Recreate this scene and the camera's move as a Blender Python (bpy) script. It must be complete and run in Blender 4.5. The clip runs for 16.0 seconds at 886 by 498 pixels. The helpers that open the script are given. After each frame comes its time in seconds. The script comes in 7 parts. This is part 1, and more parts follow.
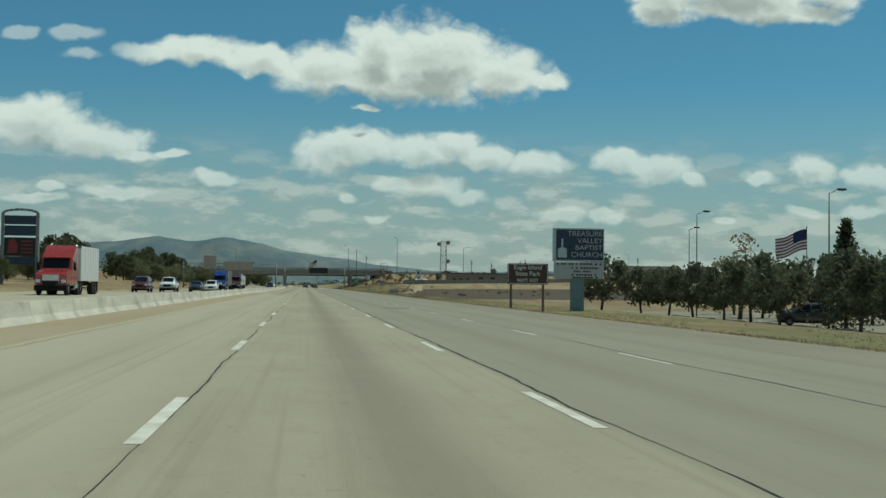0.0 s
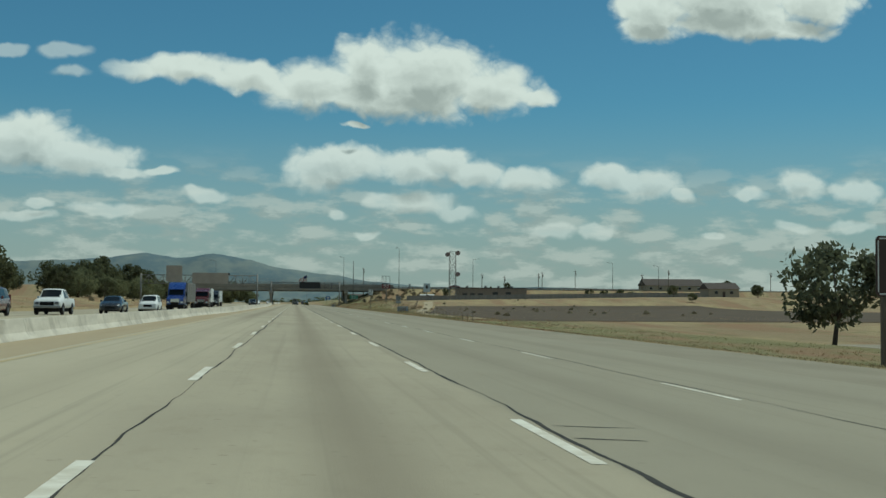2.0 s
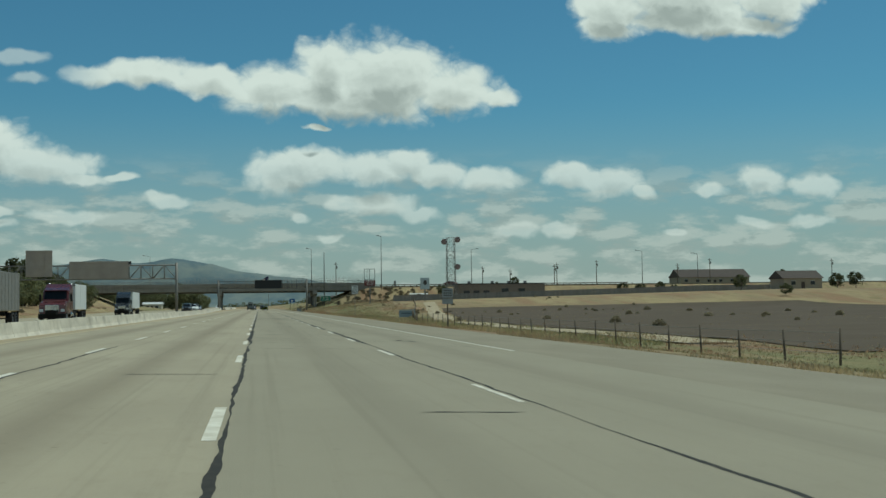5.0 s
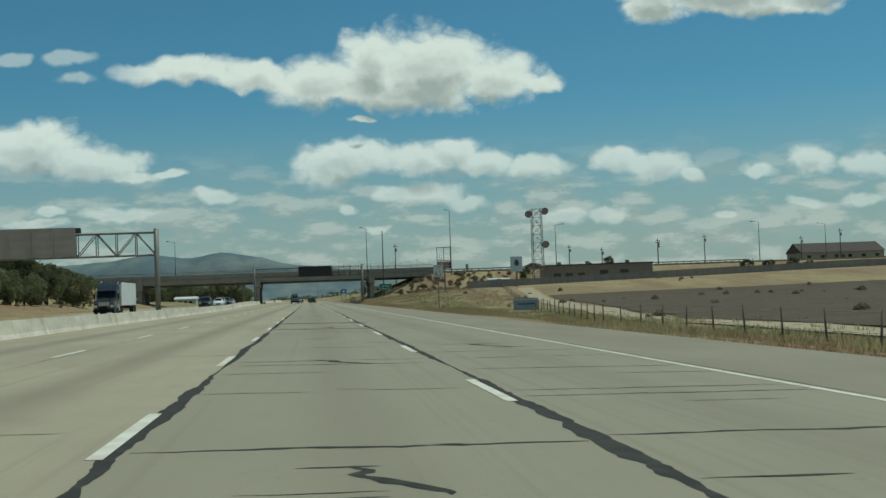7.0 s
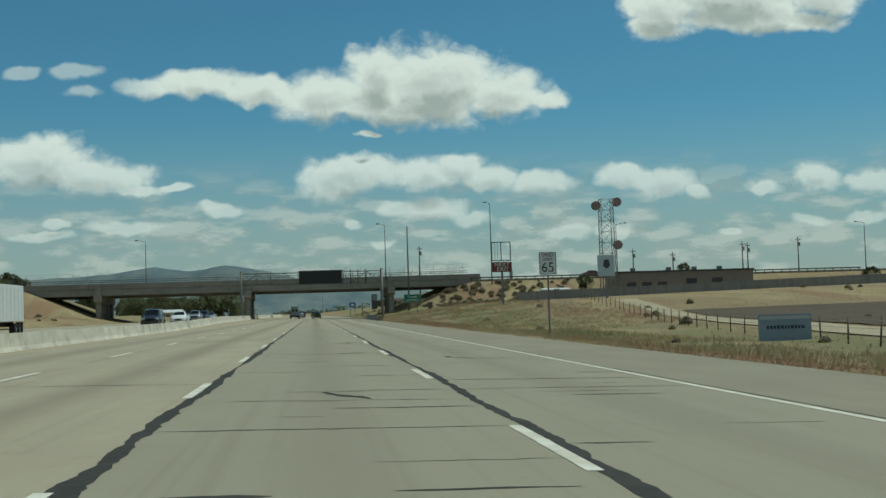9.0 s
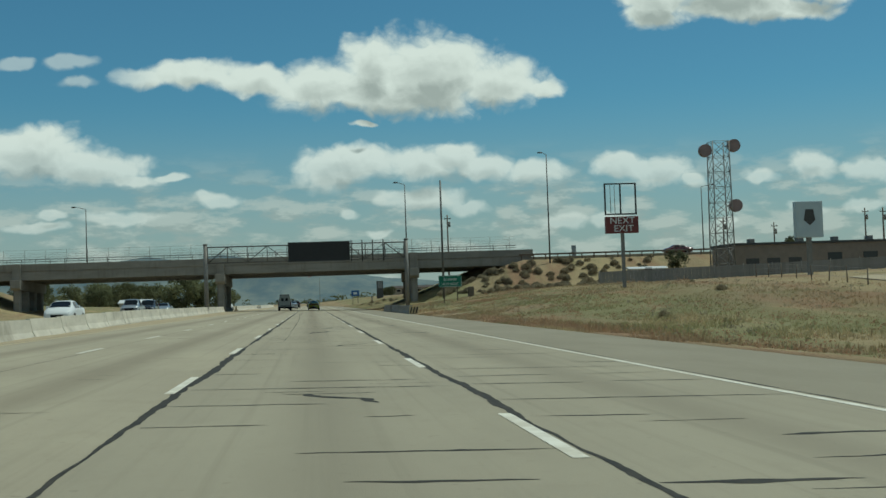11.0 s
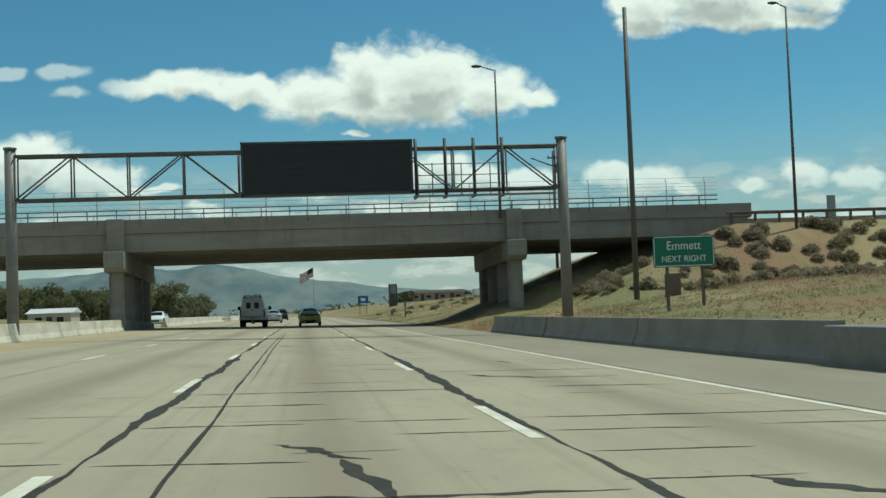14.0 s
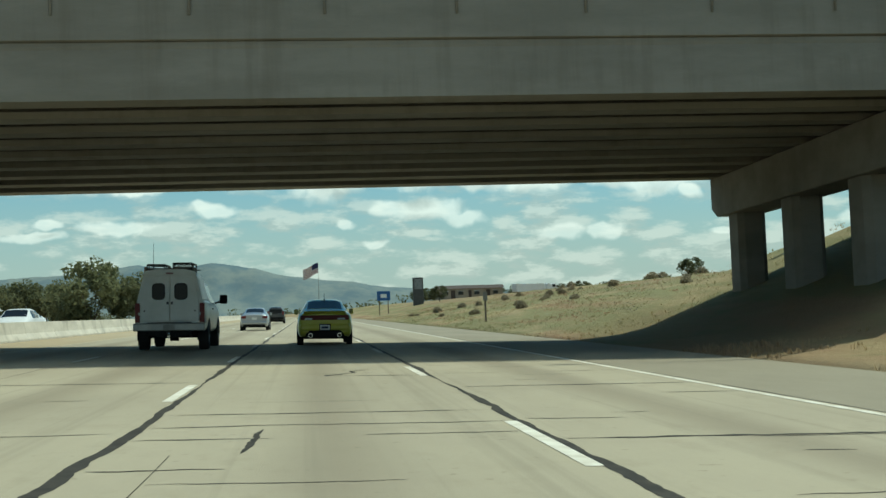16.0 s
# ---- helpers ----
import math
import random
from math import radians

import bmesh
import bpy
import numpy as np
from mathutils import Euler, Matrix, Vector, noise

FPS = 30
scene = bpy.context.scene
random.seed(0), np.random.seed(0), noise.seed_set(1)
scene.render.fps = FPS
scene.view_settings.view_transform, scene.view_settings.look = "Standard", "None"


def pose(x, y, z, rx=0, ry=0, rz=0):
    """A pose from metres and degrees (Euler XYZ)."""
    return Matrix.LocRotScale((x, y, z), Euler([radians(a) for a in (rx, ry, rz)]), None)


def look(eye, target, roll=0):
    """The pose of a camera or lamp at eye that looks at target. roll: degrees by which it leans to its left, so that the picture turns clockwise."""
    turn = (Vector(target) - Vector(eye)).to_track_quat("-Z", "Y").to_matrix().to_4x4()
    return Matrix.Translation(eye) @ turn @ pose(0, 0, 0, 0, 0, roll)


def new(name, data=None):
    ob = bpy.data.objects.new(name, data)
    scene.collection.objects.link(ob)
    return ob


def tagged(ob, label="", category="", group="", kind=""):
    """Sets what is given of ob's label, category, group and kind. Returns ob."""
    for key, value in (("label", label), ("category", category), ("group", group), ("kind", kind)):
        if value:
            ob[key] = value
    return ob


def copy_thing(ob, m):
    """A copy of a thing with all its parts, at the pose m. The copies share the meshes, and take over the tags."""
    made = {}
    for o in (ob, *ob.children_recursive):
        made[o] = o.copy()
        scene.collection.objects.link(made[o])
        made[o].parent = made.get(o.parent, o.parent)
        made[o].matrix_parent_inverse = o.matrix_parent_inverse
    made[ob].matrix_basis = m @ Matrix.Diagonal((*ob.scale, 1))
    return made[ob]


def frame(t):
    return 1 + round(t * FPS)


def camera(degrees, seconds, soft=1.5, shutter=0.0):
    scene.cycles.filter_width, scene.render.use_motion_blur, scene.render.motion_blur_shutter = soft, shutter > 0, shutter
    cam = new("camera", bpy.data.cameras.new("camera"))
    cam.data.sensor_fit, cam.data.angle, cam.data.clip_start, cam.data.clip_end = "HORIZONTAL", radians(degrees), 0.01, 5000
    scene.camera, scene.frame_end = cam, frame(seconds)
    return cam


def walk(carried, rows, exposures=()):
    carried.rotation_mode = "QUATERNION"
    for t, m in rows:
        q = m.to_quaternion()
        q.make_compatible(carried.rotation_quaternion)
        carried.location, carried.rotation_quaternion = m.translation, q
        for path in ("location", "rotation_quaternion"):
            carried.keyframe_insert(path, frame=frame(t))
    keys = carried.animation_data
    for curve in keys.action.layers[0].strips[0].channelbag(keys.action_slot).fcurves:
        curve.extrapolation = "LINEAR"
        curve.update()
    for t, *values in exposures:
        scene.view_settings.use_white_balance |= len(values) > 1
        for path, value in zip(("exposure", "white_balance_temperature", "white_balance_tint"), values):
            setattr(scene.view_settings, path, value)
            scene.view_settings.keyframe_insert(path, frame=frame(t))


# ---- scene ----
cam = camera(39.9, 16.0)
PATH = [
    (0, (-0.765, -0.696, 1.175), (-0.541, 1.290, 1.237), 0.64),
    (0.5, (-0.700, 15.570, 1.175), (-0.470, 17.556, 1.243), 0.57),
    (1, (-0.640, 31.866, 1.175), (-0.406, 33.851, 1.249), 0.53),
    (1.5, (-0.585, 48.188, 1.175), (-0.347, 50.172, 1.257), 0.36),
    (2, (-0.510, 64.533, 1.175), (-0.270, 66.517, 1.264), 0.42),
    (2.5, (-0.360, 80.898, 1.175), (-0.120, 82.881, 1.269), 0.52),
    (3, (-0.040, 97.279, 1.175), (0.213, 99.260, 1.276), 0.59),
    (3.5, (0.440, 113.672, 1.175), (0.715, 115.650, 1.276), 0.44),
    (4, (1.010, 130.074, 1.175), (1.310, 132.049, 1.275), 0.26),
    (6.5, (3.250, 212.102, 1.075), (3.500, 214.085, 1.149), -2.40),
    (7, (3.290, 228.486, 1.075), (3.510, 230.473, 1.149), -2.09),
    (7.5, (3.340, 244.856, 1.075), (3.550, 246.843, 1.152), -1.90),
    (8, (3.375, 261.206, 1.075), (3.584, 263.194, 1.158), -1.83),
    (8.5, (3.420, 277.535, 1.075), (3.633, 279.522, 1.164), -1.73),
    (9, (3.460, 293.839, 1.075), (3.673, 295.825, 1.174), -1.73),
    (9.5, (3.500, 310.113, 1.075), (3.714, 312.100, 1.169), -1.67),
    (12, (3.530, 390.933, 1.045), (3.751, 392.919, 1.125), -2.12),
    (12.5, (3.510, 406.961, 1.020), (3.735, 408.947, 1.105), -1.99),
    (13, (3.485, 422.937, 1.020), (3.713, 424.922, 1.109), -2.04),
    (13.5, (3.485, 438.857, 1.020), (3.715, 440.841, 1.114), -2.26),
    (14, (3.490, 454.716, 1.020), (3.721, 456.700, 1.117), -2.10),
    (14.5, (3.500, 470.512, 1.020), (3.732, 472.496, 1.118), -2.15),
    (15, (3.505, 486.241, 1.020), (3.731, 488.226, 1.116), -2.25),
    (15.5, (3.500, 501.900, 1.020), (3.731, 503.884, 1.120), -2.15),
    (16, (3.470, 517.485, 1.020), (3.695, 519.470, 1.118), -1.93),
]
walk(cam, [(t, look(eye, target, roll)) for t, eye, target, roll in PATH], [(0, -0.57, 6150, -9), (2.0, -0.62, 6100, -9), (9.5, -0.60, 6100, -9), (12.5, -0.50, 6200, -8), (14.0, -0.24, 6250, -9), (15.0, -0.03, 6250, -9), (15.5, 0.07, 6300, -10), (16, -0.04, 6200, -11)])


# ---------- world, sun, exposure ----------
SUN = Vector((0.40, 0.17, 0.90)).normalized()


def nd(tree, kind, **values):
    n = tree.nodes.new(kind)
    for k, v in values.items():
        if k.startswith("i_"):
            n.inputs[k[2:].replace("_", " ")].default_value = v
        else:
            setattr(n, k, v)
    return n


def math_n(tree, op, a, b=None, c=None, clamp=False):
    n = tree.nodes.new("ShaderNodeMath")
    n.operation, n.use_clamp = op, clamp
    for i, v in enumerate((a, b, c)):
        if v is None:
            continue
        if isinstance(v, (int, float)):
            n.inputs[i].default_value = v
        else:
            tree.links.new(v, n.inputs[i])
    return n.outputs[0]


def vec_n(tree, op, a, b=None, c=None, out=0):
    n = tree.nodes.new("ShaderNodeVectorMath")
    n.operation = op
    for i, v in enumerate((a, b, c)):
        if v is None:
            continue
        if isinstance(v, (tuple, list)):
            n.inputs[i].default_value = v
        else:
            tree.links.new(v, n.inputs[i])
    return n.outputs[out]


def smooth_n(tree, a, lo, hi):
    n = tree.nodes.new("ShaderNodeMapRange")
    n.interpolation_type = "SMOOTHSTEP"
    n.inputs[1].default_value, n.inputs[2].default_value = lo, hi
    tree.links.new(a, n.inputs[0])
    return n.outputs[0]


def mix_n(tree, fac, a, b, blend="MIX"):
    n = tree.nodes.new("ShaderNodeMix")
    n.data_type, n.blend_type = "RGBA", blend
    for s, v in ((0, fac), (6, a), (7, b)):
        if isinstance(v, (int, float)):
            n.inputs[s].default_value = v
        elif isinstance(v, (tuple, list)):
            n.inputs[s].default_value = (*v[:3], 1)
        else:
            tree.links.new(v, n.inputs[s])
    return n.outputs[2]


def noise_n(tree, coord, scale, detail=4, rough=0.55, lac=2.0):
    n = tree.nodes.new("ShaderNodeTexNoise")
    n.inputs["Scale"].default_value, n.inputs["Detail"].default_value = scale, detail
    n.inputs["Roughness"].default_value, n.inputs["Lacunarity"].default_value = rough, lac
    tree.links.new(coord, n.inputs["Vector"])
    return n.outputs["Fac"]


def cloud_field():
    """A node group: the distance of a place in the sky from the middle of the nearest cumulus puff, in puff radii."""
    g = bpy.data.node_groups.new("cumulus_field", "ShaderNodeTree")
    g.interface.new_socket("Place", in_out="INPUT", socket_type="NodeSocketVector")
    g.interface.new_socket("Distance", in_out="OUTPUT", socket_type="NodeSocketFloat")
    gi, go = g.nodes.new("NodeGroupInput"), g.nodes.new("NodeGroupOutput")
    state = [None]

    def blob(u, v, ru, rv):
        q = vec_n(g, "MULTIPLY_ADD", gi.outputs[0], (1 / ru, 1 / rv, 0), (-u / ru, -v / rv, 0))
        d = vec_n(g, "LENGTH", q, out=1)
        state[0] = d if state[0] is None else math_n(g, "SMOOTH_MIN", state[0], d, 0.12)

    blob(0.1030, 0.1876, 0.0691, 0.0368)
    blob(0.0543, 0.1958, 0.0285, 0.0276)
    blob(0.0748, 0.1760, 0.0875, 0.0212)
    blob(0.0101, 0.1764, 0.0506, 0.0207)
    blob(-0.0400, 0.1826, 0.0391, 0.0138)
    blob(-0.0896, 0.1874, 0.0437, 0.0129)
    blob(-0.1299, 0.1853, 0.0276, 0.0092)
    blob(0.1594, 0.1803, 0.0414, 0.0230)
    blob(0.1949, 0.1745, 0.0230, 0.0092)
    blob(0.0463, 0.1473, 0.0110, 0.0028)
    blob(-0.2186, 0.1256, 0.0506, 0.0221)
    blob(-0.1750, 0.1129, 0.0506, 0.0147)
    blob(-0.1088, 0.1048, 0.0138, 0.0041)
    blob(-0.1399, 0.1034, 0.0276, 0.0055)
    blob(0.0364, 0.1159, 0.0391, 0.0166)
    blob(0.0178, 0.1068, 0.0299, 0.0166)
    blob(0.0920, 0.1143, 0.0345, 0.0157)
    blob(0.1225, 0.1205, 0.0253, 0.0129)
    blob(0.1458, 0.1099, 0.0276, 0.0120)
    blob(0.1883, 0.1066, 0.0322, 0.0101)
    blob(0.2603, 0.1094, 0.0267, 0.0110)
    blob(0.2966, 0.1062, 0.0322, 0.0129)
    blob(0.3232, 0.0991, 0.0129, 0.0055)
    blob(0.3824, 0.0998, 0.0147, 0.0074)
    blob(0.4301, 0.1093, 0.0239, 0.0129)
    blob(0.4777, 0.1049, 0.0230, 0.0101)
    blob(0.2911, 0.2397, 0.0285, 0.0138)
    blob(0.3652, 0.2471, 0.0737, 0.0138)
    blob(0.4151, 0.2448, 0.0437, 0.0101)
    blob(-0.1900, 0.1975, 0.0240, 0.0062)
    blob(-0.1830, 0.1819, 0.0193, 0.0055)
    blob(-0.2300, 0.1957, 0.0150, 0.0050)
    blob(-0.0742, 0.0861, 0.0212, 0.0064)
    blob(-0.2039, 0.0746, 0.0120, 0.0037)
    blob(0.0959, 0.0835, 0.0391, 0.0110)
    blob(0.0680, 0.0839, 0.0161, 0.0083)
    blob(0.1308, 0.0764, 0.0207, 0.0060)
    blob(0.2133, 0.0638, 0.0193, 0.0074)
    blob(0.2493, 0.0651, 0.0175, 0.0074)
    blob(0.4237, 0.0718, 0.0193, 0.0055)
    blob(0.3490, 0.0644, 0.0110, 0.0037)
    blob(-0.1492, 0.0727, 0.0345, 0.0064)
    blob(-0.2149, 0.0649, 0.0276, 0.0046)
    blob(0.0332, 0.0734, 0.0101, 0.0046)
    blob(0.0582, 0.0577, 0.0129, 0.0041)
    blob(0.4740, 0.0744, 0.0230, 0.0064)
    blob(0.3575, 0.2700, 0.0850, 0.0300)
    blob(0.3883, 0.2560, 0.0450, 0.0200)
    blob(0.2985, 0.2560, 0.0380, 0.0200)
    blob(0.4390, 0.2680, 0.0450, 0.0200)
    g.links.new(state[0], go.inputs[0])
    return g


def build_world():
    world = bpy.data.worlds.new("sky")
    scene.world = world
    world.use_nodes = True
    t = world.node_tree
    t.nodes.clear()
    sky = nd(t, "ShaderNodeTexSky", sky_type="NISHITA", sun_disc=False, sun_elevation=math.asin(SUN.z),
             sun_rotation=math.atan2(SUN.x, SUN.y), altitude=800.0, air_density=1.0, dust_density=0.6, ozone_density=2.2)
    co = nd(t, "ShaderNodeTexCoord").outputs["Generated"]
    sep = nd(t, "ShaderNodeSeparateXYZ")
    t.links.new(co, sep.inputs[0])
    fwd = math_n(t, "MAXIMUM", sep.outputs[1], 0.05)
    comb = nd(t, "ShaderNodeCombineXYZ")
    t.links.new(math_n(t, "DIVIDE", sep.outputs[0], fwd), comb.inputs[0])
    t.links.new(math_n(t, "DIVIDE", sep.outputs[2], fwd), comb.inputs[1])
    # the drawn sky leans a little to the level of the land
    turn = nd(t, "ShaderNodeVectorRotate", rotation_type="Z_AXIS")
    t.links.new(comb.outputs[0], turn.inputs["Vector"])
    turn.inputs["Center"].default_value, turn.inputs["Angle"].default_value = (-0.0150, 0.0051, 0), 0.01288
    place = turn.outputs[0]
    ahead = smooth_n(t, sep.outputs[1], 0.30, 0.55)
    field = cloud_field()
    warp = nd(t, "ShaderNodeTexNoise")
    warp.inputs["Scale"].default_value, warp.inputs["Detail"].default_value = 34.0, 2.0
    t.links.new(place, warp.inputs["Vector"])
    bent = vec_n(t, "MULTIPLY_ADD", vec_n(t, "SUBTRACT", warp.outputs["Color"], (0.5, 0.5, 0.5)), (0.022, 0.015, 0), place)

    def body(shift):
        gnode = nd(t, "ShaderNodeGroup", node_tree=field)
        t.links.new(vec_n(t, "ADD", bent, shift), gnode.inputs[0])
        return math_n(t, "SUBTRACT", 1.06, gnode.outputs[0])

    def lumps(shift):
        """Round heads of several sizes, as on the sunny side of cumulus."""
        q = vec_n(t, "MULTIPLY", vec_n(t, "ADD", bent, shift), (1.0, 1.25, 1.0))
        total = None
        for scale, weight in ((40.0, 0.32), (90.0, 0.24), (200.0, 0.10), (420.0, 0.05)):
            vor = nd(t, "ShaderNodeTexVoronoi", feature="SMOOTH_F1")
            vor.inputs["Scale"].default_value, vor.inputs["Smoothness"].default_value = scale, 0.18
            t.links.new(q, vor.inputs["Vector"])
            v = math_n(t, "MULTIPLY", math_n(t, "SUBTRACT", 0.50, vor.outputs["Distance"]), weight)
            total = v if total is None else math_n(t, "ADD", total, v)
        return math_n(t, "ADD", total, math_n(t, "MULTIPLY", math_n(t, "SUBTRACT", noise_n(t, q, 42.0, 3, 0.5), 0.5), 0.34))

    round_here, round_up = lumps((0, 0, 0)), lumps((0.0025, 0.006, 0))
    here = math_n(t, "ADD", body((0, 0, 0)), round_here)
    alpha = math_n(t, "MULTIPLY", smooth_n(t, here, -0.12, 0.44), ahead)
    thin = math_n(t, "ADD", math_n(t, "MULTIPLY", smooth_n(t, sep.outputs[2], 0.05, 0.15), 0.52), 0.48)
    alpha = math_n(t, "MULTIPLY", alpha, thin)
    # torn shreds drift off the end of the long cloud
    sp = nd(t, "ShaderNodeSeparateXYZ")
    t.links.new(place, sp.inputs[0])
    shred = math_n(t, "MULTIPLY", smooth_n(t, sp.outputs[0], -0.115, -0.165), smooth_n(t, sp.outputs[1], 0.155, 0.170))
    alpha = math_n(t, "MULTIPLY", alpha, math_n(t, "SUBTRACT", 1.0, math_n(t, "MULTIPLY", shred, 0.55)))
    # flat grey bases under bright heads, for the great clouds and for the small ones
    deep = smooth_n(t, math_n(t, "ADD", body((0.003, 0.021, 0)), math_n(t, "MULTIPLY", round_up, 0.6)), 0.22, 0.95)
    small = smooth_n(t, math_n(t, "ADD", body((0.002, 0.009, 0)), math_n(t, "MULTIPLY", round_up, 0.5)), 0.25, 1.0)
    dark = math_n(t, "MAXIMUM", deep, math_n(t, "MULTIPLY", small, 0.55))
    relief = math_n(t, "SUBTRACT", round_up, round_here)
    shade = math_n(t, "ADD", dark, math_n(t, "MULTIPLY", relief, 0.5), clamp=True)
    white = mix_n(t, math_n(t, "MULTIPLY", shade, 0.86), (12.6, 12.7, 12.1), (5.5, 5.9, 5.7))
    # low bank of cloud and haze along the horizon, all the way round
    azim = math_n(t, "ARCTAN2", sep.outputs[0], sep.outputs[1])
    low = nd(t, "ShaderNodeCombineXYZ")
    t.links.new(azim, low.inputs[0])
    t.links.new(math_n(t, "MULTIPLY", sep.outputs[2], 2.9), low.inputs[1])
    def heap(lift):
        p = vec_n(t, "ADD", low.outputs[0], (0.004, lift, 0))
        vor = nd(t, "ShaderNodeTexVoronoi", feature="SMOOTH_F1")
        vor.inputs["Scale"].default_value, vor.inputs["Smoothness"].default_value = 26.0, 0.4
        t.links.new(p, vor.inputs["Vector"])
        return math_n(t, "ADD", math_n(t, "MULTIPLY", math_n(t, "SUBTRACT", 0.5, vor.outputs["Distance"]), 0.30), noise_n(t, p, 17.0, 6, 0.62))
    bank_n, bank_up = heap(0.0), heap(0.026)
    band = smooth_n(t, sep.outputs[2], 0.130, 0.070)
    bank = math_n(t, "MULTIPLY", band, smooth_n(t, bank_n, 0.40, 0.60))
    bank_white = mix_n(t, smooth_n(t, math_n(t, "SUBTRACT", bank_up, bank_n), -0.10, 0.06), (9.4, 9.5, 8.9), (6.3, 6.7, 6.4))
    haze = math_n(t, "MULTIPLY", smooth_n(t, sep.outputs[2], 0.17, 0.0), 0.88)
    # scattered cumulus added to the unseen rest of the sky, to whiten and brighten shade
    flat = nd(t, "ShaderNodeCombineXYZ")
    up = math_n(t, "MAXIMUM", sep.outputs[2], 0.12)
    t.links.new(math_n(t, "DIVIDE", sep.outputs[0], up), flat.inputs[0])
    t.links.new(math_n(t, "DIVIDE", sep.outputs[1], up), flat.inputs[1])
    rest_n = noise_n(t, flat.outputs[0], 1.3, 5, 0.55)
    rest = math_n(t, "MULTIPLY", smooth_n(t, rest_n, 0.49, 0.62), math_n(t, "SUBTRACT", 1.0, ahead))
    rest = math_n(t, "MULTIPLY", rest, smooth_n(t, sep.outputs[2], 0.08, 0.16))
    alpha = math_n(t, "MAXIMUM", alpha, rest)
    blue = mix_n(t, 1.0, sky.outputs[0], (0.65, 1.06, 1.12), "MULTIPLY")
    col = mix_n(t, haze, blue, (5.5, 6.1, 5.9))
    col = mix_n(t, math_n(t, "MULTIPLY", bank, 0.62), col, bank_white)
    col = mix_n(t, alpha, col, white)
    bg = nd(t, "ShaderNodeBackground")
    bg.inputs["Strength"].default_value = 0.085
    out = nd(t, "ShaderNodeOutputWorld")
    t.links.new(col, bg.inputs[0])
    t.links.new(bg.outputs[0], out.inputs[0])


build_world()
sun_data = bpy.data.lights.new("sun", "SUN")
sun_data.energy, sun_data.angle, sun_data.color = 3.6, radians(0.53), (1.0, 0.95, 0.86)
sun = new("sun", sun_data)
sun.matrix_world = look((0, 300, 200), Vector((0, 300, 200)) - SUN)


# ---------- materials ----------
def material(name, base, rough=0.8, metal=0.0, dark=None, scale=4.0, amount=0.5, fine=60.0, bump=0.0, bump_scale=None,
             coat=0.0, vary=0.0, stretch=(1, 1, 1), spec=0.5):
    """A principled surface whose colour wanders between base and dark at two scales, with a fine relief."""
    m = bpy.data.materials.new(name)
    m.use_nodes = True
    t = m.node_tree
    p = t.nodes["Principled BSDF"]
    p.inputs["Roughness"].default_value, p.inputs["Metallic"].default_value = rough, metal
    p.inputs["Coat Weight"].default_value = coat
    p.inputs["Specular IOR Level"].default_value = spec
    co = nd(t, "ShaderNodeTexCoord").outputs["Object"]
    if stretch != (1, 1, 1):
        co = vec_n(t, "MULTIPLY", co, stretch)
    dark = dark or tuple(c * 0.7 for c in base)
    big = noise_n(t, co, scale, 5, 0.6)
    small = noise_n(t, co, fine, 3, 0.6)
    f = math_n(t, "ADD", math_n(t, "MULTIPLY", smooth_n(t, big, 0.3, 0.7), 0.68), math_n(t, "MULTIPLY", small, 0.32))
    col = mix_n(t, math_n(t, "MULTIPLY", f, amount * 1.4, clamp=True), base, dark)
    if vary:
        info = nd(t, "ShaderNodeObjectInfo")
        k = math_n(t, "ADD", 1 - vary / 2, math_n(t, "MULTIPLY", info.outputs["Random"], vary))
        g = nd(t, "ShaderNodeCombineXYZ")
        for i in range(3):
            t.links.new(k, g.inputs[i])
        col = mix_n(t, 1.0, col, g.outputs[0], "MULTIPLY")
    t.links.new(col, p.inputs["Base Color"])
    r = math_n(t, "ADD", rough - 0.08, math_n(t, "MULTIPLY", big, 0.16))
    t.links.new(r, p.inputs["Roughness"])
    if bump:
        b = nd(t, "ShaderNodeBump")
        b.inputs["Strength"].default_value, b.inputs["Distance"].default_value = bump, 0.02
        t.links.new(noise_n(t, co, bump_scale or fine, 4, 0.6), b.inputs["Height"])
        t.links.new(b.outputs[0], p.inputs["Normal"])
    return m


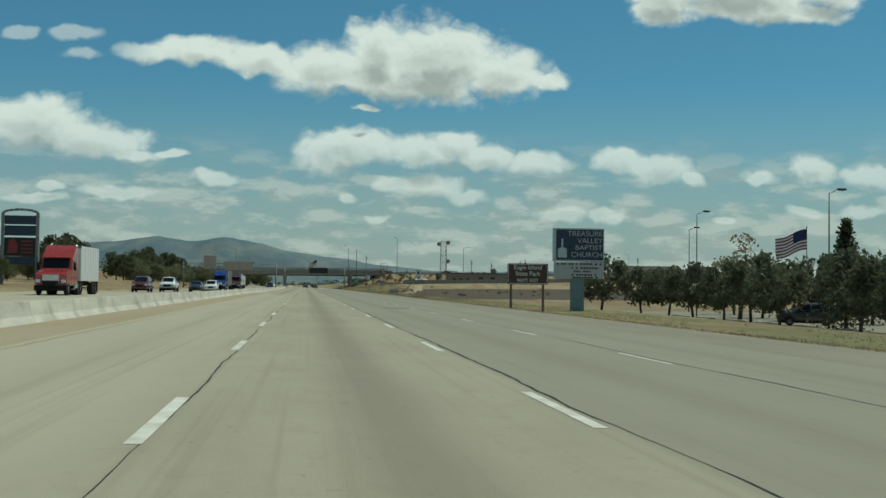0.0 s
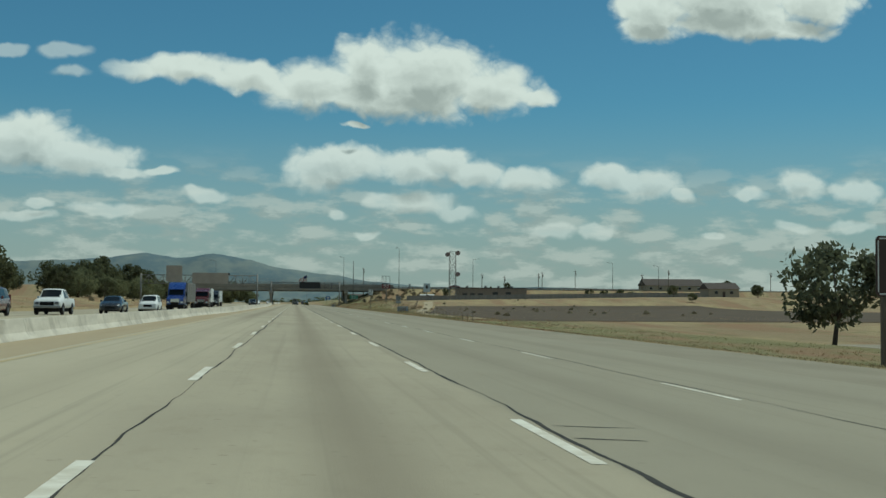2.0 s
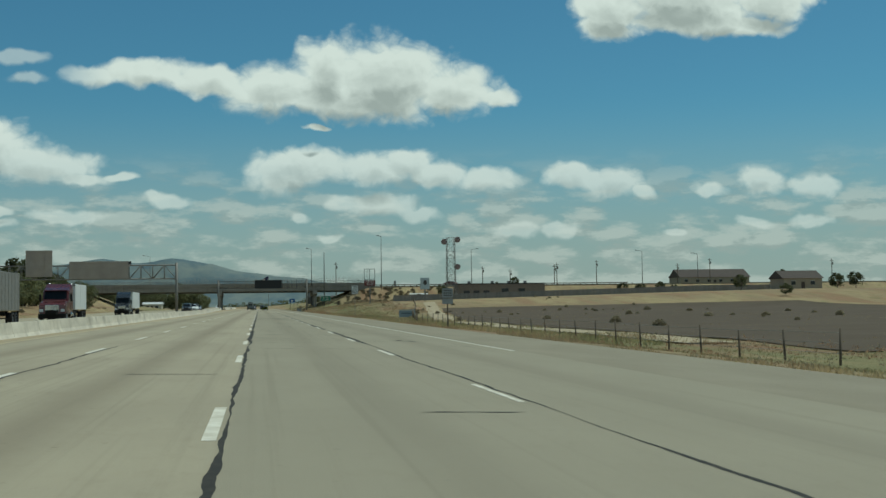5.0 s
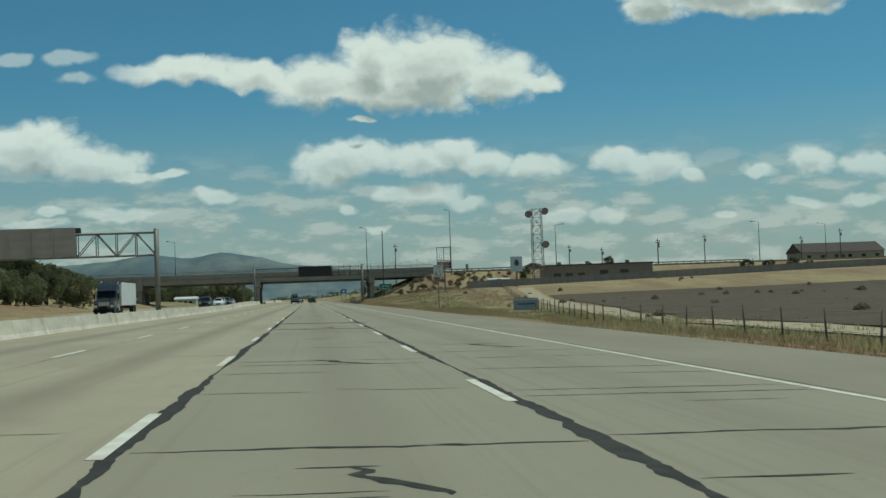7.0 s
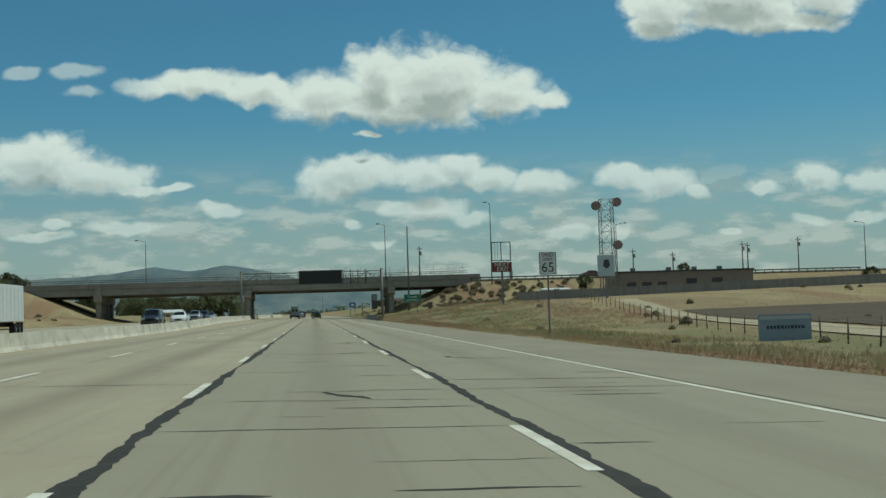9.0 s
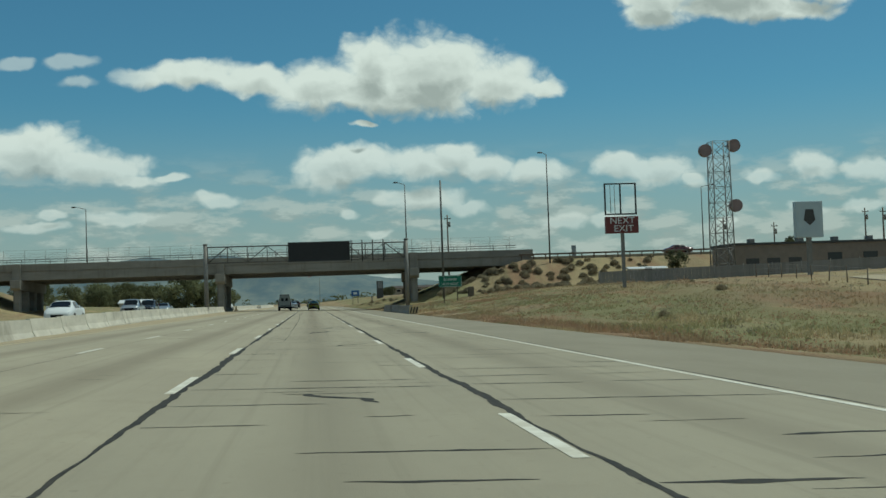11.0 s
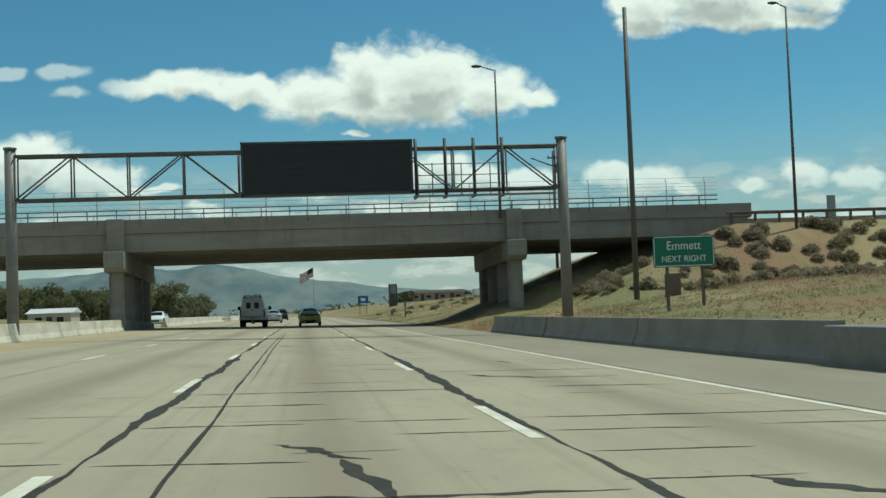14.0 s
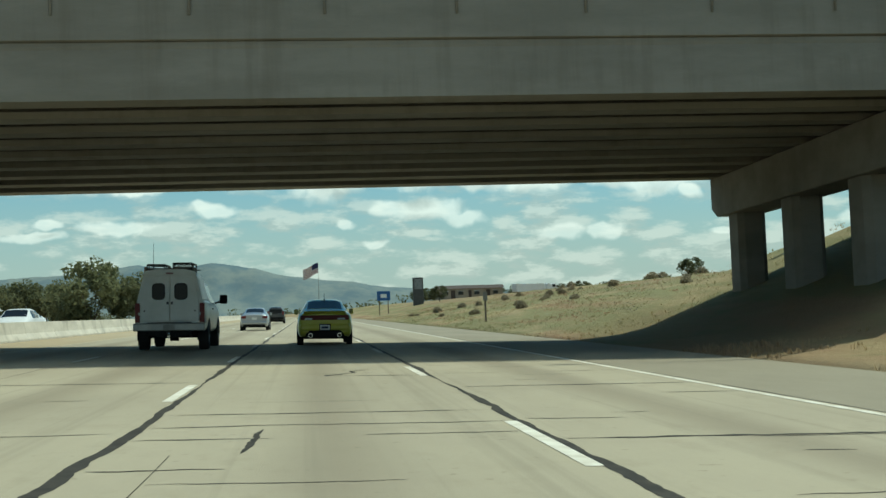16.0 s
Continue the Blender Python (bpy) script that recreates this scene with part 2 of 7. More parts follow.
def road_material():
    """Worn concrete: pale, with darker oil bands down the middle of every lane, stains and grit."""
    m = material("worn_concrete", (0.425, 0.37, 0.262), 0.9, dark=(0.31, 0.268, 0.195), scale=0.35, amount=0.5, fine=35, bump=0.25, bump_scale=90, stretch=(1, 0.35, 1), spec=0.3, vary=0.05)
    t = m.node_tree
    p = t.nodes["Principled BSDF"]
    old = p.inputs["Base Color"].links[0].from_socket
    geo = nd(t, "ShaderNodeNewGeometry")
    sep = nd(t, "ShaderNodeSeparateXYZ")
    t.links.new(geo.outputs["Position"], sep.inputs[0])
    lane = math_n(t, "FRACT", math_n(t, "DIVIDE", math_n(t, "ADD", sep.outputs[0], 1.83 + 366.0), 3.66))
    off = math_n(t, "ABSOLUTE", math_n(t, "SUBTRACT", lane, 0.5))
    wob = noise_n(t, vec_n(t, "MULTIPLY", geo.outputs["Position"], (0.5, 0.05, 1)), 1.0, 3)
    oil = math_n(t, "MULTIPLY", smooth_n(t, math_n(t, "ADD", off, math_n(t, "MULTIPLY", wob, 0.10)), 0.26, 0.04), 0.62)
    col = mix_n(t, oil, old, (0.225, 0.187, 0.13))
    stain = noise_n(t, vec_n(t, "MULTIPLY", geo.outputs["Position"], (0.9, 0.12, 1)), 0.6, 5, 0.65)
    col = mix_n(t, math_n(t, "MULTIPLY", smooth_n(t, stain, 0.52, 0.75), 0.4), col, (0.30, 0.255, 0.18))
    blot = noise_n(t, vec_n(t, "MULTIPLY", geo.outputs["Position"], (1.0, 0.5, 1)), 2.2, 6, 0.7)
    col = mix_n(t, math_n(t, "MULTIPLY", smooth_n(t, blot, 0.50, 0.72), 0.22), col, (0.24, 0.20, 0.135))
    spots = noise_n(t, geo.outputs["Position"], 7.0, 2, 0.5)
    col = mix_n(t, math_n(t, "MULTIPLY", smooth_n(t, spots, 0.68, 0.76), 0.35), col, (0.16, 0.135, 0.095))
    # the outer lanes are darker; towards the bridge all lanes are alike
    outer = math_n(t, "MULTIPLY", smooth_n(t, sep.outputs[0], 1.75, 1.95), smooth_n(t, sep.outputs[1], 460.0, 300.0))
    col = mix_n(t, math_n(t, "MULTIPLY", outer, 0.62), col, (0.27, 0.243, 0.180))
    inner = math_n(t, "MULTIPLY", smooth_n(t, sep.outputs[0], -1.2, -3.2), smooth_n(t, sep.outputs[1], 170.0, 110.0))
    col = mix_n(t, math_n(t, "MULTIPLY", inner, 0.55), col, (0.50, 0.44, 0.315))
    # long pale and dark drag marks along the way
    drag = noise_n(t, vec_n(t, "MULTIPLY", geo.outputs["Position"], (5.0, 0.035, 1)), 1.0, 4, 0.6)
    col = mix_n(t, math_n(t, "MULTIPLY", smooth_n(t, drag, 0.50, 0.72), 0.30), col, (0.215, 0.188, 0.135))
    t.links.new(col, p.inputs["Base Color"])
    return m


def earth_colour(t, pos, gain=1.0):
    """Straw, rust-brown soil and olive growth in broad patches, the same for the soil and for what grows on it."""
    def c(r, g, b):
        return (r * gain, g * gain, b * gain)
    flat = vec_n(t, "MULTIPLY", pos, (1.0, 0.35, 0.0))
    big, mid = noise_n(t, flat, 0.075, 5, 0.6), noise_n(t, flat, 0.42, 5, 0.65)
    col = mix_n(t, smooth_n(t, big, 0.40, 0.60), c(0.375, 0.295, 0.165), c(0.295, 0.225, 0.135))
    rust = noise_n(t, vec_n(t, "MULTIPLY", pos, (0.16, 0.035, 0.0)), 1.0, 5, 0.62)
    col = mix_n(t, math_n(t, "MULTIPLY", smooth_n(t, rust, 0.45, 0.62), 0.85), col, c(0.285, 0.178, 0.108))
    col = mix_n(t, math_n(t, "MULTIPLY", smooth_n(t, mid, 0.50, 0.68), 0.65), col, c(0.20, 0.185, 0.09))
    sx = nd(t, "ShaderNodeSeparateXYZ")
    t.links.new(pos, sx.inputs[0])
    early = smooth_n(t, sx.outputs[1], 415.0, 385.0)
    start = math_n(t, "SUBTRACT", 14.5, math_n(t, "MULTIPLY", early, 0.9))
    strip_g = math_n(t, "MULTIPLY", smooth_n(t, math_n(t, "SUBTRACT", sx.outputs[0], start), 0.0, 3.0), smooth_n(t, sx.outputs[0], 34.0, 24.0))
    past = math_n(t, "MULTIPLY", smooth_n(t, sx.outputs[1], 538.0, 575.0), smooth_n(t, sx.outputs[1], 720.0, 640.0))
    strip_g = math_n(t, "MAXIMUM", strip_g, past)
    green = math_n(t, "MULTIPLY", strip_g, smooth_n(t, noise_n(t, vec_n(t, "MULTIPLY", pos, (0.3, 0.05, 0.0)), 1.0, 5, 0.65), 0.36, 0.56))
    return mix_n(t, math_n(t, "MULTIPLY", green, 0.75), col, c(0.20, 0.20, 0.095))


def ground_material():
    """Dry grass, bare soil and green tufts."""
    m = bpy.data.materials.new("dry_grass")
    m.use_nodes = True
    t = m.node_tree
    p = t.nodes["Principled BSDF"]
    p.inputs["Roughness"].default_value = 0.95
    p.inputs["Specular IOR Level"].default_value = 0.1
    pos = nd(t, "ShaderNodeNewGeometry").outputs["Position"]
    fine = noise_n(t, pos, 5.0, 5, 0.7)
    col = earth_colour(t, pos)
    col = mix_n(t, math_n(t, "MULTIPLY", smooth_n(t, fine, 0.48, 0.72), 0.35), col, (0.20, 0.15, 0.085))
    t.links.new(col, p.inputs["Base Color"])
    b = nd(t, "ShaderNodeBump")
    b.inputs["Strength"].default_value, b.inputs["Distance"].default_value = 0.7, 0.2
    t.links.new(fine, b.inputs["Height"])
    t.links.new(b.outputs[0], p.inputs["Normal"])
    return m


def tuft_material():
    m = bpy.data.materials.new("dry_tuft")
    m.use_nodes = True
    t = m.node_tree
    p = t.nodes["Principled BSDF"]
    p.inputs["Roughness"].default_value = 0.9
    p.inputs["Specular IOR Level"].default_value = 0.1
    pos = nd(t, "ShaderNodeNewGeometry").outputs["Position"]
    t.links.new(earth_colour(t, pos, 1.35), p.inputs["Base Color"])
    return m


def add_streaks(m, colour, share):
    """Dirt that has run down a wall."""
    t = m.node_tree
    p = t.nodes["Principled BSDF"]
    old = p.inputs["Base Color"].links[0].from_socket
    pos = nd(t, "ShaderNodeNewGeometry").outputs["Position"]
    runs = noise_n(t, vec_n(t, "MULTIPLY", pos, (1.4, 0.6, 0.10)), 1.0, 5, 0.65)
    blots = noise_n(t, vec_n(t, "MULTIPLY", pos, (0.25, 0.3, 0.9)), 1.0, 5, 0.6)
    k = math_n(t, "MULTIPLY", smooth_n(t, math_n(t, "ADD", runs, math_n(t, "MULTIPLY", blots, 0.5)), 0.74, 0.95), share)
    t.links.new(mix_n(t, k, old, colour), p.inputs["Base Color"])


ROAD = road_material()
GRASS_GROUND = ground_material()
ASPHALT = material("asphalt_shoulder", (0.31, 0.272, 0.198), 0.92, dark=(0.225, 0.195, 0.14), scale=0.5, fine=40, bump=0.4, bump_scale=80, stretch=(1, 0.3, 1), spec=0.3)
TAR = material("tar_seal", (0.027, 0.024, 0.019), 0.75, dark=(0.065, 0.057, 0.045), scale=5, amount=0.8, fine=30, spec=0.2)
TAR_PATCH = material("old_patch", (0.11, 0.096, 0.072), 0.9, dark=(0.175, 0.15, 0.11), scale=3, amount=0.9, fine=20, spec=0.2)
PAINT_W = material("road_paint_white", (0.80, 0.765, 0.66), 0.8, dark=(0.55, 0.50, 0.39), scale=2.5, amount=0.8, fine=7)
PAINT_Y = material("road_paint_yellow", (0.52, 0.38, 0.17), 0.7, dark=(0.42, 0.355, 0.23), scale=2.2, amount=0.8, fine=25)
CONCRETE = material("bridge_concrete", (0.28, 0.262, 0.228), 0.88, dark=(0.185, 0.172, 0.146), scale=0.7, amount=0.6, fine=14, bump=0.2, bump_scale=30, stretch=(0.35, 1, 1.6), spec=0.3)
BARRIER = material("barrier_concrete", (0.66, 0.61, 0.51), 0.88, dark=(0.47, 0.43, 0.35), scale=1.3, amount=0.6, fine=18, bump=0.25, bump_scale=30, stretch=(1, 0.5, 1.5), vary=0.14, spec=0.3)
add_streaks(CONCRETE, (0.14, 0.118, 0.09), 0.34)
add_streaks(BARRIER, (0.24, 0.21, 0.16), 0.5)
GALV = material("galvanised_steel", (0.235, 0.225, 0.205), 0.6, 0.25, dark=(0.16, 0.15, 0.135), scale=3, fine=25)
# darker steel for poles and rails, their backlit shade put into the colour
BACKLIT_STEEL = material("backlit_steel", (0.125, 0.122, 0.113), 0.6, 0.2, dark=(0.085, 0.083, 0.076), scale=3, fine=25)
STEEL_DARK = material("dark_steel", (0.075, 0.075, 0.072), 0.55, 0.3, dark=(0.045, 0.045, 0.042), scale=3)
BLACK = material("black_panel", (0.008, 0.008, 0.009), 0.5, dark=(0.016, 0.016, 0.017), scale=1.5, fine=20)
WOOD = material("weathered_wood", (0.16, 0.125, 0.09), 0.85, dark=(0.085, 0.068, 0.052), scale=3, fine=30, bump=0.3, stretch=(6, 6, 0.6))
BRICK = material("brown_brick", (0.25, 0.205, 0.165), 0.9, dark=(0.18, 0.15, 0.12), scale=1.2, fine=12, bump=0.3)
# the far ridge has aerial haze painted into its base colour
HAZE_HILLS = material("haze_tinted_hills", (0.215, 0.245, 0.225), 1.0, dark=(0.120, 0.165, 0.185), scale=0.006, amount=0.95, fine=0.03, spec=0.0, stretch=(1.6, 1, 3.0))
SOIL = material("tilled_soil", (0.128, 0.100, 0.073), 0.95, dark=(0.085, 0.066, 0.047), scale=0.15, fine=3, bump=0.6, spec=0.1)
LEAF = material("dark_foliage", (0.150, 0.155, 0.080), 0.8, dark=(0.085, 0.092, 0.048), scale=0.8, amount=0.8, fine=6, vary=0.35, spec=0.25)
PINE = material("pine_needles", (0.165, 0.170, 0.100), 0.8, dark=(0.095, 0.105, 0.064), scale=0.8, amount=0.8, fine=6, vary=0.3, spec=0.25)

BARK = material("bark", (0.10, 0.075, 0.055), 0.95, dark=(0.05, 0.04, 0.03), scale=3, fine=20, bump=0.6, stretch=(1, 1, 0.3))
# olive leaves, lightened in their colour to stand for distance haze
LEAF_PALE = material("olive_haze_foliage", (0.24, 0.245, 0.13), 0.8, dark=(0.13, 0.14, 0.07), scale=0.8, amount=0.8, fine=6, vary=0.3, spec=0.25)
SAGE = material("sagebrush", (0.37, 0.315, 0.21), 0.9, dark=(0.23, 0.195, 0.125), scale=2, amount=0.8, fine=10, vary=0.4, spec=0.15)
STRAW = tuft_material()


def let_light_through(m, share=0.5):
    """Thin leaves pass some of the light that falls on their far side."""
    t = m.node_tree
    p = t.nodes["Principled BSDF"]
    out = t.nodes["Material Output"]
    tr = nd(t, "ShaderNodeBsdfTranslucent")
    t.links.new(p.inputs["Base Color"].links[0].from_socket, tr.inputs[0])
    mix = nd(t, "ShaderNodeMixShader")
    mix.inputs[0].default_value = share
    t.links.new(p.outputs[0], mix.inputs[1])
    t.links.new(tr.outputs[0], mix.inputs[2])
    t.links.new(mix.outputs[0], out.inputs[0])


for leafy in (LEAF, LEAF_PALE, PINE, STRAW, SAGE):
    let_light_through(leafy)


# ---------- mesh helpers ----------
def mesh_of(name, bm, mat):
    me = bpy.data.meshes.new(name)
    bm.to_mesh(me)
    bm.free()
    me.materials.append(mat)
    return me


def part(name, bm, mat, parent=None, label="", smooth=False):
    if smooth:
        for f in bm.faces:
            f.smooth = True
    ob = new(name, mesh_of(name, bm, mat))
    if parent is not None:
        ob.parent = parent
    if label:
        ob["label"] = label
    if name == "lettering":
        ob["kind"] = "stuff"
    return ob


def empty(name, m, label, category, group="", kind=""):
    ob = new(name)
    ob.matrix_world = m
    return tagged(ob, label, category, group, kind)


def box(bm, x0, x1, y0, y1, z0, z1, bevel=0.0):
    vs = [bm.verts.new((x, y, z)) for x in (x0, x1) for y in (y0, y1) for z in (z0, z1)]
    fs = [bm.faces.new([vs[i] for i in q]) for q in ((0, 1, 3, 2), (4, 6, 7, 5), (0, 4, 5, 1), (2, 3, 7, 6), (0, 2, 6, 4), (1, 5, 7, 3))]
    if bevel:
        es = {e for f in fs for e in f.edges}
        bmesh.ops.bevel(bm, geom=list(es), offset=bevel, segments=2, affect="EDGES", profile=0.5)
    return bm


def boxed(*a, bevel=0.0):
    return box(bmesh.new(), *a, bevel=bevel)


def rod(bm, a, b, r0, r1=None, sides=8, cap=True):
    """A round bar from a to b."""
    a, b = Vector(a), Vector(b)
    r1 = r0 if r1 is None else r1
    q = (b - a).to_track_quat("Z", "Y")
    rings = []
    for c, r in ((a, r0), (b, r1)):
        rings.append([bm.verts.new(c + q @ Vector((r * math.cos(2 * math.pi * i / sides), r * math.sin(2 * math.pi * i / sides), 0))) for i in range(sides)])
    for i in range(sides):
        f = bm.faces.new((rings[0][i], rings[0][(i + 1) % sides], rings[1][(i + 1) % sides], rings[1][i]))
        f.smooth = True
    if cap:
        bm.faces.new(rings[0][::-1])
        bm.faces.new(rings[1])
    return bm


def rods(*segs, sides=8):
    bm = bmesh.new()
    for s in segs:
        rod(bm, *s, sides=sides)
    return bm


def prism(bm, profile, axis, a, b):
    """Extrudes a closed profile along an axis: 'y' takes (x, z) pairs, 'x' takes (y, z) pairs, 'z' takes (x, y)."""
    def at(p, s):
        return {"x": (s, p[0], p[1]), "y": (p[0], s, p[1]), "z": (p[0], p[1], s)}[axis]
    r0, r1 = [bm.verts.new(at(p, a)) for p in profile], [bm.verts.new(at(p, b)) for p in profile]
    n = len(profile)
    for i in range(n):
        bm.faces.new((r0[i], r0[(i + 1) % n], r1[(i + 1) % n], r1[i]))
    bm.faces.new(r0[::-1])
    bm.faces.new(r1)
    bmesh.ops.recalc_face_normals(bm, faces=bm.faces[:])
    return bm


def sstep(a, b, t):
    k = min(max((t - a) / (b - a), 0.0), 1.0)
    return k * k * (3 - 2 * k)


def ramp(a, b, t):
    return min(max((t - a) / (b - a), 0.0), 1.0)


# ---------- ground ----------
def bend(y):
    """How far the highway swings to its left beyond the interchange."""
    return -0.00016 * max(0.0, y - 720.0) ** 2


def lean(x):
    """The crossfall: the pavement sheds water to its right, the oncoming lanes lie level."""
    return -0.0225 * (min(max(x, -12.0), 16.0) - 1.5)


def ground_z(x, y):
    """The height of the open ground, which takes up the fall of the pavement beside it."""
    return raw_ground(x - bend(y), y) + lean(x - bend(y))


def raw_ground(x, y):
    wave = 0.25 * noise.noise((x * 0.06, y * 0.06, 0.0)) + 0.10 * noise.noise((x * 0.3, y * 0.3, 3.0))
    if -31.0 < x < 12.9:
        return -0.55
    if x >= 12.9:
        out = sstep(12.9, 19.0, x)
        ditch = -0.45 * out
        field = -0.5 - 0.95 * (1 - sstep(140, 200, y)) * sstep(25, 33, x) + 0.5 * sstep(220, 400, y) + 2.3 * sstep(395, 470, y) * sstep(26, 50, x) + 2.2 * sstep(60, 130, x) * sstep(385, 480, y)
        low = ditch + (field + 0.5) * sstep(24, 34, x)
        bank = ramp(13.1, 31.0, x) * 2.25 + 0.6 * ramp(31, 60, x) + 1.4 * ramp(60, 130, x)
        k = sstep(385, 465, y)
        z = low * (1 - k) + bank * k
        mound = ramp(13.1, 34.0, x) * 3.4 + 0.5 * ramp(34, 80, x)
        k2 = sstep(560, 600, y) * (1 - sstep(900, 1300, y))
        z = z * (1 - k2) + mound * k2
        z *= 1 - 0.75 * sstep(900, 1300, y)
        k3 = ramp(50, 80, x)
        emb = 7.0 * min(ramp(18.0, 35.5, x), ramp(527, 542.5, y), ramp(582 + 60 * k3, 566 + 50 * k3, y))
        under = 7.0 * min(ramp(14.6, 33.0, x), ramp(543, 550, y), ramp(572, 564, y))
        emb = max(emb, under)
        return (max(z, emb) if emb > 0 else z) + wave * out * (0.35 if emb < z or emb <= 0 else 0.12) - 0.02
    out = sstep(-31.0, -35.0, x)
    base = 1.9 * sstep(-31, -44, x) * sstep(150, 260, y) * (1 - sstep(640, 760, y)) - 0.3 * out
    emb = 7.0 * min(ramp(-37.5, -54, x), ramp(527, 542.5, y), ramp(582, 566, y))
    return (max(base, emb) if emb > 0 else base) + wave * out * 0.5 - 0.02


def spread(a, b, step, grow):
    vals, v = [a], a
    while v < b:
        v += step
        step *= grow
        vals.append(min(v, b))
    return vals


def build_ground():
    xs = [-v for v in spread(31.0, 2600.0, 1.5, 1.13)][::-1] + [-30.9, -20, 0, 12.8] + spread(12.9, 2600.0, 0.9, 1.075)
    ys = [-v for v in spread(20, 400, 8, 1.3)][::-1] + [v for v in np.arange(-14, 640, 3.0)] + spread(643, 4600, 4, 1.07)
    bm = bmesh.new()
    grid = [[bm.verts.new((x + bend(y), y, ground_z(x + bend(y), y))) for x in xs] for y in ys]
    for j in range(len(ys) - 1):
        for i in range(len(xs) - 1):
            f = bm.faces.new((grid[j][i], grid[j][i + 1], grid[j + 1][i + 1], grid[j + 1][i]))
            f.smooth = True
    return tagged(part("ground", bm, GRASS_GROUND), "dry tan grass verge and fields along the freeway", "ground", kind="structure")


build_ground()


def dip(y):
    """How far the oncoming carriageway lies below this one."""
    return -0.36 * sstep(150, 210, y) * (1 - sstep(380, 445, y)) - 0.12 * (1 - sstep(150, 210, y))


def strip(name, mat, x0, x1, z, y0, y1, step, label, category, thick=0.3, low=(0, 0)):
    """A slab that follows the bend of the freeway."""
    bm = bmesh.new()
    n = max(1, int((y1 - y0) / step))
    rows = []
    for i in range(n + 1):
        y = y0 + (y1 - y0) * i / n
        b = bend(y)
        top = [(x, z + lean(x) + dip(y) * (low[0] + (low[1] - low[0]) * (x - x0) / (x1 - x0))) for x in ([x0, -12.0, x1] if x0 < -12.0 else [x0, x1])]
        rows.append([bm.verts.new((x + b, y, zz)) for x, zz in [(x0, top[0][1] - thick)] + top + [(x1, top[-1][1] - thick)]])
    for r, s in zip(rows, rows[1:]):
        for k in range(len(r) - 1):
            bm.faces.new((r[k], r[k + 1], s[k + 1], s[k]))
    for r in (rows[0], rows[-1]):
        bm.faces.new(r)
    bmesh.ops.recalc_face_normals(bm, faces=bm.faces[:])
    return tagged(part(name, bm, mat), label, category, kind="structure")


road = strip("road", ROAD, -5.55, 9.25, 0.0, -120, 1500, 20, "worn pale concrete freeway lanes with tar-sealed joints", "road")
shoulder_right = strip("shoulder", ASPHALT, 9.255, 12.9, -0.004, -120, 1500, 20, "dusty grey paved shoulder", "shoulder")
SHOULDER_L = material("stained_shoulder", (0.42, 0.345, 0.225), 0.92, dark=(0.34, 0.255, 0.15), scale=0.4, fine=40, bump=0.4, bump_scale=80, stretch=(1, 0.12, 1), spec=0.3)
shoulder_left = strip("shoulder", SHOULDER_L, -9.2, -5.555, -0.004, -120, 1500, 10, "dusty brown paved inner shoulder", "shoulder", low=(1, 0))
road_west = strip("road", ROAD, -31.0, -9.205, -0.002, -120, 1500, 10, "worn pale concrete lanes of the oncoming carriageway", "road", low=(1, 1))

LANE_LINES = (-1.83, 1.83, 5.49)


def mark(name, x, y0, y1, w, mat, parent, z=0.004):
    bm = bmesh.new()
    n = max(1, int((y1 - y0) / 12))
    last = None
    for i in range(n + 1):
        y = y0 + (y1 - y0) * i / n
        b = bend(y)
        cur = (bm.verts.new((x - w / 2 + b, y, z + lean(x - w / 2))), bm.verts.new((x + w / 2 + b, y, z + lean(x + w / 2))))
        if last:
            bm.faces.new((last[0], last[1], cur[1], cur[0]))
        last = cur
    return part(name, bm, mat, parent)


def build_markings():
    # the painted rhythm of each line starts anew where the pavement was relaid
    phases = {-1.83: ((-60, 9.6), (60, 10.5), (130, 12.0), (900, 0)), 1.83: ((-60, 11.2), (60, 2.0), (115, 4.7), (190, 7.5), (360, 10.4), (900, 0)),
              5.49: ((-60, 8.9), (190, 11.5), (360, 3.3), (900, 0))}
    for x, rows in phases.items():
        for (y0, ph), (y1, _) in zip(rows, rows[1:]):
            y = y0 + (ph - y0) % 12.19
            while y < y1 - 3:
                mark("lane_dash", x - 0.09, y - 1.75, y + 1.75, 0.13 if x < 5 or y > 190 else 0.09, PAINT_W, road)
                y += 12.19
    mark("edge_line", 9.10, 196, 1500, 0.12, PAINT_W, road)
    mark("edge_line", -5.35, -100, 1500, 0.13, PAINT_Y, road)


build_markings()


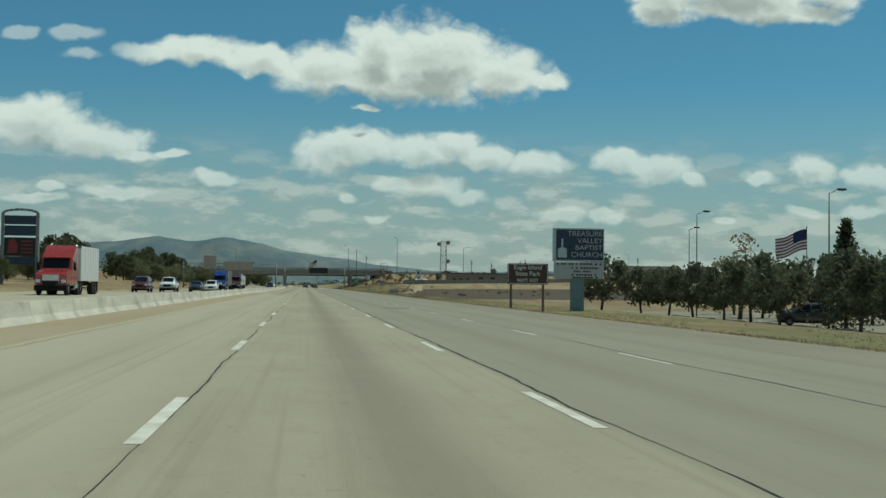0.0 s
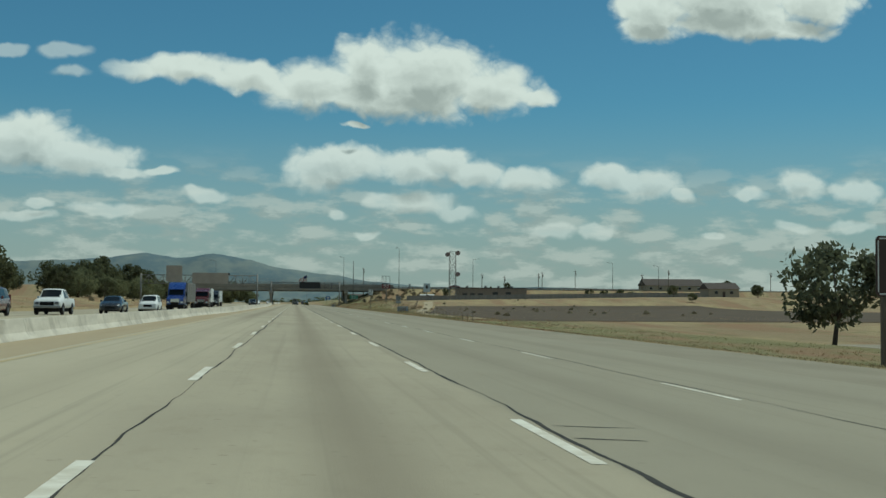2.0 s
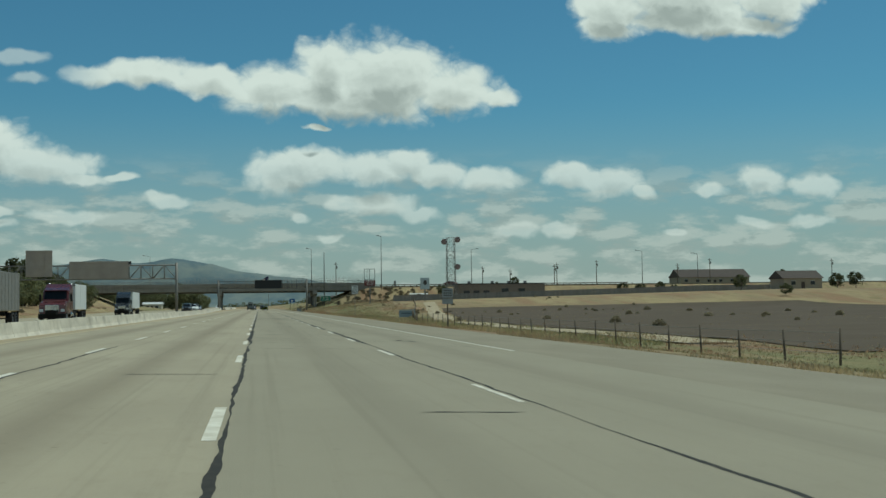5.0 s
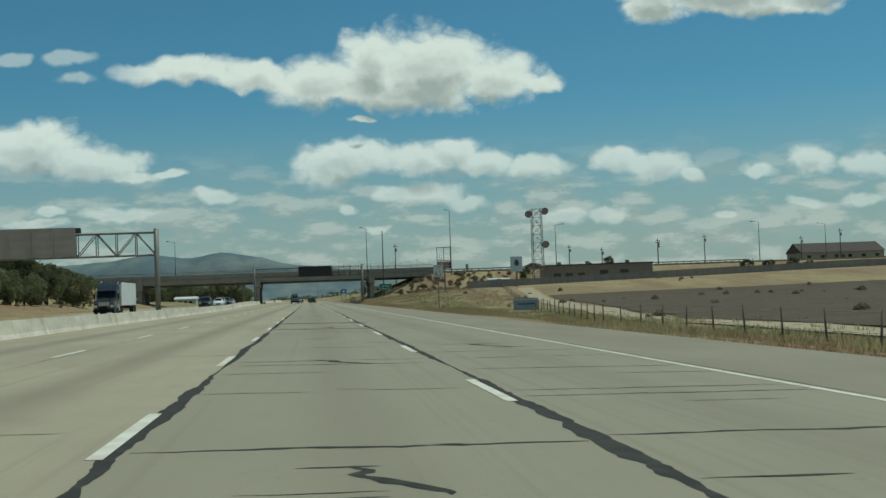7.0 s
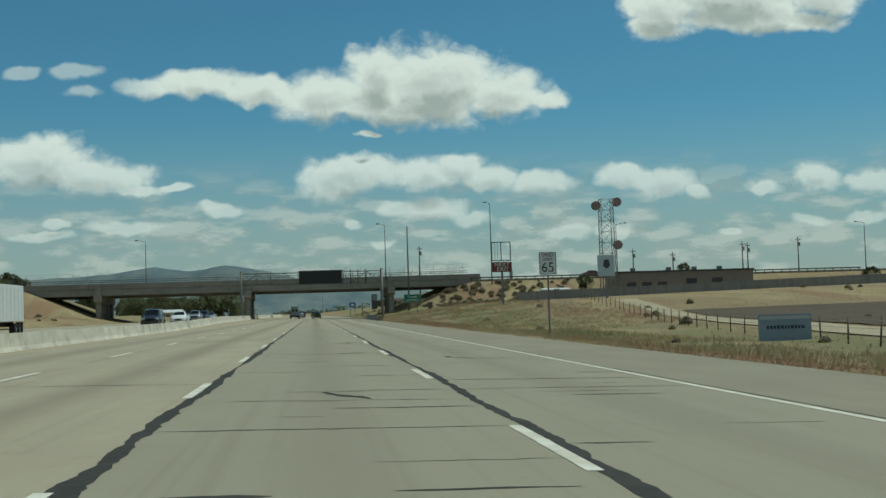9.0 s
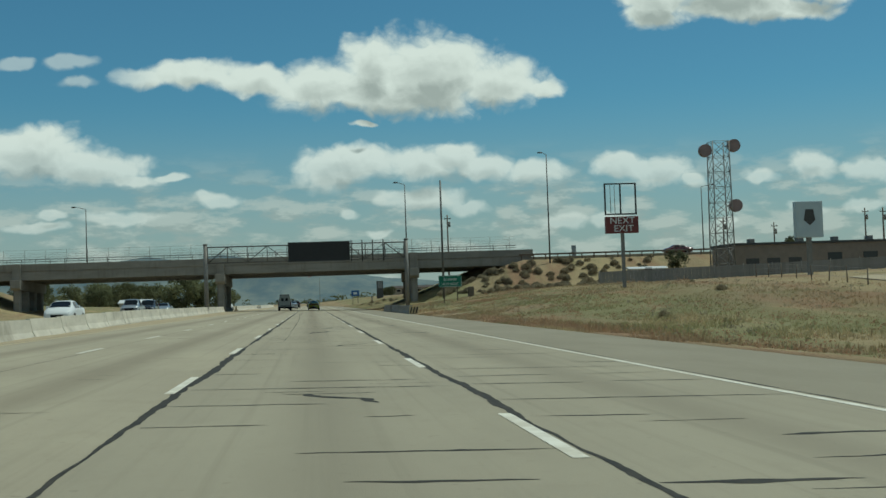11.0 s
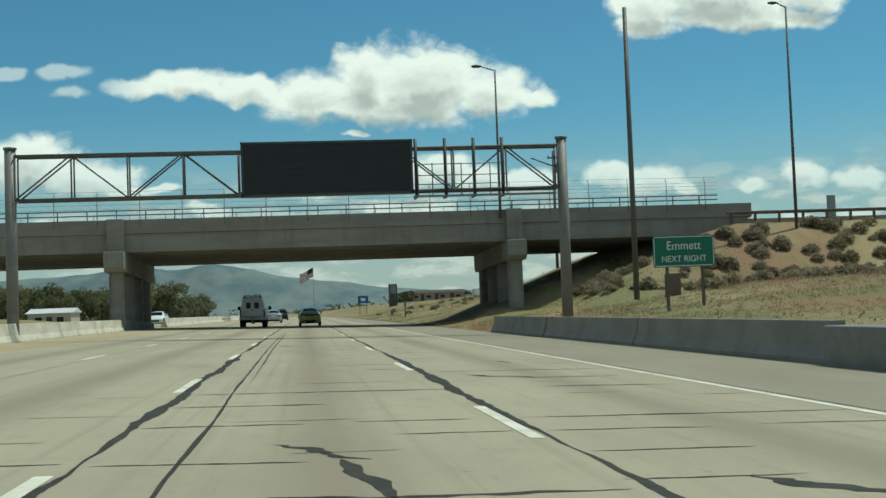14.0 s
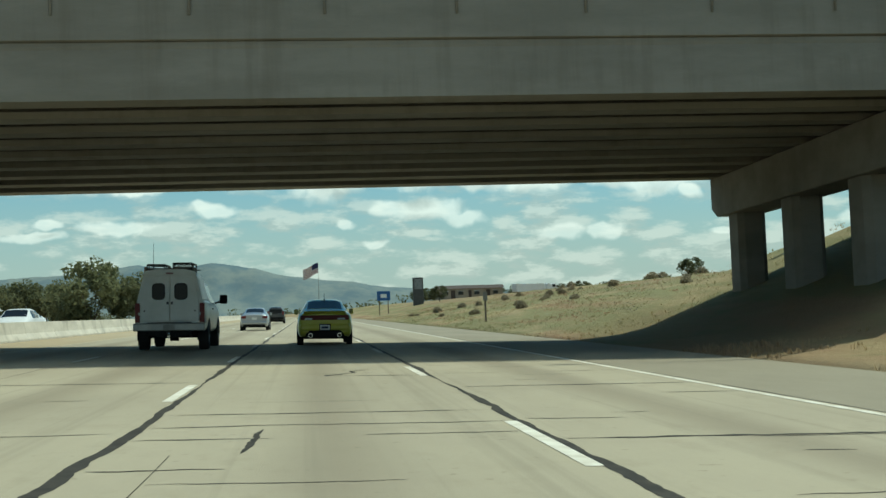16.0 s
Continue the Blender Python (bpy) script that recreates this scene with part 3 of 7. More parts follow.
def sealed(name, pts, w, parent, rng, z=0.0025, rag=0.35):
    """A wandering, ragged band of crack sealer along a line of points, thin at its ends."""
    vs, fs = [], []
    n = len(pts)
    for i, (x, y) in enumerate(pts):
        a, b = pts[max(0, i - 1)], pts[min(n - 1, i + 1)]
        d = Vector((b[0] - a[0], b[1] - a[1], 0)).normalized()
        s = Vector((-d.y, d.x, 0))
        end = min(1.0, 0.15 + 5.0 * min(i, n - 1 - i) / n)
        body = 0.28 + 0.45 * abs(noise.noise((x * 2.2 + 9, y * 0.33, 6)))
        c = Vector((x, y, z))
        for side in (1, -1):
            k = 20.0 * side
            h = w * end * (body + rag * (0.9 * noise.noise((x * 3 + k, y * 1.7, 2)) + 0.6 * noise.noise((x * 9, y * 5.1 + k, 8)) + 0.25 * (rng.random() - 0.5)))
            p = c + s * side * max(h, 0.004)
            vs.append((p.x, p.y, z + lean(p.x)))
        if i:
            k = 2 * i
            fs.append((k - 2, k - 1, k + 1, k))
    me = bpy.data.meshes.new(name)
    me.from_pydata(vs, [], fs)
    me.materials.append(TAR)
    if me.polygons[0].normal.z < 0:
        me.flip_normals()
    ob = new(name, me)
    ob.parent = parent
    return ob


def build_seals():
    rng = random.Random(5)
    for x in LANE_LINES:
        y = -40.0
        while y < 700:
            wide = (0.026 if x < 0 else 0.05) if y < 95 else (0.07 if y < 180 else (0.16 if y < 330 else (0.115 if y < 465 else 0.08)))
            if x < 0 and y > 180:
                wide = 0.016
            if x > 5 and y < 200:
                wide *= 0.7
            pts = [(x + (0.10 if x > 0 else -0.04) * (1 - sstep(60, 120, yy)) + 0.03 * sstep(60, 120, yy) + 0.07 * noise.noise((x, yy * 0.22, 1)) + 0.03 * noise.noise((x, yy * 1.1, 3)), yy) for yy in np.arange(y, y + 24.1, 0.13)]
            sealed("joint_seal", pts, wide * (1.35 if y < 330 else 1.6 + 0.3 * (x > 0) * sstep(380, 430, y)), road, rng, rag=0.24)
            y += 24.0
    for off, y0, y1 in ((0.0, 395, 527), (0.15, 474, 524)):
        sealed("joint_seal", [(2.74 + off - 0.34 * sstep(430, 500, yy) + 0.04 * noise.noise((7, yy * 0.2, 1)), yy) for yy in np.arange(y0, y1, 0.35)], 0.045, road, rng)
    y = 200.0
    while y < 640:
        sealed("edge_seal", [(9.25 + 0.03 * noise.noise((2, yy * 0.3, 1)), yy) for yy in np.arange(y, y + 20.1, 0.5)], 0.04, road, rng)
        y += 20.0
    for x0, x1, y0, y1 in ((1.92, 5.75, 273.6, 274.6), (1.95, 5.85, 284.0, 285.8), (3.7, 5.2, 67.3, 69.4)):
        bm = bmesh.new()
        last = None
        for x in np.arange(x0, x1, 0.09):
            row = [bm.verts.new((x, y + 0.10 * noise.noise((x * 1.3, y, 1)) + 0.08 * noise.noise((x * 6.0, y, 5)), 0.0014 + lean(x))) for y in (y0, y1)]
            if last:
                bm.faces.new((last[0], row[0], row[1], last[1]))
            last = row
        part("asphalt_patch", bm, TAR_PATCH, road)

    def crack(x0, x1, yy, slant, w):
        m = max(6, int((x1 - x0) / 0.11))
        pts = []
        for k in range(m + 1):
            s = k / m
            xx = x0 + (x1 - x0) * s
            pts.append((xx, yy + slant * s + 0.06 * noise.noise((xx * 1.1, yy, 4)) + 0.035 * noise.noise((xx * 4.0, yy, 7))))
        sealed("crack_seal", pts, w, road, rng, rag=0.4)

    def crooked(w, *knees):
        """A thick branching crack through its knees."""
        pts = []
        for (xa, ya), (xb, yb) in zip(knees, knees[1:]):
            m = max(3, int(math.hypot(xb - xa, yb - ya) / 0.12))
            for k in range(m):
                q = k / m
                pts.append((xa + (xb - xa) * q + 0.05 * noise.noise((ya + q, xa, 3)), ya + (yb - ya) * q + 0.05 * noise.noise((xa + q, ya, 9))))
        sealed("crack_seal", pts + [knees[-1]], w, road, rng, rag=0.45)

    crooked(0.10, (3.56, 438.0), (3.68, 437.0), (4.01, 435.1), (4.67, 433.0), (4.12, 431.5), (3.07, 431.4))
    crooked(0.08, (4.12, 431.45), (5.35, 431.8), (7.0, 431.65))
    crooked(0.14, (7.18, 435.1), (7.28, 434.7), (7.15, 434.0), (7.64, 433.2), (7.64, 432.7), (7.49, 431.6))
    crooked(0.07, (7.18, 435.15), (8.9, 435.15))
    crooked(0.13, (3.64, 417.8), (3.77, 417.2), (3.98, 416.3), (3.45, 416.1))
    crooked(0.12, (3.1, 414.5), (3.5, 414.3), (3.8, 414.05), (4.7, 414.3), (5.4, 414.65))
    crooked(0.06, (2.0, 418.2), (5.3, 418.05))
    crooked(0.13, (7.1, 417.8), (7.53, 418.0), (7.4, 417.3), (7.23, 416.6), (7.92, 416.65))
    crooked(0.13, (3.72, 463.7), (3.77, 463.0), (3.95, 462.3), (4.0, 461.6))
    crooked(0.10, (3.04, 528.9), (2.94, 527.0))
    crooked(0.09, (7.54, 480.4), (7.7, 479.2))
    crooked(0.10, (7.12, 499.2), (7.2, 498.3), (7.55, 496.4))
    crooked(0.13, (3.98, 276.6), (4.08, 276.0), (4.08, 275.2), (4.18, 274.5))
    crooked(0.10, (3.15, 269.7), (5.4, 269.5))
    crooked(0.05, (3.5, 273.0), (4.0, 272.1))
    crooked(0.05, (6.9, 272.7), (7.95, 272.75))
    for xa, xb, ya in ((2.0, 2.8, 76.3), (1.95, 2.6, 75.2), (5.6, 6.4, 30.0), (5.7, 6.2, 24.0)):
        crack(xa, xb, ya, -0.15, 0.07)
    # transverse cracks grow thicker along the way
    y = 120.0
    while y < 620:
        dense = sstep(150, 260, y)
        late = sstep(360, 420, y)
        for lane in (0.0, 3.66, 7.32):
            chance = (0.12, 0.86 + 0.12 * late, 0.74 + 0.22 * late)[round(lane / 3.66)]
            if rng.random() >= (0.25 + 0.75 * dense) * chance * (1 - 0.45 * sstep(455, 485, y)):
                continue
            yy, slant = y + rng.random() * 0.9, (rng.random() - 0.5) * 0.20
            left, right = lane - 1.72, lane + 1.72
            kind = rng.random()
            w = 0.065 + 0.075 * rng.random() ** 2
            if kind < 0.22:
                crack(left, right, yy, slant, w)
            elif kind < 0.50:
                crack(left, left + 0.7 + 1.1 * rng.random(), yy, slant, w)
            elif kind < 0.72:
                a = left + 1.0 + 1.2 * rng.random()
                crack(a, min(right, a + 0.9 + 1.3 * rng.random()), yy, slant, w)
            elif kind < 0.86:
                crack(left, left + 1.2 + 0.5 * rng.random(), yy, slant * 0.5, w)
                crack(left + 2.0, right - 0.3 * rng.random(), yy + 0.12, slant, w * 0.8)
            else:
                crack(right - 0.6 - 1.2 * rng.random(), right, yy, slant, w)
            # now and then a thick crooked crack runs on to the next one
            if lane > 1 and rng.random() < 0.06 + 0.05 * late * (1 - sstep(450, 490, y)):
                x = lane + (rng.random() - 0.4) * 1.2
                turn, go = rng.choice((-1, 1)), 0.5 + 0.7 * rng.random()
                length = 1.1 + 1.3 * rng.random()
                pts = []
                for k in range(15):
                    s = k / 14
                    pts.append((x + turn * go * (s + 0.10 * math.sin(s * 9 + yy)) + 0.16 * noise.noise((s * 6, yy, 2)), yy + length * s))
                sealed("crack_seal", pts, 0.14 + 0.10 * rng.random(), road, rng, rag=0.55)
                if rng.random() < 0.5:
                    end = pts[-1]
                    crack(end[0] - 0.7 * rng.random() - 0.2, end[0] + 0.7 * rng.random() + 0.2, end[1], 0.1 * (rng.random() - 0.5), 0.06)
        y += 1.45 + rng.random() * 1.1
    # hair cracks between the sealed ones
    y = 190.0
    while y < 560:
        lane = rng.choice((3.66, 3.66, 7.32, 7.32, 0.0))
        a = lane - 1.6 + 2.4 * rng.random()
        crack(a, min(lane + 1.7, a + 0.4 + 1.5 * rng.random() ** 2), y, 0.12 * (rng.random() - 0.5), 0.028 + 0.02 * rng.random())
        y += 0.7 + 0.9 * rng.random() if y > 340 else 1.3 + 1.5 * rng.random()


build_seals()


# ---------- distant hills ----------
def hills(name, y, x0, x1, top, label, seed, mat):
    """A ridge with spurs: the skyline falls from the crest to the plain in front and behind."""
    bm = bmesh.new()
    nx, ny, deep = 260, 16, 700.0
    rows = []
    for j in range(ny + 1):
        v = j / ny
        fall = math.sin(math.pi * min(1.0, v * 0.5 / 0.62 + 0.0)) if v < 0.62 else math.cos((v - 0.62) / 0.38 * math.pi / 2)
        row = []
        for i in range(nx + 1):
            x = x0 + (x1 - x0) * i / nx
            h = top(x) * (sstep(0, 0.62, v) if v < 0.62 else fall)
            h += (noise.fractal((x * 0.004, v * 2.2 + seed, seed), 1.0, 2.0, 5) * 0.22) * h * min(1, abs(v - 0.62) * 4)
            h += noise.noise((x * 0.02, v * 9, seed)) * 3.0 * sstep(0, 0.2, v) * min(1, abs(v - 0.62) * 4)
            row.append(bm.verts.new((x, y - deep * 0.62 + deep * v, h - 4)))
        rows.append(row)
    for r, s in zip(rows, rows[1:]):
        for i in range(nx):
            f = bm.faces.new((r[i], r[i + 1], s[i + 1], s[i]))
            f.smooth = True
    return tagged(part(name, bm, mat), label, "hills", kind="structure")


RIDGE = [(-0.60, 0.0265), (-0.34, 0.0285), (-0.26, 0.0315), (-0.213, 0.0335), (-0.167, 0.0355), (-0.128, 0.0405), (-0.098, 0.0365), (-0.070, 0.0405), (-0.043, 0.0360),
         (-0.015, 0.0294), (0.030, 0.0243), (0.068, 0.0187), (0.118, 0.0145), (0.164, 0.0140), (0.21, 0.0155), (0.30, 0.0140), (0.42, 0.0135), (0.60, 0.0110)]


def crest(x):
    """The height of the skyline at x, eased between the ridge's knees."""
    u = x / 4250.0
    for (a, p), (b, q) in zip(RIDGE, RIDGE[1:]):
        if u <= b:
            k = min(max((u - a) / (b - a), 0), 1)
            k = 0.5 * k + 0.5 * k * k * (3 - 2 * k)
            return 4480 * (p + (q - p) * k) + 2.5 * noise.noise((u * 90, 0, 0)) + 2.0 * noise.noise((u * 300, 0, 0))
    return 40.0


# its material carries the blue-grey of distance haze as colour
hills("backdrop_hills", 4600, -2600, 2600, crest, "mountain ridge on the horizon, blue-grey haze painted into its colour", 2.0, HAZE_HILLS)


# ---------- median barrier ----------
JERSEY = [(-0.30, 0.0), (-0.30, 0.08), (-0.17, 0.33), (-0.085, 0.83), (0.085, 0.83), (0.17, 0.33), (0.30, 0.08), (0.30, 0.0)]


def jersey_segment(length):
    bm = bmesh.new()
    prism(bm, JERSEY, "y", 0.012, length - 0.012)
    return mesh_of("barrier_segment", bm, BARRIER)


def barrier_run(x, y0, y1, label, length=6.1, z=-0.004):
    me = jersey_segment(length)
    y = y0
    while y < y1 - 0.1:
        ob = new("concrete_barrier", me)
        ob.matrix_world = pose(x + bend(y) - (1.55 * ramp(440, 540, y) if y < 544 else 0), y, z + dip(y) + lean(x), 0, 0, 0.9 if 440 < y < 544 else 0)
        ob.scale = (1, 1, 0.72 + 0.28 * ramp(150, 230, y))
        tagged(ob, label, "barrier", "barrier segments")
        y += length


barrier_run(-7.85, -60, 543, "pale weathered concrete barrier segment in the median")
barrier_run(-8.9, 566.5, 640, "pale weathered concrete barrier segment beyond the bridge")
barrier_run(-8.9, 665, 1000, "pale weathered concrete barrier segment beyond the bridge")


# ---------- overpass ----------
def build_bridge():
    fall = Matrix.Translation((0, 545.0, 5.9)) @ Matrix.Rotation(radians(-1.25), 4, "X") @ Matrix.Translation((0, -545.0, -5.9))
    b = empty("overpass_bridge", fall @ pose(0, 0, 0.45), "grey concrete girder bridge across the freeway", "bridge", kind="structure")
    Y0, Y1 = 545.0, 562.0
    X0, X1 = -56.0, 38.0
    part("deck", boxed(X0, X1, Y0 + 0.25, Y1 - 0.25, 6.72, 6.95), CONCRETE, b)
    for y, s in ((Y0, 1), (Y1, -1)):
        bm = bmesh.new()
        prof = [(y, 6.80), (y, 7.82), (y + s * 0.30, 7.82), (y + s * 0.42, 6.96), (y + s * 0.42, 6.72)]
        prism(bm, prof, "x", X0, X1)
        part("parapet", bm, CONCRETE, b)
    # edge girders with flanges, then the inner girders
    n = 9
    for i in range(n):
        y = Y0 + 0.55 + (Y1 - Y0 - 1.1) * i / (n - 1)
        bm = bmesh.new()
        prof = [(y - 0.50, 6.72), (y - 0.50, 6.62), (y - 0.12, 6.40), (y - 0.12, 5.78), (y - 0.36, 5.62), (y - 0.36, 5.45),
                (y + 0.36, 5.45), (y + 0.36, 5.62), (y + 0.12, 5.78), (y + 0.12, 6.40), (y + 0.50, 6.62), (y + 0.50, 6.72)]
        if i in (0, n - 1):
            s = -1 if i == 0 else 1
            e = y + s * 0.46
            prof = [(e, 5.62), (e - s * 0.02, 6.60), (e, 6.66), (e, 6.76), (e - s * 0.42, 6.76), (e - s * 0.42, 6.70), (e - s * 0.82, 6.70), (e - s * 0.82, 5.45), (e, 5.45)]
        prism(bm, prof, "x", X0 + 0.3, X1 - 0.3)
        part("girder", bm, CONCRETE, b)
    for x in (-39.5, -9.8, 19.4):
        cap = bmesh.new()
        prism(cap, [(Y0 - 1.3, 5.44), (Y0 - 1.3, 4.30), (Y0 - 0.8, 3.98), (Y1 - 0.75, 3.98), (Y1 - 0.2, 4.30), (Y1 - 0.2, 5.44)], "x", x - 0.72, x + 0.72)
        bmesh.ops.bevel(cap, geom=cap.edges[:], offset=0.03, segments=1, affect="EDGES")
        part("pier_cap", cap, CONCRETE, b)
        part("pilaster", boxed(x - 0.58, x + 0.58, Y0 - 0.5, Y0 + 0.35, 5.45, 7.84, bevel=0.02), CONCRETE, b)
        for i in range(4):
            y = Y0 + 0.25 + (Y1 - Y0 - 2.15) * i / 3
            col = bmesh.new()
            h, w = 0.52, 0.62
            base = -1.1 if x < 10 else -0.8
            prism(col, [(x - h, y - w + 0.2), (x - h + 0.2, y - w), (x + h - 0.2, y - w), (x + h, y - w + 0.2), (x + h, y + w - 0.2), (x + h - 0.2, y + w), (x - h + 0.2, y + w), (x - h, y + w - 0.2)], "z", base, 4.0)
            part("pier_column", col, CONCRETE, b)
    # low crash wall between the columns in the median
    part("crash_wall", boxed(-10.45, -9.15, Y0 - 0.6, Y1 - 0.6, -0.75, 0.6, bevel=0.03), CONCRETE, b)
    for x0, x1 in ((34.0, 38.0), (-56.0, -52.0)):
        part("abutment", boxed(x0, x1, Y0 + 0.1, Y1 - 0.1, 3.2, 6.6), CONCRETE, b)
    # traffic rail and fence with bent posts, both sides
    for y, s in ((Y0 + 0.16, 1), (Y1 - 0.16, -1)):
        bars = bmesh.new()
        for z in (8.16, 8.50):
            box(bars, X0, X1 - 2.6, y - 0.03, y + 0.03, z - 0.04, z + 0.04)
        part("rail_bar", bars, BACKLIT_STEEL, b)
        x = X0 + 0.5
        while x < X1 - 2.7:
            part("rail_post", boxed(x - 0.035, x + 0.035, y - 0.04, y + 0.04, 7.80, 8.54), BACKLIT_STEEL, b)
            x += 2.08
        yo = y - s * 0.19
        x = X0 + 2.5
        wires = bmesh.new()
        while x < X1 - 2.7:
            part("fence_post", rods(((x, yo, 7.35), (x, yo, 9.45), 0.03), ((x, yo, 9.45), (x, yo + s * 0.22, 9.92), 0.028), sides=6), GALV, b)
            x += 3.03
        for z, d in ((8.6, 0), (8.92, 0), (9.2, 0), (9.45, 0), (9.90, 0.21)):
            rod(wires, (X0, yo + s * d, z), (X1 - 2.7, yo + s * d, z), 0.011, sides=4)
        x = X0
        while x < X1 - 3.5:
            for k in range(3):
                rod(wires, (x, yo, 7.9 + 0.5 * k), (x + 0.9, yo, 8.35 + 0.5 * k), 0.004, sides=3, cap=False)
                rod(wires, (x, yo, 8.35 + 0.5 * k), (x + 0.9, yo, 7.9 + 0.5 * k), 0.004, sides=3, cap=False)
            x += 0.9
        part("fence_wire", wires, GALV, b)
    return b


build_bridge()


def street_and_rail():
    """The street that the bridge carries, with its guard rail on the embankment."""
    tagged(part("road", boxed(38.05, 400, 546, 562, 6.75, 7.1), ASPHALT), "grey asphalt street on top of the embankment", "road", kind="structure")
    tagged(part("road", boxed(-400, -56.05, 546, 562, 6.75, 7.1), ASPHALT), "grey asphalt street on top of the embankment", "road", kind="structure")
    g = empty("guard_rail", pose(0, 0, 0), "galvanised guard rail on wooden posts beside the street", "guard rail")
    bm = bmesh.new()
    prism(bm, [(543.9, 7.30), (543.86, 7.36), (543.92, 7.42), (543.86, 7.48), (543.9, 7.56), (543.94, 7.56), (543.96, 7.42), (543.94, 7.30)], "x", 35.6, 120)
    part("beam", bm, WOOD, g)
    for i in range(46):
        x = 36 + i * 1.9
        part("post", boxed(x - 0.08, x + 0.08, 543.97, 544.15, 6.5, 7.52), WOOD, g)


street_and_rail()


# ---------- sign gantries ----------
def truss(bm, x0, x1, y, depth, z0, z1, bay, r=0.05):
    n = max(1, round((x1 - x0) / bay))
    w = (x1 - x0) / n
    for yy in (y, y + depth):
        for z in (z0, z1):
            rod(bm, (x0, yy, z), (x1, yy, z), r * 1.25, sides=6)
        for i in range(n + 1):
            x = x0 + i * w
            rod(bm, (x, yy, z0), (x, yy, z1), r * 0.7, sides=6)
            if i < n:
                a, c = (z0, z1) if i % 2 == 0 else (z1, z0)
                rod(bm, (x, yy, a), (x + w, yy, c), r * 0.7, sides=6)
    for i in range(n + 1):
        x = x0 + i * w
        for z in (z0, z1):
            rod(bm, (x, y, z), (x, y + depth, z), r * 0.6, sides=6)
        if i < n:
            for z in (z0, z1):
                rod(bm, (x, y, z), (x + w, y + depth, z), r * 0.5, sides=6)
    return bm


def message_gantry():
    g = empty("sign_gantry", pose(0, 509.05, 0), "grey steel gantry carrying a blank black message board", "gantry")
    for x, z in ((-9.0, 0.0), (15.5, 0.1)):
        part("post", rods(((x, 0.45, z - 0.4), (x, 0.45, 8.62), 0.26, 0.24), ((x, 0.45, 8.62), (x, 0.45, 8.70), 0.29), sides=16), GALV, g)
    part("truss", truss(bmesh.new(), -8.75, 15.25, 0.1, 0.7, 6.35, 8.28, 2.42, 0.055), BACKLIT_STEEL, g)
    board = part("message_board", boxed(1.0, 8.52, -0.75, -0.2, 6.16, 8.56, bevel=0.03), BLACK, g, "blank black display board")
    frame_b = bmesh.new()
    for x0, x1, z0, z1 in ((1.0, 8.52, 6.16, 6.26), (1.0, 8.52, 8.46, 8.56), (1.0, 1.1, 6.16, 8.56), (8.42, 8.52, 6.16, 8.56)):
        box(frame_b, x0, x1, -0.79, -0.752, z0, z1)
    part("frame", frame_b, STEEL_DARK, board)
    mod = bmesh.new()
    for i in range(18):
        for j in range(6):
            x, z = 1.2 + i * 0.397, 6.36 + j * 0.34
            box(mod, x, x + 0.37, -0.765, -0.752, z, z + 0.31)
    tagged(part("display_module", mod, BLACK, board), kind="stuff")
    for x in (8.72, 10.05, 11.35, 12.65):
        part("bracket", rods(((x, -0.06, 6.0), (x, -0.06, 8.66), 0.075, 0.075), ((x, -0.35, 6.05), (x, 0.85, 6.05), 0.06, 0.06), sides=6), STEEL_DARK, g)
    part("walkway", boxed(8.55, 15.0, -0.55, 0.02, 6.02, 6.07), GALV, g)
    for z in (6.55, 6.95, 7.45):
        part("walkway_rail", rods(((8.6, -0.52, z), (12.8, -0.52, z), 0.022, 0.022), sides=6), BACKLIT_STEEL, g)
    for x in (8.75, 9.4, 10.7, 12.0, 12.75):
        part("rail_post", rods(((x, -0.52, 6.04), (x, -0.52, 7.5), 0.025, 0.025), sides=6), BACKLIT_STEEL, g)
    part("conduit", rods(((14.0, 0.1, 7.7), (14.9, 0.1, 7.35), 0.03, 0.03), ((14.9, 0.1, 7.35), (15.35, 0.3, 7.3), 0.03, 0.03), sides=6), STEEL_DARK, g)


def oncoming_gantry():
    g = empty("sign_gantry", pose(0, 325, 0), "weathered steel gantry over the oncoming lanes with sign backs", "gantry")
    part("post", rods(((-8.45, 0.3, -0.3), (-8.45, 0.3, 7.0), 0.16), ((-8.45, 1.0, -0.3), (-8.45, 1.0, 7.0), 0.16), sides=10), GALV, g)
    part("post", rods(((-32.5, 0.3, -0.3), (-32.5, 0.3, 7.0), 0.16), ((-32.5, 1.0, -0.3), (-32.5, 1.0, 7.0), 0.16), sides=10), GALV, g)
    part("truss", truss(bmesh.new(), -32.4, -8.5, 0.2, 0.9, 4.95, 6.72, 1.45, 0.06), GALV, g)
    for x0, x1, z0, z1 in ((-21.9, -14.5, 5.0, 7.25), (-27.3, -24.0, 5.3, 8.7)):
        p = part("sign_panel", boxed(x0, x1, 0.02, 0.07, z0, z1), SIGN_BACK, g, "dull brownish aluminium sign back")
        ribs = bmesh.new()
        for z in np.linspace(z0 + 0.2, z1 - 0.2, 4):
            box(ribs, x0 + 0.05, x1 - 0.05, -0.03, 0.019, z - 0.04, z + 0.04)
        for x in np.arange(x0 + 0.6, x1, 1.7):
            box(ribs, x - 0.05, x + 0.05, -0.08, -0.031, z0, z1)
        part("stiffener", ribs, SIGN_BACK, p)
    for x in (-14.4, -21.6):
        part("light", boxed(x - 0.2, x + 0.2, 0.5, 0.9, 6.8, 7.25, bevel=0.04), STEEL_DARK, g)


SIGN_BACK = material("sign_back", (0.40, 0.35, 0.30), 0.7, 0.0, dark=(0.29, 0.25, 0.215), scale=0.7, fine=10)
message_gantry()
oncoming_gantry()


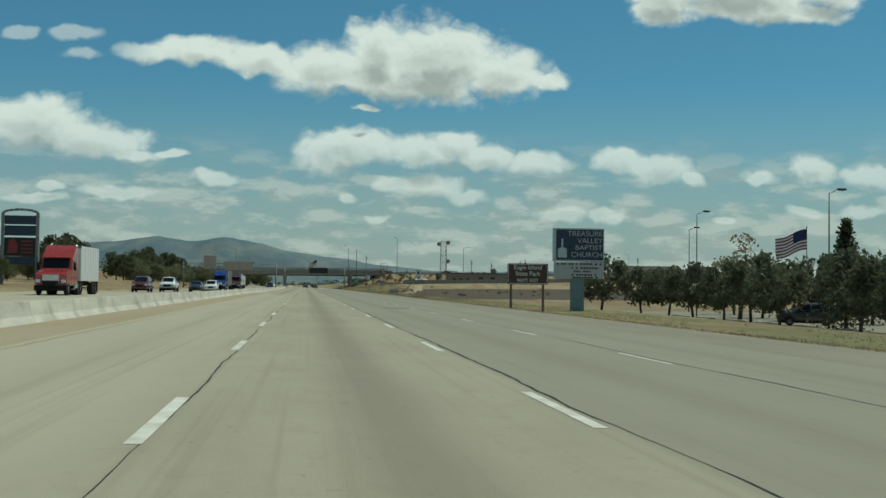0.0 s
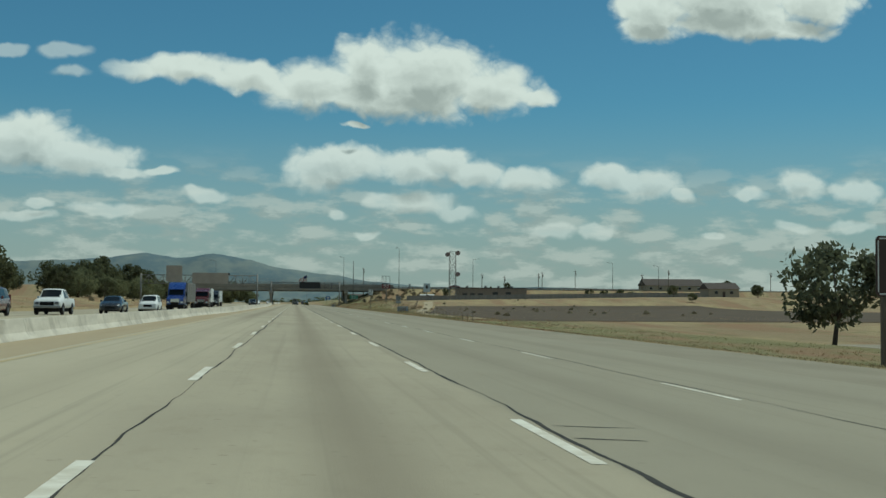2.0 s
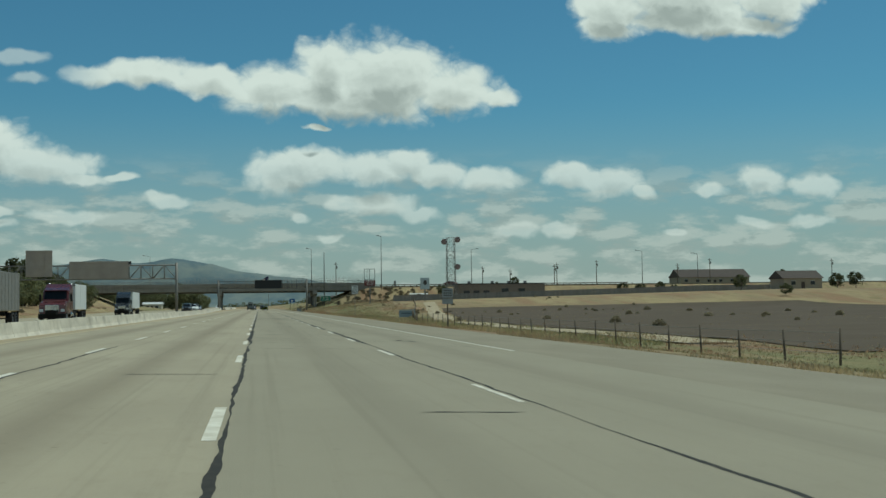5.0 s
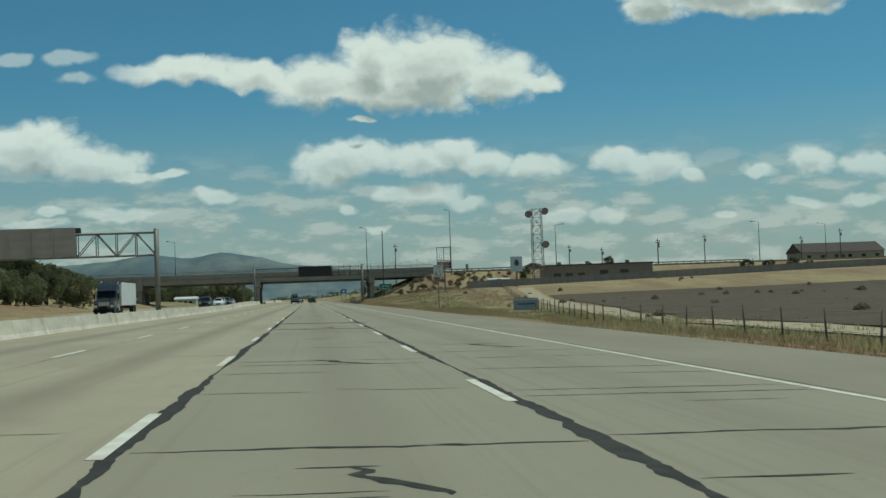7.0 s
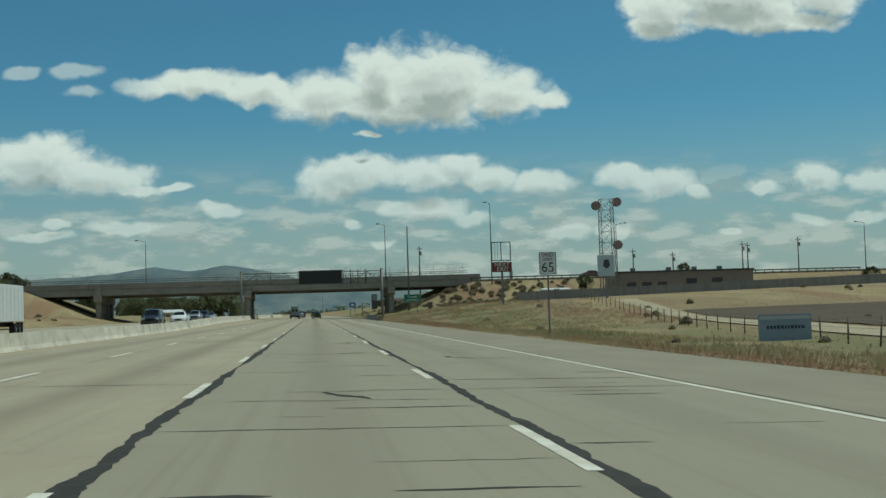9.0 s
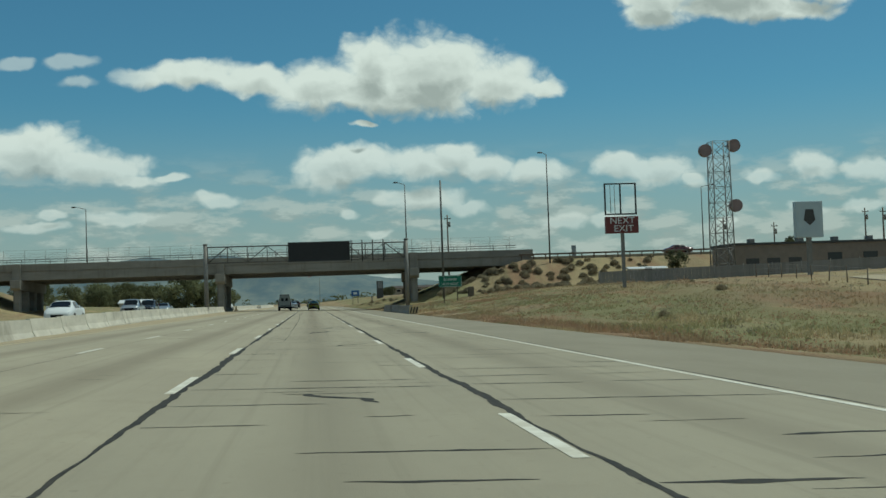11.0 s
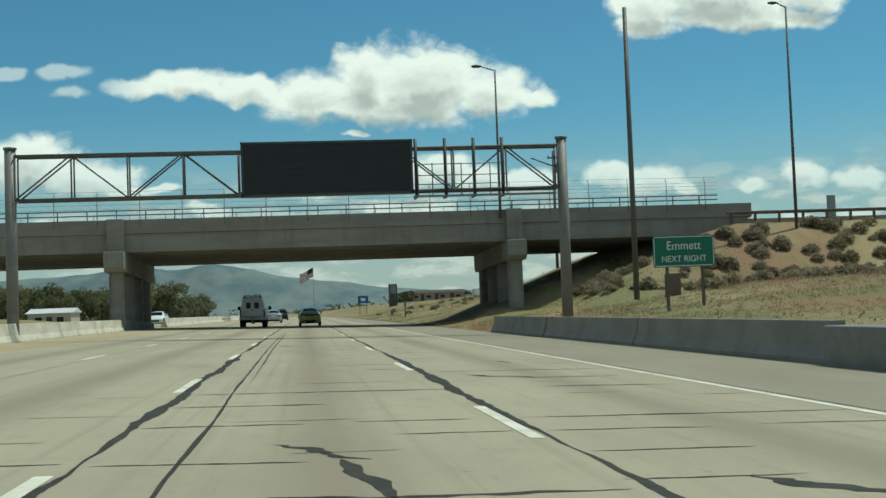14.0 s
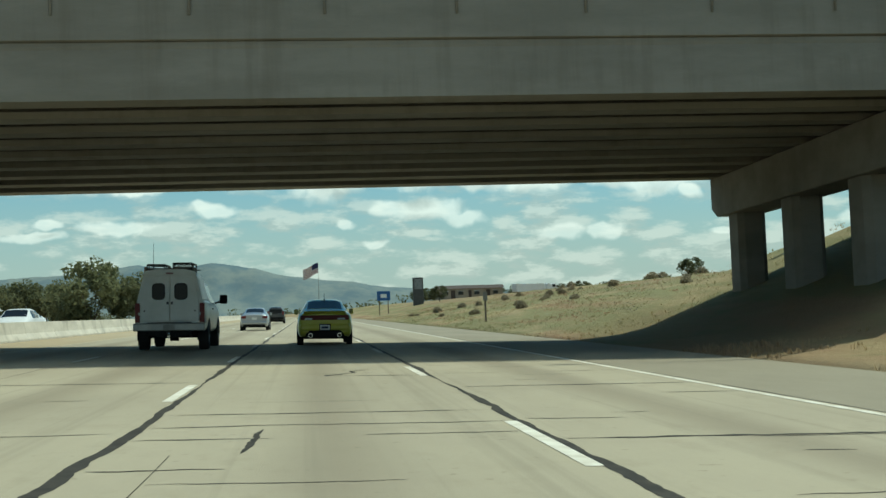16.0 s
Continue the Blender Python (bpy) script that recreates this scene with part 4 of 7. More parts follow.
# ---------- lettering ----------
def letters(text, size, x, y, z, mat, parent, align="CENTER", squeeze=1.0, depth=0.004):
    """Flat raised words that face back along the road (towards -y), lying in the plane y."""
    cu = bpy.data.curves.new("lettering", "FONT")
    cu.body, cu.size, cu.align_x, cu.align_y, cu.extrude = text, size, align, "CENTER", depth
    tmp = bpy.data.objects.new("lettering", cu)
    scene.collection.objects.link(tmp)
    bpy.context.view_layer.update()
    me = bpy.data.meshes.new_from_object(tmp.evaluated_get(bpy.context.evaluated_depsgraph_get()))
    bpy.data.objects.remove(tmp)
    bpy.data.curves.remove(cu)
    me.transform(Matrix.Translation((x, y, z)) @ Matrix.Rotation(math.pi / 2, 4, "X") @ Matrix.Diagonal((squeeze, 1, 1, 1)))
    me.materials.clear()
    me.materials.append(mat)
    ob = new("lettering", me)
    ob.parent = parent
    return ob


def plate(x0, x1, z0, z1, r, y0, y1):
    """A sheet sign with rounded corners."""
    pts = []
    for cx, cz, a in ((x1 - r, z1 - r, 0), (x0 + r, z1 - r, 90), (x0 + r, z0 + r, 180), (x1 - r, z0 + r, 270)):
        for k in range(5):
            q = radians(a + 22.5 * k)
            pts.append((cx + r * math.cos(q), cz + r * math.sin(q)))
    return prism(bmesh.new(), pts, "y", y0, y1)


SIGN_BROWN = material("brown_sign", (0.060, 0.028, 0.020), 0.5, dark=(0.048, 0.024, 0.018), scale=1.5)
SIGN_WHITE = material("reflective_white", (0.74, 0.74, 0.72), 0.5, dark=(0.62, 0.62, 0.59), scale=2)
SIGN_GREEN = material("green_sign", (0.012, 0.155, 0.095), 0.5, dark=(0.010, 0.125, 0.078), scale=1.5)
SIGN_DIM = material("grey_white", (0.42, 0.44, 0.44), 0.55, dark=(0.34, 0.36, 0.36), scale=2)
SIGN_BLUE = material("blue_sign", (0.020, 0.040, 0.075), 0.5, dark=(0.016, 0.032, 0.06), scale=1.5)
SIGN_PALE = material("pale_panel", (0.44, 0.52, 0.55), 0.5, dark=(0.36, 0.44, 0.48), scale=1.5)
SIGN_BLACK = material("sign_black", (0.012, 0.012, 0.013), 0.5, scale=2)
TEAL = material("teal_post", (0.155, 0.235, 0.245), 0.6, dark=(0.11, 0.17, 0.18), scale=1.5)


def park_sign():
    s = empty("park_sign", pose(17.15, 96.7, -0.62) @ Matrix.Diagonal((0.97, 1, 1.1, 1)), "brown park guide sign with white lettering on two posts", "road sign")
    for x in (-1.40, 1.32):
        part("post", boxed(x - 0.09, x + 0.09, 0.02, 0.2, -1.1, 3.3), WOOD, s)
    p = part("panel", plate(-1.72, 1.72, 1.88, 3.42, 0.12, -0.02, 0.015), SIGN_BROWN, s)
    rim = bmesh.new()
    for x0, x1, z0, z1 in ((-1.62, 1.62, 3.335, 3.37), (-1.62, 1.62, 1.93, 1.965), (-1.67, -1.635, 2.0, 3.3), (1.635, 1.67, 2.0, 3.3)):
        box(rim, x0, x1, -0.026, -0.021, z0, z1)
    part("border", rim, SIGN_WHITE, p)
    letters("Eagle Island", 0.47, 0, -0.024, 3.12, SIGN_WHITE, p, squeeze=1.10)
    letters("State Park", 0.47, 0, -0.024, 2.66, SIGN_WHITE, p, squeeze=1.10)
    letters("NEXT EXIT", 0.34, 0, -0.024, 2.17, SIGN_WHITE, p, squeeze=1.10)


def church_sign():
    s = empty("church_sign", pose(22.95, 103.9, -0.40) @ Matrix.Diagonal((1.06, 1, 1, 1)), "tall blue and white church sign on a wide teal pillar", "sign")
    part("pillar", boxed(-0.56, 0.50, 0.0, 0.7, -1.3, 2.45, bevel=0.03), TEAL, s)
    cab = part("cabinet", boxed(-2.05, 2.15, -0.05, 0.75, 3.92, 6.84, bevel=0.03), SIGN_PALE, s, "pale sign cabinet")
    part("face", boxed(-1.88, 2.06, -0.075, -0.052, 4.05, 6.70), SIGN_BLUE, cab, "dark blue sign face")
    y = -0.08
    for txt, z in (("TREASURE", 6.33), ("VALLEY", 5.72), ("BAPTIST", 5.12), ("CHURCH", 4.50)):
        letters(txt, 0.62, 2.0, y, z, SIGN_DIM, cab, align="RIGHT", squeeze=1.02)
    emb = bmesh.new()
    prism(emb, [(-1.75, 4.25), (-1.0, 4.25), (-1.0, 5.0), (-1.35, 5.2), (-1.75, 5.0)], "y", -0.088, -0.076)
    box(emb, -1.45, -1.30, -0.088, -0.076, 5.2, 5.9)
    part("emblem", emb, SIGN_PALE, cab)
    low = part("letter_board", boxed(-1.95, 2.12, -0.05, 0.72, 2.42, 3.86, bevel=0.03), SIGN_DIM, s, "pale grey changeable letter board")
    bars = bmesh.new()
    for z, x0, x1 in ((3.70, -1.8, 1.9), (3.35, -0.6, 1.7), (3.05, -0.4, 1.0), (2.75, -0.6, 1.5), (2.52, -0.5, 1.6)):
        x = x0
        rng = random.Random(int(z * 100))
        while x < x1:
            w = 0.12 + 0.1 * rng.random()
            box(bars, x, min(x + w, x1), -0.062, -0.052, z - 0.07, z + 0.07)
            x += w + (0.06 if rng.random() < 0.75 else 0.22)
    part("lettering", bars, SIGN_BLACK, low)


def exit_sign():
    s = empty("guide_sign", pose(20.75, 508.5, -0.52) @ Matrix.Diagonal((0.83, 1, 1, 1)), "green exit guide sign on two posts in dry grass", "road sign")
    zb = ground_z(20.75, 508.5) + 0.52
    for x in (-0.95, 1.05):
        part("post", boxed(x - 0.07, x + 0.07, 0.02, 0.16, zb - 0.5, 4.3), WOOD, s)
    p = part("panel", plate(-1.72, 1.72, 3.02, 4.45, 0.10, -0.02, 0.015), SIGN_GREEN, s)
    rim = bmesh.new()
    for x0, x1, z0, z1 in ((-1.62, 1.62, 4.375, 4.41), (-1.62, 1.62, 3.06, 3.095), (-1.68, -1.645, 3.13, 4.33), (1.645, 1.68, 3.13, 4.33)):
        box(rim, x0, x1, -0.026, -0.021, z0, z1)
    part("border", rim, SIGN_WHITE, p)
    letters("Emmett", 0.56, 0, -0.024, 3.98, SIGN_WHITE, p, squeeze=1.1)
    letters("NEXT RIGHT", 0.40, 0, -0.024, 3.38, SIGN_WHITE, p, squeeze=1.1)


def speed_sign():
    s = empty("speed_limit_sign", pose(18.27, 370, -0.10), "white speed limit sign on a steel post", "road sign")
    zb = ground_z(18.27, 370) - 0.3
    part("post", boxed(-0.05, 0.05, 0.02, 0.10, zb - 0.4, 4.5), GALV, s)
    p = part("panel", plate(-0.56, 0.56, 3.18, 4.62, 0.06, -0.012, 0.012), SIGN_WHITE, s)
    rim = bmesh.new()
    for x0, x1, z0, z1 in ((-0.52, 0.52, 4.555, 4.58), (-0.52, 0.52, 3.22, 3.245), (-0.53, -0.505, 3.25, 4.55), (0.505, 0.53, 3.25, 4.55)):
        box(rim, x0, x1, -0.018, -0.013, z0, z1)
    part("border", rim, SIGN_BLACK, p)
    letters("SPEED", 0.27, 0, -0.016, 4.40, SIGN_BLACK, p)
    letters("LIMIT", 0.27, 0, -0.016, 4.14, SIGN_BLACK, p)
    letters("65", 0.86, 0, -0.016, 3.62, SIGN_BLACK, p)


BOARD_BLUE = material("weathered_blue_board", (0.23, 0.29, 0.34), 0.6, dark=(0.17, 0.215, 0.26), scale=1.2)


def roadside_board():
    s = empty("roadside_board", pose(24.3, 346.4, -0.72) @ Matrix.Diagonal((1.06, 1, 1.1, 1)) @ pose(0, 0, -0.15), "low pale blue property board on short posts", "sign")
    for x in (-0.85, 0.0, 0.85):
        part("post", boxed(x - 0.05, x + 0.05, 0.02, 0.12, -0.9, 1.0), WOOD, s)
    p = part("panel", boxed(-1.15, 1.15, -0.02, 0.018, 0.08, 1.18), BOARD_BLUE, s)
    part("band", boxed(-1.1, 1.1, -0.026, -0.021, 0.98, 1.12), SIGN_DIM, p)
    bars = bmesh.new()
    rng = random.Random(3)
    for z, h in ((0.66, 0.14),):
        x = -0.8
        while x < 0.8:
            w = 0.08 + 0.08 * rng.random()
            box(bars, x, x + w, -0.026, -0.021, z - h / 2, z + h / 2)
            x += w + 0.04
    part("lettering", bars, SIGN_BLUE, p)


park_sign()
church_sign()
exit_sign()
speed_sign()
roadside_board()


# ---------- poles, lamps, tower ----------
def street_lamp(x, y, zb, zt, arm, label, r=0.11, head=True):
    s = empty("street_lamp", pose(x, y, zb), label, "street lamp")
    h = zt - zb
    part("pole", rods(((0, 0, -0.5), (0, 0, h), r, r * 0.55), sides=10), BACKLIT_STEEL, s)
    if arm:
        a = 1 if arm > 0 else -1
        segs, last = [], Vector((0, 0, h - 0.05))
        for k in range(1, 7):
            q = k / 6 * math.pi / 2
            p = Vector((arm * math.sin(q), 0, h - 0.05 + 0.35 * (1 - math.cos(q)) * 0.2 + 0.3 * math.sin(q)))
            segs.append((last, p, r * 0.4))
            last = p
        part("arm", rods(*segs, sides=6), BACKLIT_STEEL, s)
        bm = bmesh.new()
        bmesh.ops.create_uvsphere(bm, u_segments=10, v_segments=6, radius=1.0, matrix=Matrix.Translation(last + Vector((0.3 * a, 0, -0.03))) @ Matrix.Diagonal((0.42, 0.18, 0.12, 1)))
        part("lamp_head", bm, STEEL_DARK, s, smooth=True)
    return s


street_lamp(18.4, 544.8, 8.1, 18.8, -1.1, "tall grey street lamp on the bridge")
street_lamp(39.85, 541, 6.4, 22.5, -0.7, "tall slim grey lamp beside the street", 0.13)
street_lamp(-32.0, 560, 6.9, 17.5, -1.6, "grey street lamp on the far side of the bridge")


for x, zt, reach in ((73.2, 19.5, 1.9), (133, 18.6, -1.8), (153, 17.5, -1.8)):
    street_lamp(x, 569, 6.9, zt, reach, "grey street lamp with a curved arm along the street", 0.13)


def bare_pole(x, y, zb, zt, label, mat=GALV, r=0.15):
    s = empty("utility_pole", pose(x, y, zb), label, "pole")
    part("shaft", rods(((0, 0, -0.5), (0, 0, zt - zb), r, r * 0.7), sides=10), mat, s)
    return s


bare_pole(20.85, 517, 1.6, 16.55, "plain grey steel pole on the verge", BACKLIT_STEEL, 0.16)


def utility_pole(x, y, zb, zt, label, cross=True):
    s = bare_pole(x, y, zb, zt, label, WOOD, 0.16)
    h = zt - zb
    if cross:
        part("crossarm", boxed(-0.6, 0.6, -0.22, -0.1, h - 0.75, h - 0.62), WOOD, s)
        for k in (-0.5, 0.0, 0.5):
            part("insulator", rods(((k, -0.16, h - 0.6), (k, -0.16, h - 0.4), 0.05, 0.03), sides=6), STEEL_DARK, s)
        part("transformer", rods(((0.32, -0.1, h - 2.1), (0.32, -0.1, h - 1.2), 0.2, 0.2), sides=10), GALV, s)
    return s


utility_pole(27.4, 567.5, 2.8, 15.5, "wooden utility pole with a short crossarm")
for x, y, zt in ((102, 566, 14.7), (157, 568, 16.0), (117, 570, 15.6), (97, 549, 13.6), (203, 570, 15.5), (245, 571, 15), (300, 571, 15), (77, 569, 13.8), (86.7, 570, 12.8), (146, 570, 14.3)):
    utility_pole(x, y, max(2.0, ground_z(x, y)), zt, "weathered wooden utility pole along the street", zt < 20)


def lattice_tower():
    zb = ground_z(57.5, 514.0)
    s = empty("radio_tower", pose(57.5, 514.0, zb), "steel lattice radio tower with drum antennas", "tower")
    h, w = 20.5 - zb, 1.1
    for sx, sy in ((-1, -1), (1, -1), (1, 1), (-1, 1)):
        part("leg", rods(((sx * w * 1.15, sy * w * 1.15, -0.5), (sx * w, sy * w, h), 0.085, 0.07), sides=6), GALV, s)
    bm = bmesh.new()
    n = 9
    for i in range(n):
        z0, z1 = h * i / n, h * (i + 1) / n
        k = w * (1.15 - 0.15 * i / n)
        c = [(-k, -k), (k, -k), (k, k), (-k, k)]
        for a, b in zip(c, c[1:] + c[:1]):
            rod(bm, (*a, z0), (*b, z1), 0.035, sides=5)
            rod(bm, (*b, z0), (*a, z1), 0.035, sides=5)
            rod(bm, (*a, z1), (*b, z1), 0.035, sides=5)
    part("bracing", bm, GALV, s)
    for x, z in ((-1.95, 19.3 - zb), (1.95, 19.9 - zb), (1.9, 12.0 - zb)):
        d = part("drum_antenna", rods(((x, -0.9, z), (x, -0.2, z), 0.82, 0.86), sides=20), DRUM, s, "dark round drum antenna")
        part("mount", rods(((x, -0.2, z), (0.9 * (1 if x > 0 else -1), 0, z), 0.08), ((x, -0.25, z), (x, -0.1, z), 0.3), sides=8), STEEL_DARK, d)


DRUM = material("drum_cover", (0.26, 0.19, 0.18), 0.6, dark=(0.15, 0.12, 0.12), scale=0.9)
lattice_tower()


def reader_board():
    zb = ground_z(28.3, 453.5)
    s = empty("reader_board", pose(28.3, 453.5, -0.15), "open sign frame above a red board reading next exit", "sign")
    part("post", boxed(-0.05, 0.2, 0.03, 0.27, zb - 0.5, 5.95), GALV, s)
    fr = part("frame", boxed(-1.30, -1.19, 0.05, 0.2, 7.42, 9.95), STEEL_DARK, s)
    for a in ((1.19, 1.30, 7.42, 9.95), (-1.185, 1.185, 9.85, 9.95), (-1.185, 1.185, 7.42, 7.53), (-0.05, 0.05, 7.535, 9.845)):
        part("frame_bar", boxed(a[0], a[1], 0.05, 0.2, a[2], a[3]), STEEL_DARK, fr)
    for x in (-0.8, -0.45):
        part("tube", rods(((x, 0.15, 7.56), (x, 0.15, 9.79), 0.025, 0.025), sides=6), GALV, fr)
    p = part("board", boxed(-1.28, 1.36, -0.1, 0.4, 5.95, 7.27, bevel=0.03), SIGN_RED, s)
    letters("NEXT", 0.72, 0.04, -0.115, 6.93, SIGN_WHITE, p, squeeze=1.1)
    letters("EXIT", 0.72, 0.14, -0.115, 6.30, SIGN_WHITE, p, squeeze=1.1)


SIGN_RED = material("red_board", (0.17, 0.035, 0.03), 0.5, dark=(0.10, 0.025, 0.025), scale=1.5)
reader_board()


def square_sign():
    zb = ground_z(40.6, 446)
    s = empty("company_sign", pose(40.6, 446, 0), "pale square sign on a single post", "sign")
    part("post", boxed(-0.16, 0.16, 0.0, 0.3, zb - 0.5, 5.0), GALV, s)
    p = part("cabinet", boxed(-1.05, 1.05, -0.15, 0.4, 4.7, 7.4, bevel=0.04), SIGN_PALE, s)
    part("mark", prism(bmesh.new(), [(-0.45, 6.0), (0.0, 5.6), (0.45, 6.0), (0.3, 6.8), (-0.3, 6.8)], "y", -0.165, -0.152), STEEL_DARK, p)


square_sign()


def brick_shed():
    zb = 1.6
    s = empty("brick_building", pose(73, 516.5, 0.15), "low flat-roofed brown brick building", "building")
    part("wall", boxed(-13, 13, 0, 9, zb - 1, 6.7), BRICK, s)
    part("roof", boxed(-13.2, 13.2, -0.2, 9.2, 6.71, 7.0), STEEL_DARK, s)
    for x in (-10.5, -7.6, -4.6):
        d = part("door", boxed(x - 0.9, x + 0.9, -0.06, -0.004, 2.3, 4.9), STEEL_DARK, s)
    for x in (1.0, 6.0):
        w = part("window", boxed(x - 1.0, x + 1.0, -0.05, -0.004, 4.2, 5.4), GLASS_DARK, s)
        part("sill", boxed(x - 1.1, x + 1.1, -0.14, -0.004, 4.08, 4.19), CONCRETE, w)
    for x in (-9, -2, 3, 8):
        part("roof_vent", boxed(x - 0.4, x + 0.4, 4, 5, 7.01, 7.7, bevel=0.05), GALV, s)


GLASS_DARK = material("dark_glass", (0.012, 0.014, 0.016), 0.08, dark=(0.02, 0.022, 0.025), scale=1)
brick_shed()


# ---------- barrier on the verge before the bridge ----------
def verge_barrier():
    me = bmesh.new()
    prism(me, [(-0.28, -0.3), (-0.28, 0.1), (-0.15, 0.34), (-0.09, 0.80), (0.14, 0.80), (0.2, -0.3)], "y", 0.0, 13.0)
    m = mesh_of("barrier_wall", me, CONCRETE)
    for i, (x, y) in enumerate(((13.15, 476.0), (13.12, 489.0), (13.05, 502.0))):
        ob = new("barrier_wall", m)
        ob.matrix_world = pose(x, y, lean(x), 0, 0, 0)
        tagged(ob, "grey concrete barrier wall on the paved verge", "barrier", "verge barrier")
    s = empty("crash_cushion", pose(13.15, 473.2, lean(13.15)), "low crash cushion with yellow and black nose panel", "barrier")
    part("body", boxed(-0.33, 0.33, 0.03, 2.75, -0.05, 0.72, bevel=0.04), GALV, s)
    nose = part("nose_panel", boxed(-0.42, 0.42, -0.03, 0.029, 0.05, 0.74, bevel=0.01), PAINT_Y, s, "yellow panel with black stripes")
    st = bmesh.new()
    for k in range(3):
        prism(st, [(-0.38 + k * 0.27, 0.1), (-0.26 + k * 0.27, 0.1), (-0.1 + k * 0.27, 0.68), (-0.22 + k * 0.27, 0.68)], "y", -0.036, -0.031)
    part("stripe", st, SIGN_BLACK, nose)


verge_barrier()


# ---------- vehicles ----------
def paint(name, base, rough=0.28, coat=0.7, metal=0.0):
    return material(name, base, rough, metal, dark=tuple(c * 0.86 for c in base), scale=1.2, amount=0.4, fine=9, coat=coat)


P_YELLOW = paint("yellow_paint", (0.52, 0.50, 0.045), 0.32)
P_WHITE = material("dusty_white_paint", (0.66, 0.66, 0.62), 0.45, dark=(0.50, 0.49, 0.44), scale=1.6, amount=0.55, fine=8, coat=0.2)
P_SILVER = paint("silver_paint", (0.42, 0.44, 0.46), 0.3, metal=0.5)
P_DARK = paint("dark_paint", (0.03, 0.032, 0.036))
P_RED = paint("red_paint", (0.34, 0.035, 0.02))
P_BLUE = paint("blue_paint", (0.02, 0.05, 0.22))
P_GREY = paint("grey_paint", (0.16, 0.165, 0.17))
P_BROWN = paint("maroon_paint", (0.10, 0.02, 0.02))
CLEAN_WHITE = material("box_white", (0.70, 0.71, 0.70), 0.5, dark=(0.60, 0.60, 0.58), scale=0.8)
RUBBER = material("tyre_rubber", (0.018, 0.018, 0.019), 0.85, dark=(0.03, 0.029, 0.028), scale=6, spec=0.3)
UNDER = material("underbody", (0.012, 0.012, 0.012), 0.9, dark=(0.02, 0.019, 0.018), scale=5, spec=0.2)
RIM = material("alloy_rim", (0.32, 0.33, 0.34), 0.35, 0.8, scale=4)
CHROME = material("chrome", (0.62, 0.63, 0.64), 0.15, 1.0, scale=4)
DULL_CHROME = material("dull_bumper", (0.33, 0.33, 0.32), 0.4, 0.7, dark=(0.22, 0.215, 0.2), scale=4, fine=20)
TAIL = material("tail_lens", (0.14, 0.010, 0.012), 0.35, dark=(0.09, 0.008, 0.01), scale=3, spec=0.3)
LAMP_CLEAR = material("lamp_lens", (0.68, 0.70, 0.72), 0.12, dark=(0.5, 0.52, 0.55), scale=5, coat=0.5)
AMBER = material("amber_lens", (0.5, 0.14, 0.01), 0.2, scale=4)
AUTO_GLASS = material("auto_glass", (0.010, 0.012, 0.014), 0.10, dark=(0.016, 0.018, 0.02), scale=2, spec=0.22)


def wheel(parent, x, y, r, w, rim_mat=RIM):
    """A tyre with rounded shoulders and a spoked rim, axle along x; x is the middle of the tyre."""
    out = 1 if x > 0 else -1
    prof = [(-w / 2, r * 0.62), (-w / 2, r * 0.90), (-w * 0.42, r * 0.985), (-w * 0.2, r), (w * 0.2, r), (w * 0.42, r * 0.985), (w / 2, r * 0.90), (w / 2, r * 0.62)]
    n = 22
    bm = bmesh.new()
    rings = [[bm.verts.new((x + px, y + pr * math.cos(2 * math.pi * i / n), r + pr * math.sin(2 * math.pi * i / n))) for px, pr in prof] for i in range(n)]
    for i in range(n):
        a, b = rings[i], rings[(i + 1) % n]
        for k in range(len(prof) - 1):
            f = bm.faces.new((a[k], a[k + 1], b[k + 1], b[k]))
            f.smooth = True
        bm.faces.new((a[-1], a[0], b[0], b[-1]))
    bmesh.ops.recalc_face_normals(bm, faces=bm.faces[:])
    t = part("wheel", bm, RUBBER, parent)
    bm = bmesh.new()
    f0 = x + out * w * 0.30
    rod(bm, (f0 - out * 0.02, y, r), (f0, y, r), r * 0.64, r * 0.62, sides=18)
    for k in range(5):
        q = 2 * math.pi * k / 5
        rod(bm, (f0 + out * 0.02, y, r), (f0 + out * 0.02, y + r * 0.58 * math.cos(q), r + r * 0.58 * math.sin(q)), r * 0.11, r * 0.07, sides=6)
    rod(bm, (f0, y, r), (f0 + out * 0.05, y, r), r * 0.16, r * 0.12, sides=10)
    part("rim", bm, rim_mat, t)
    return t


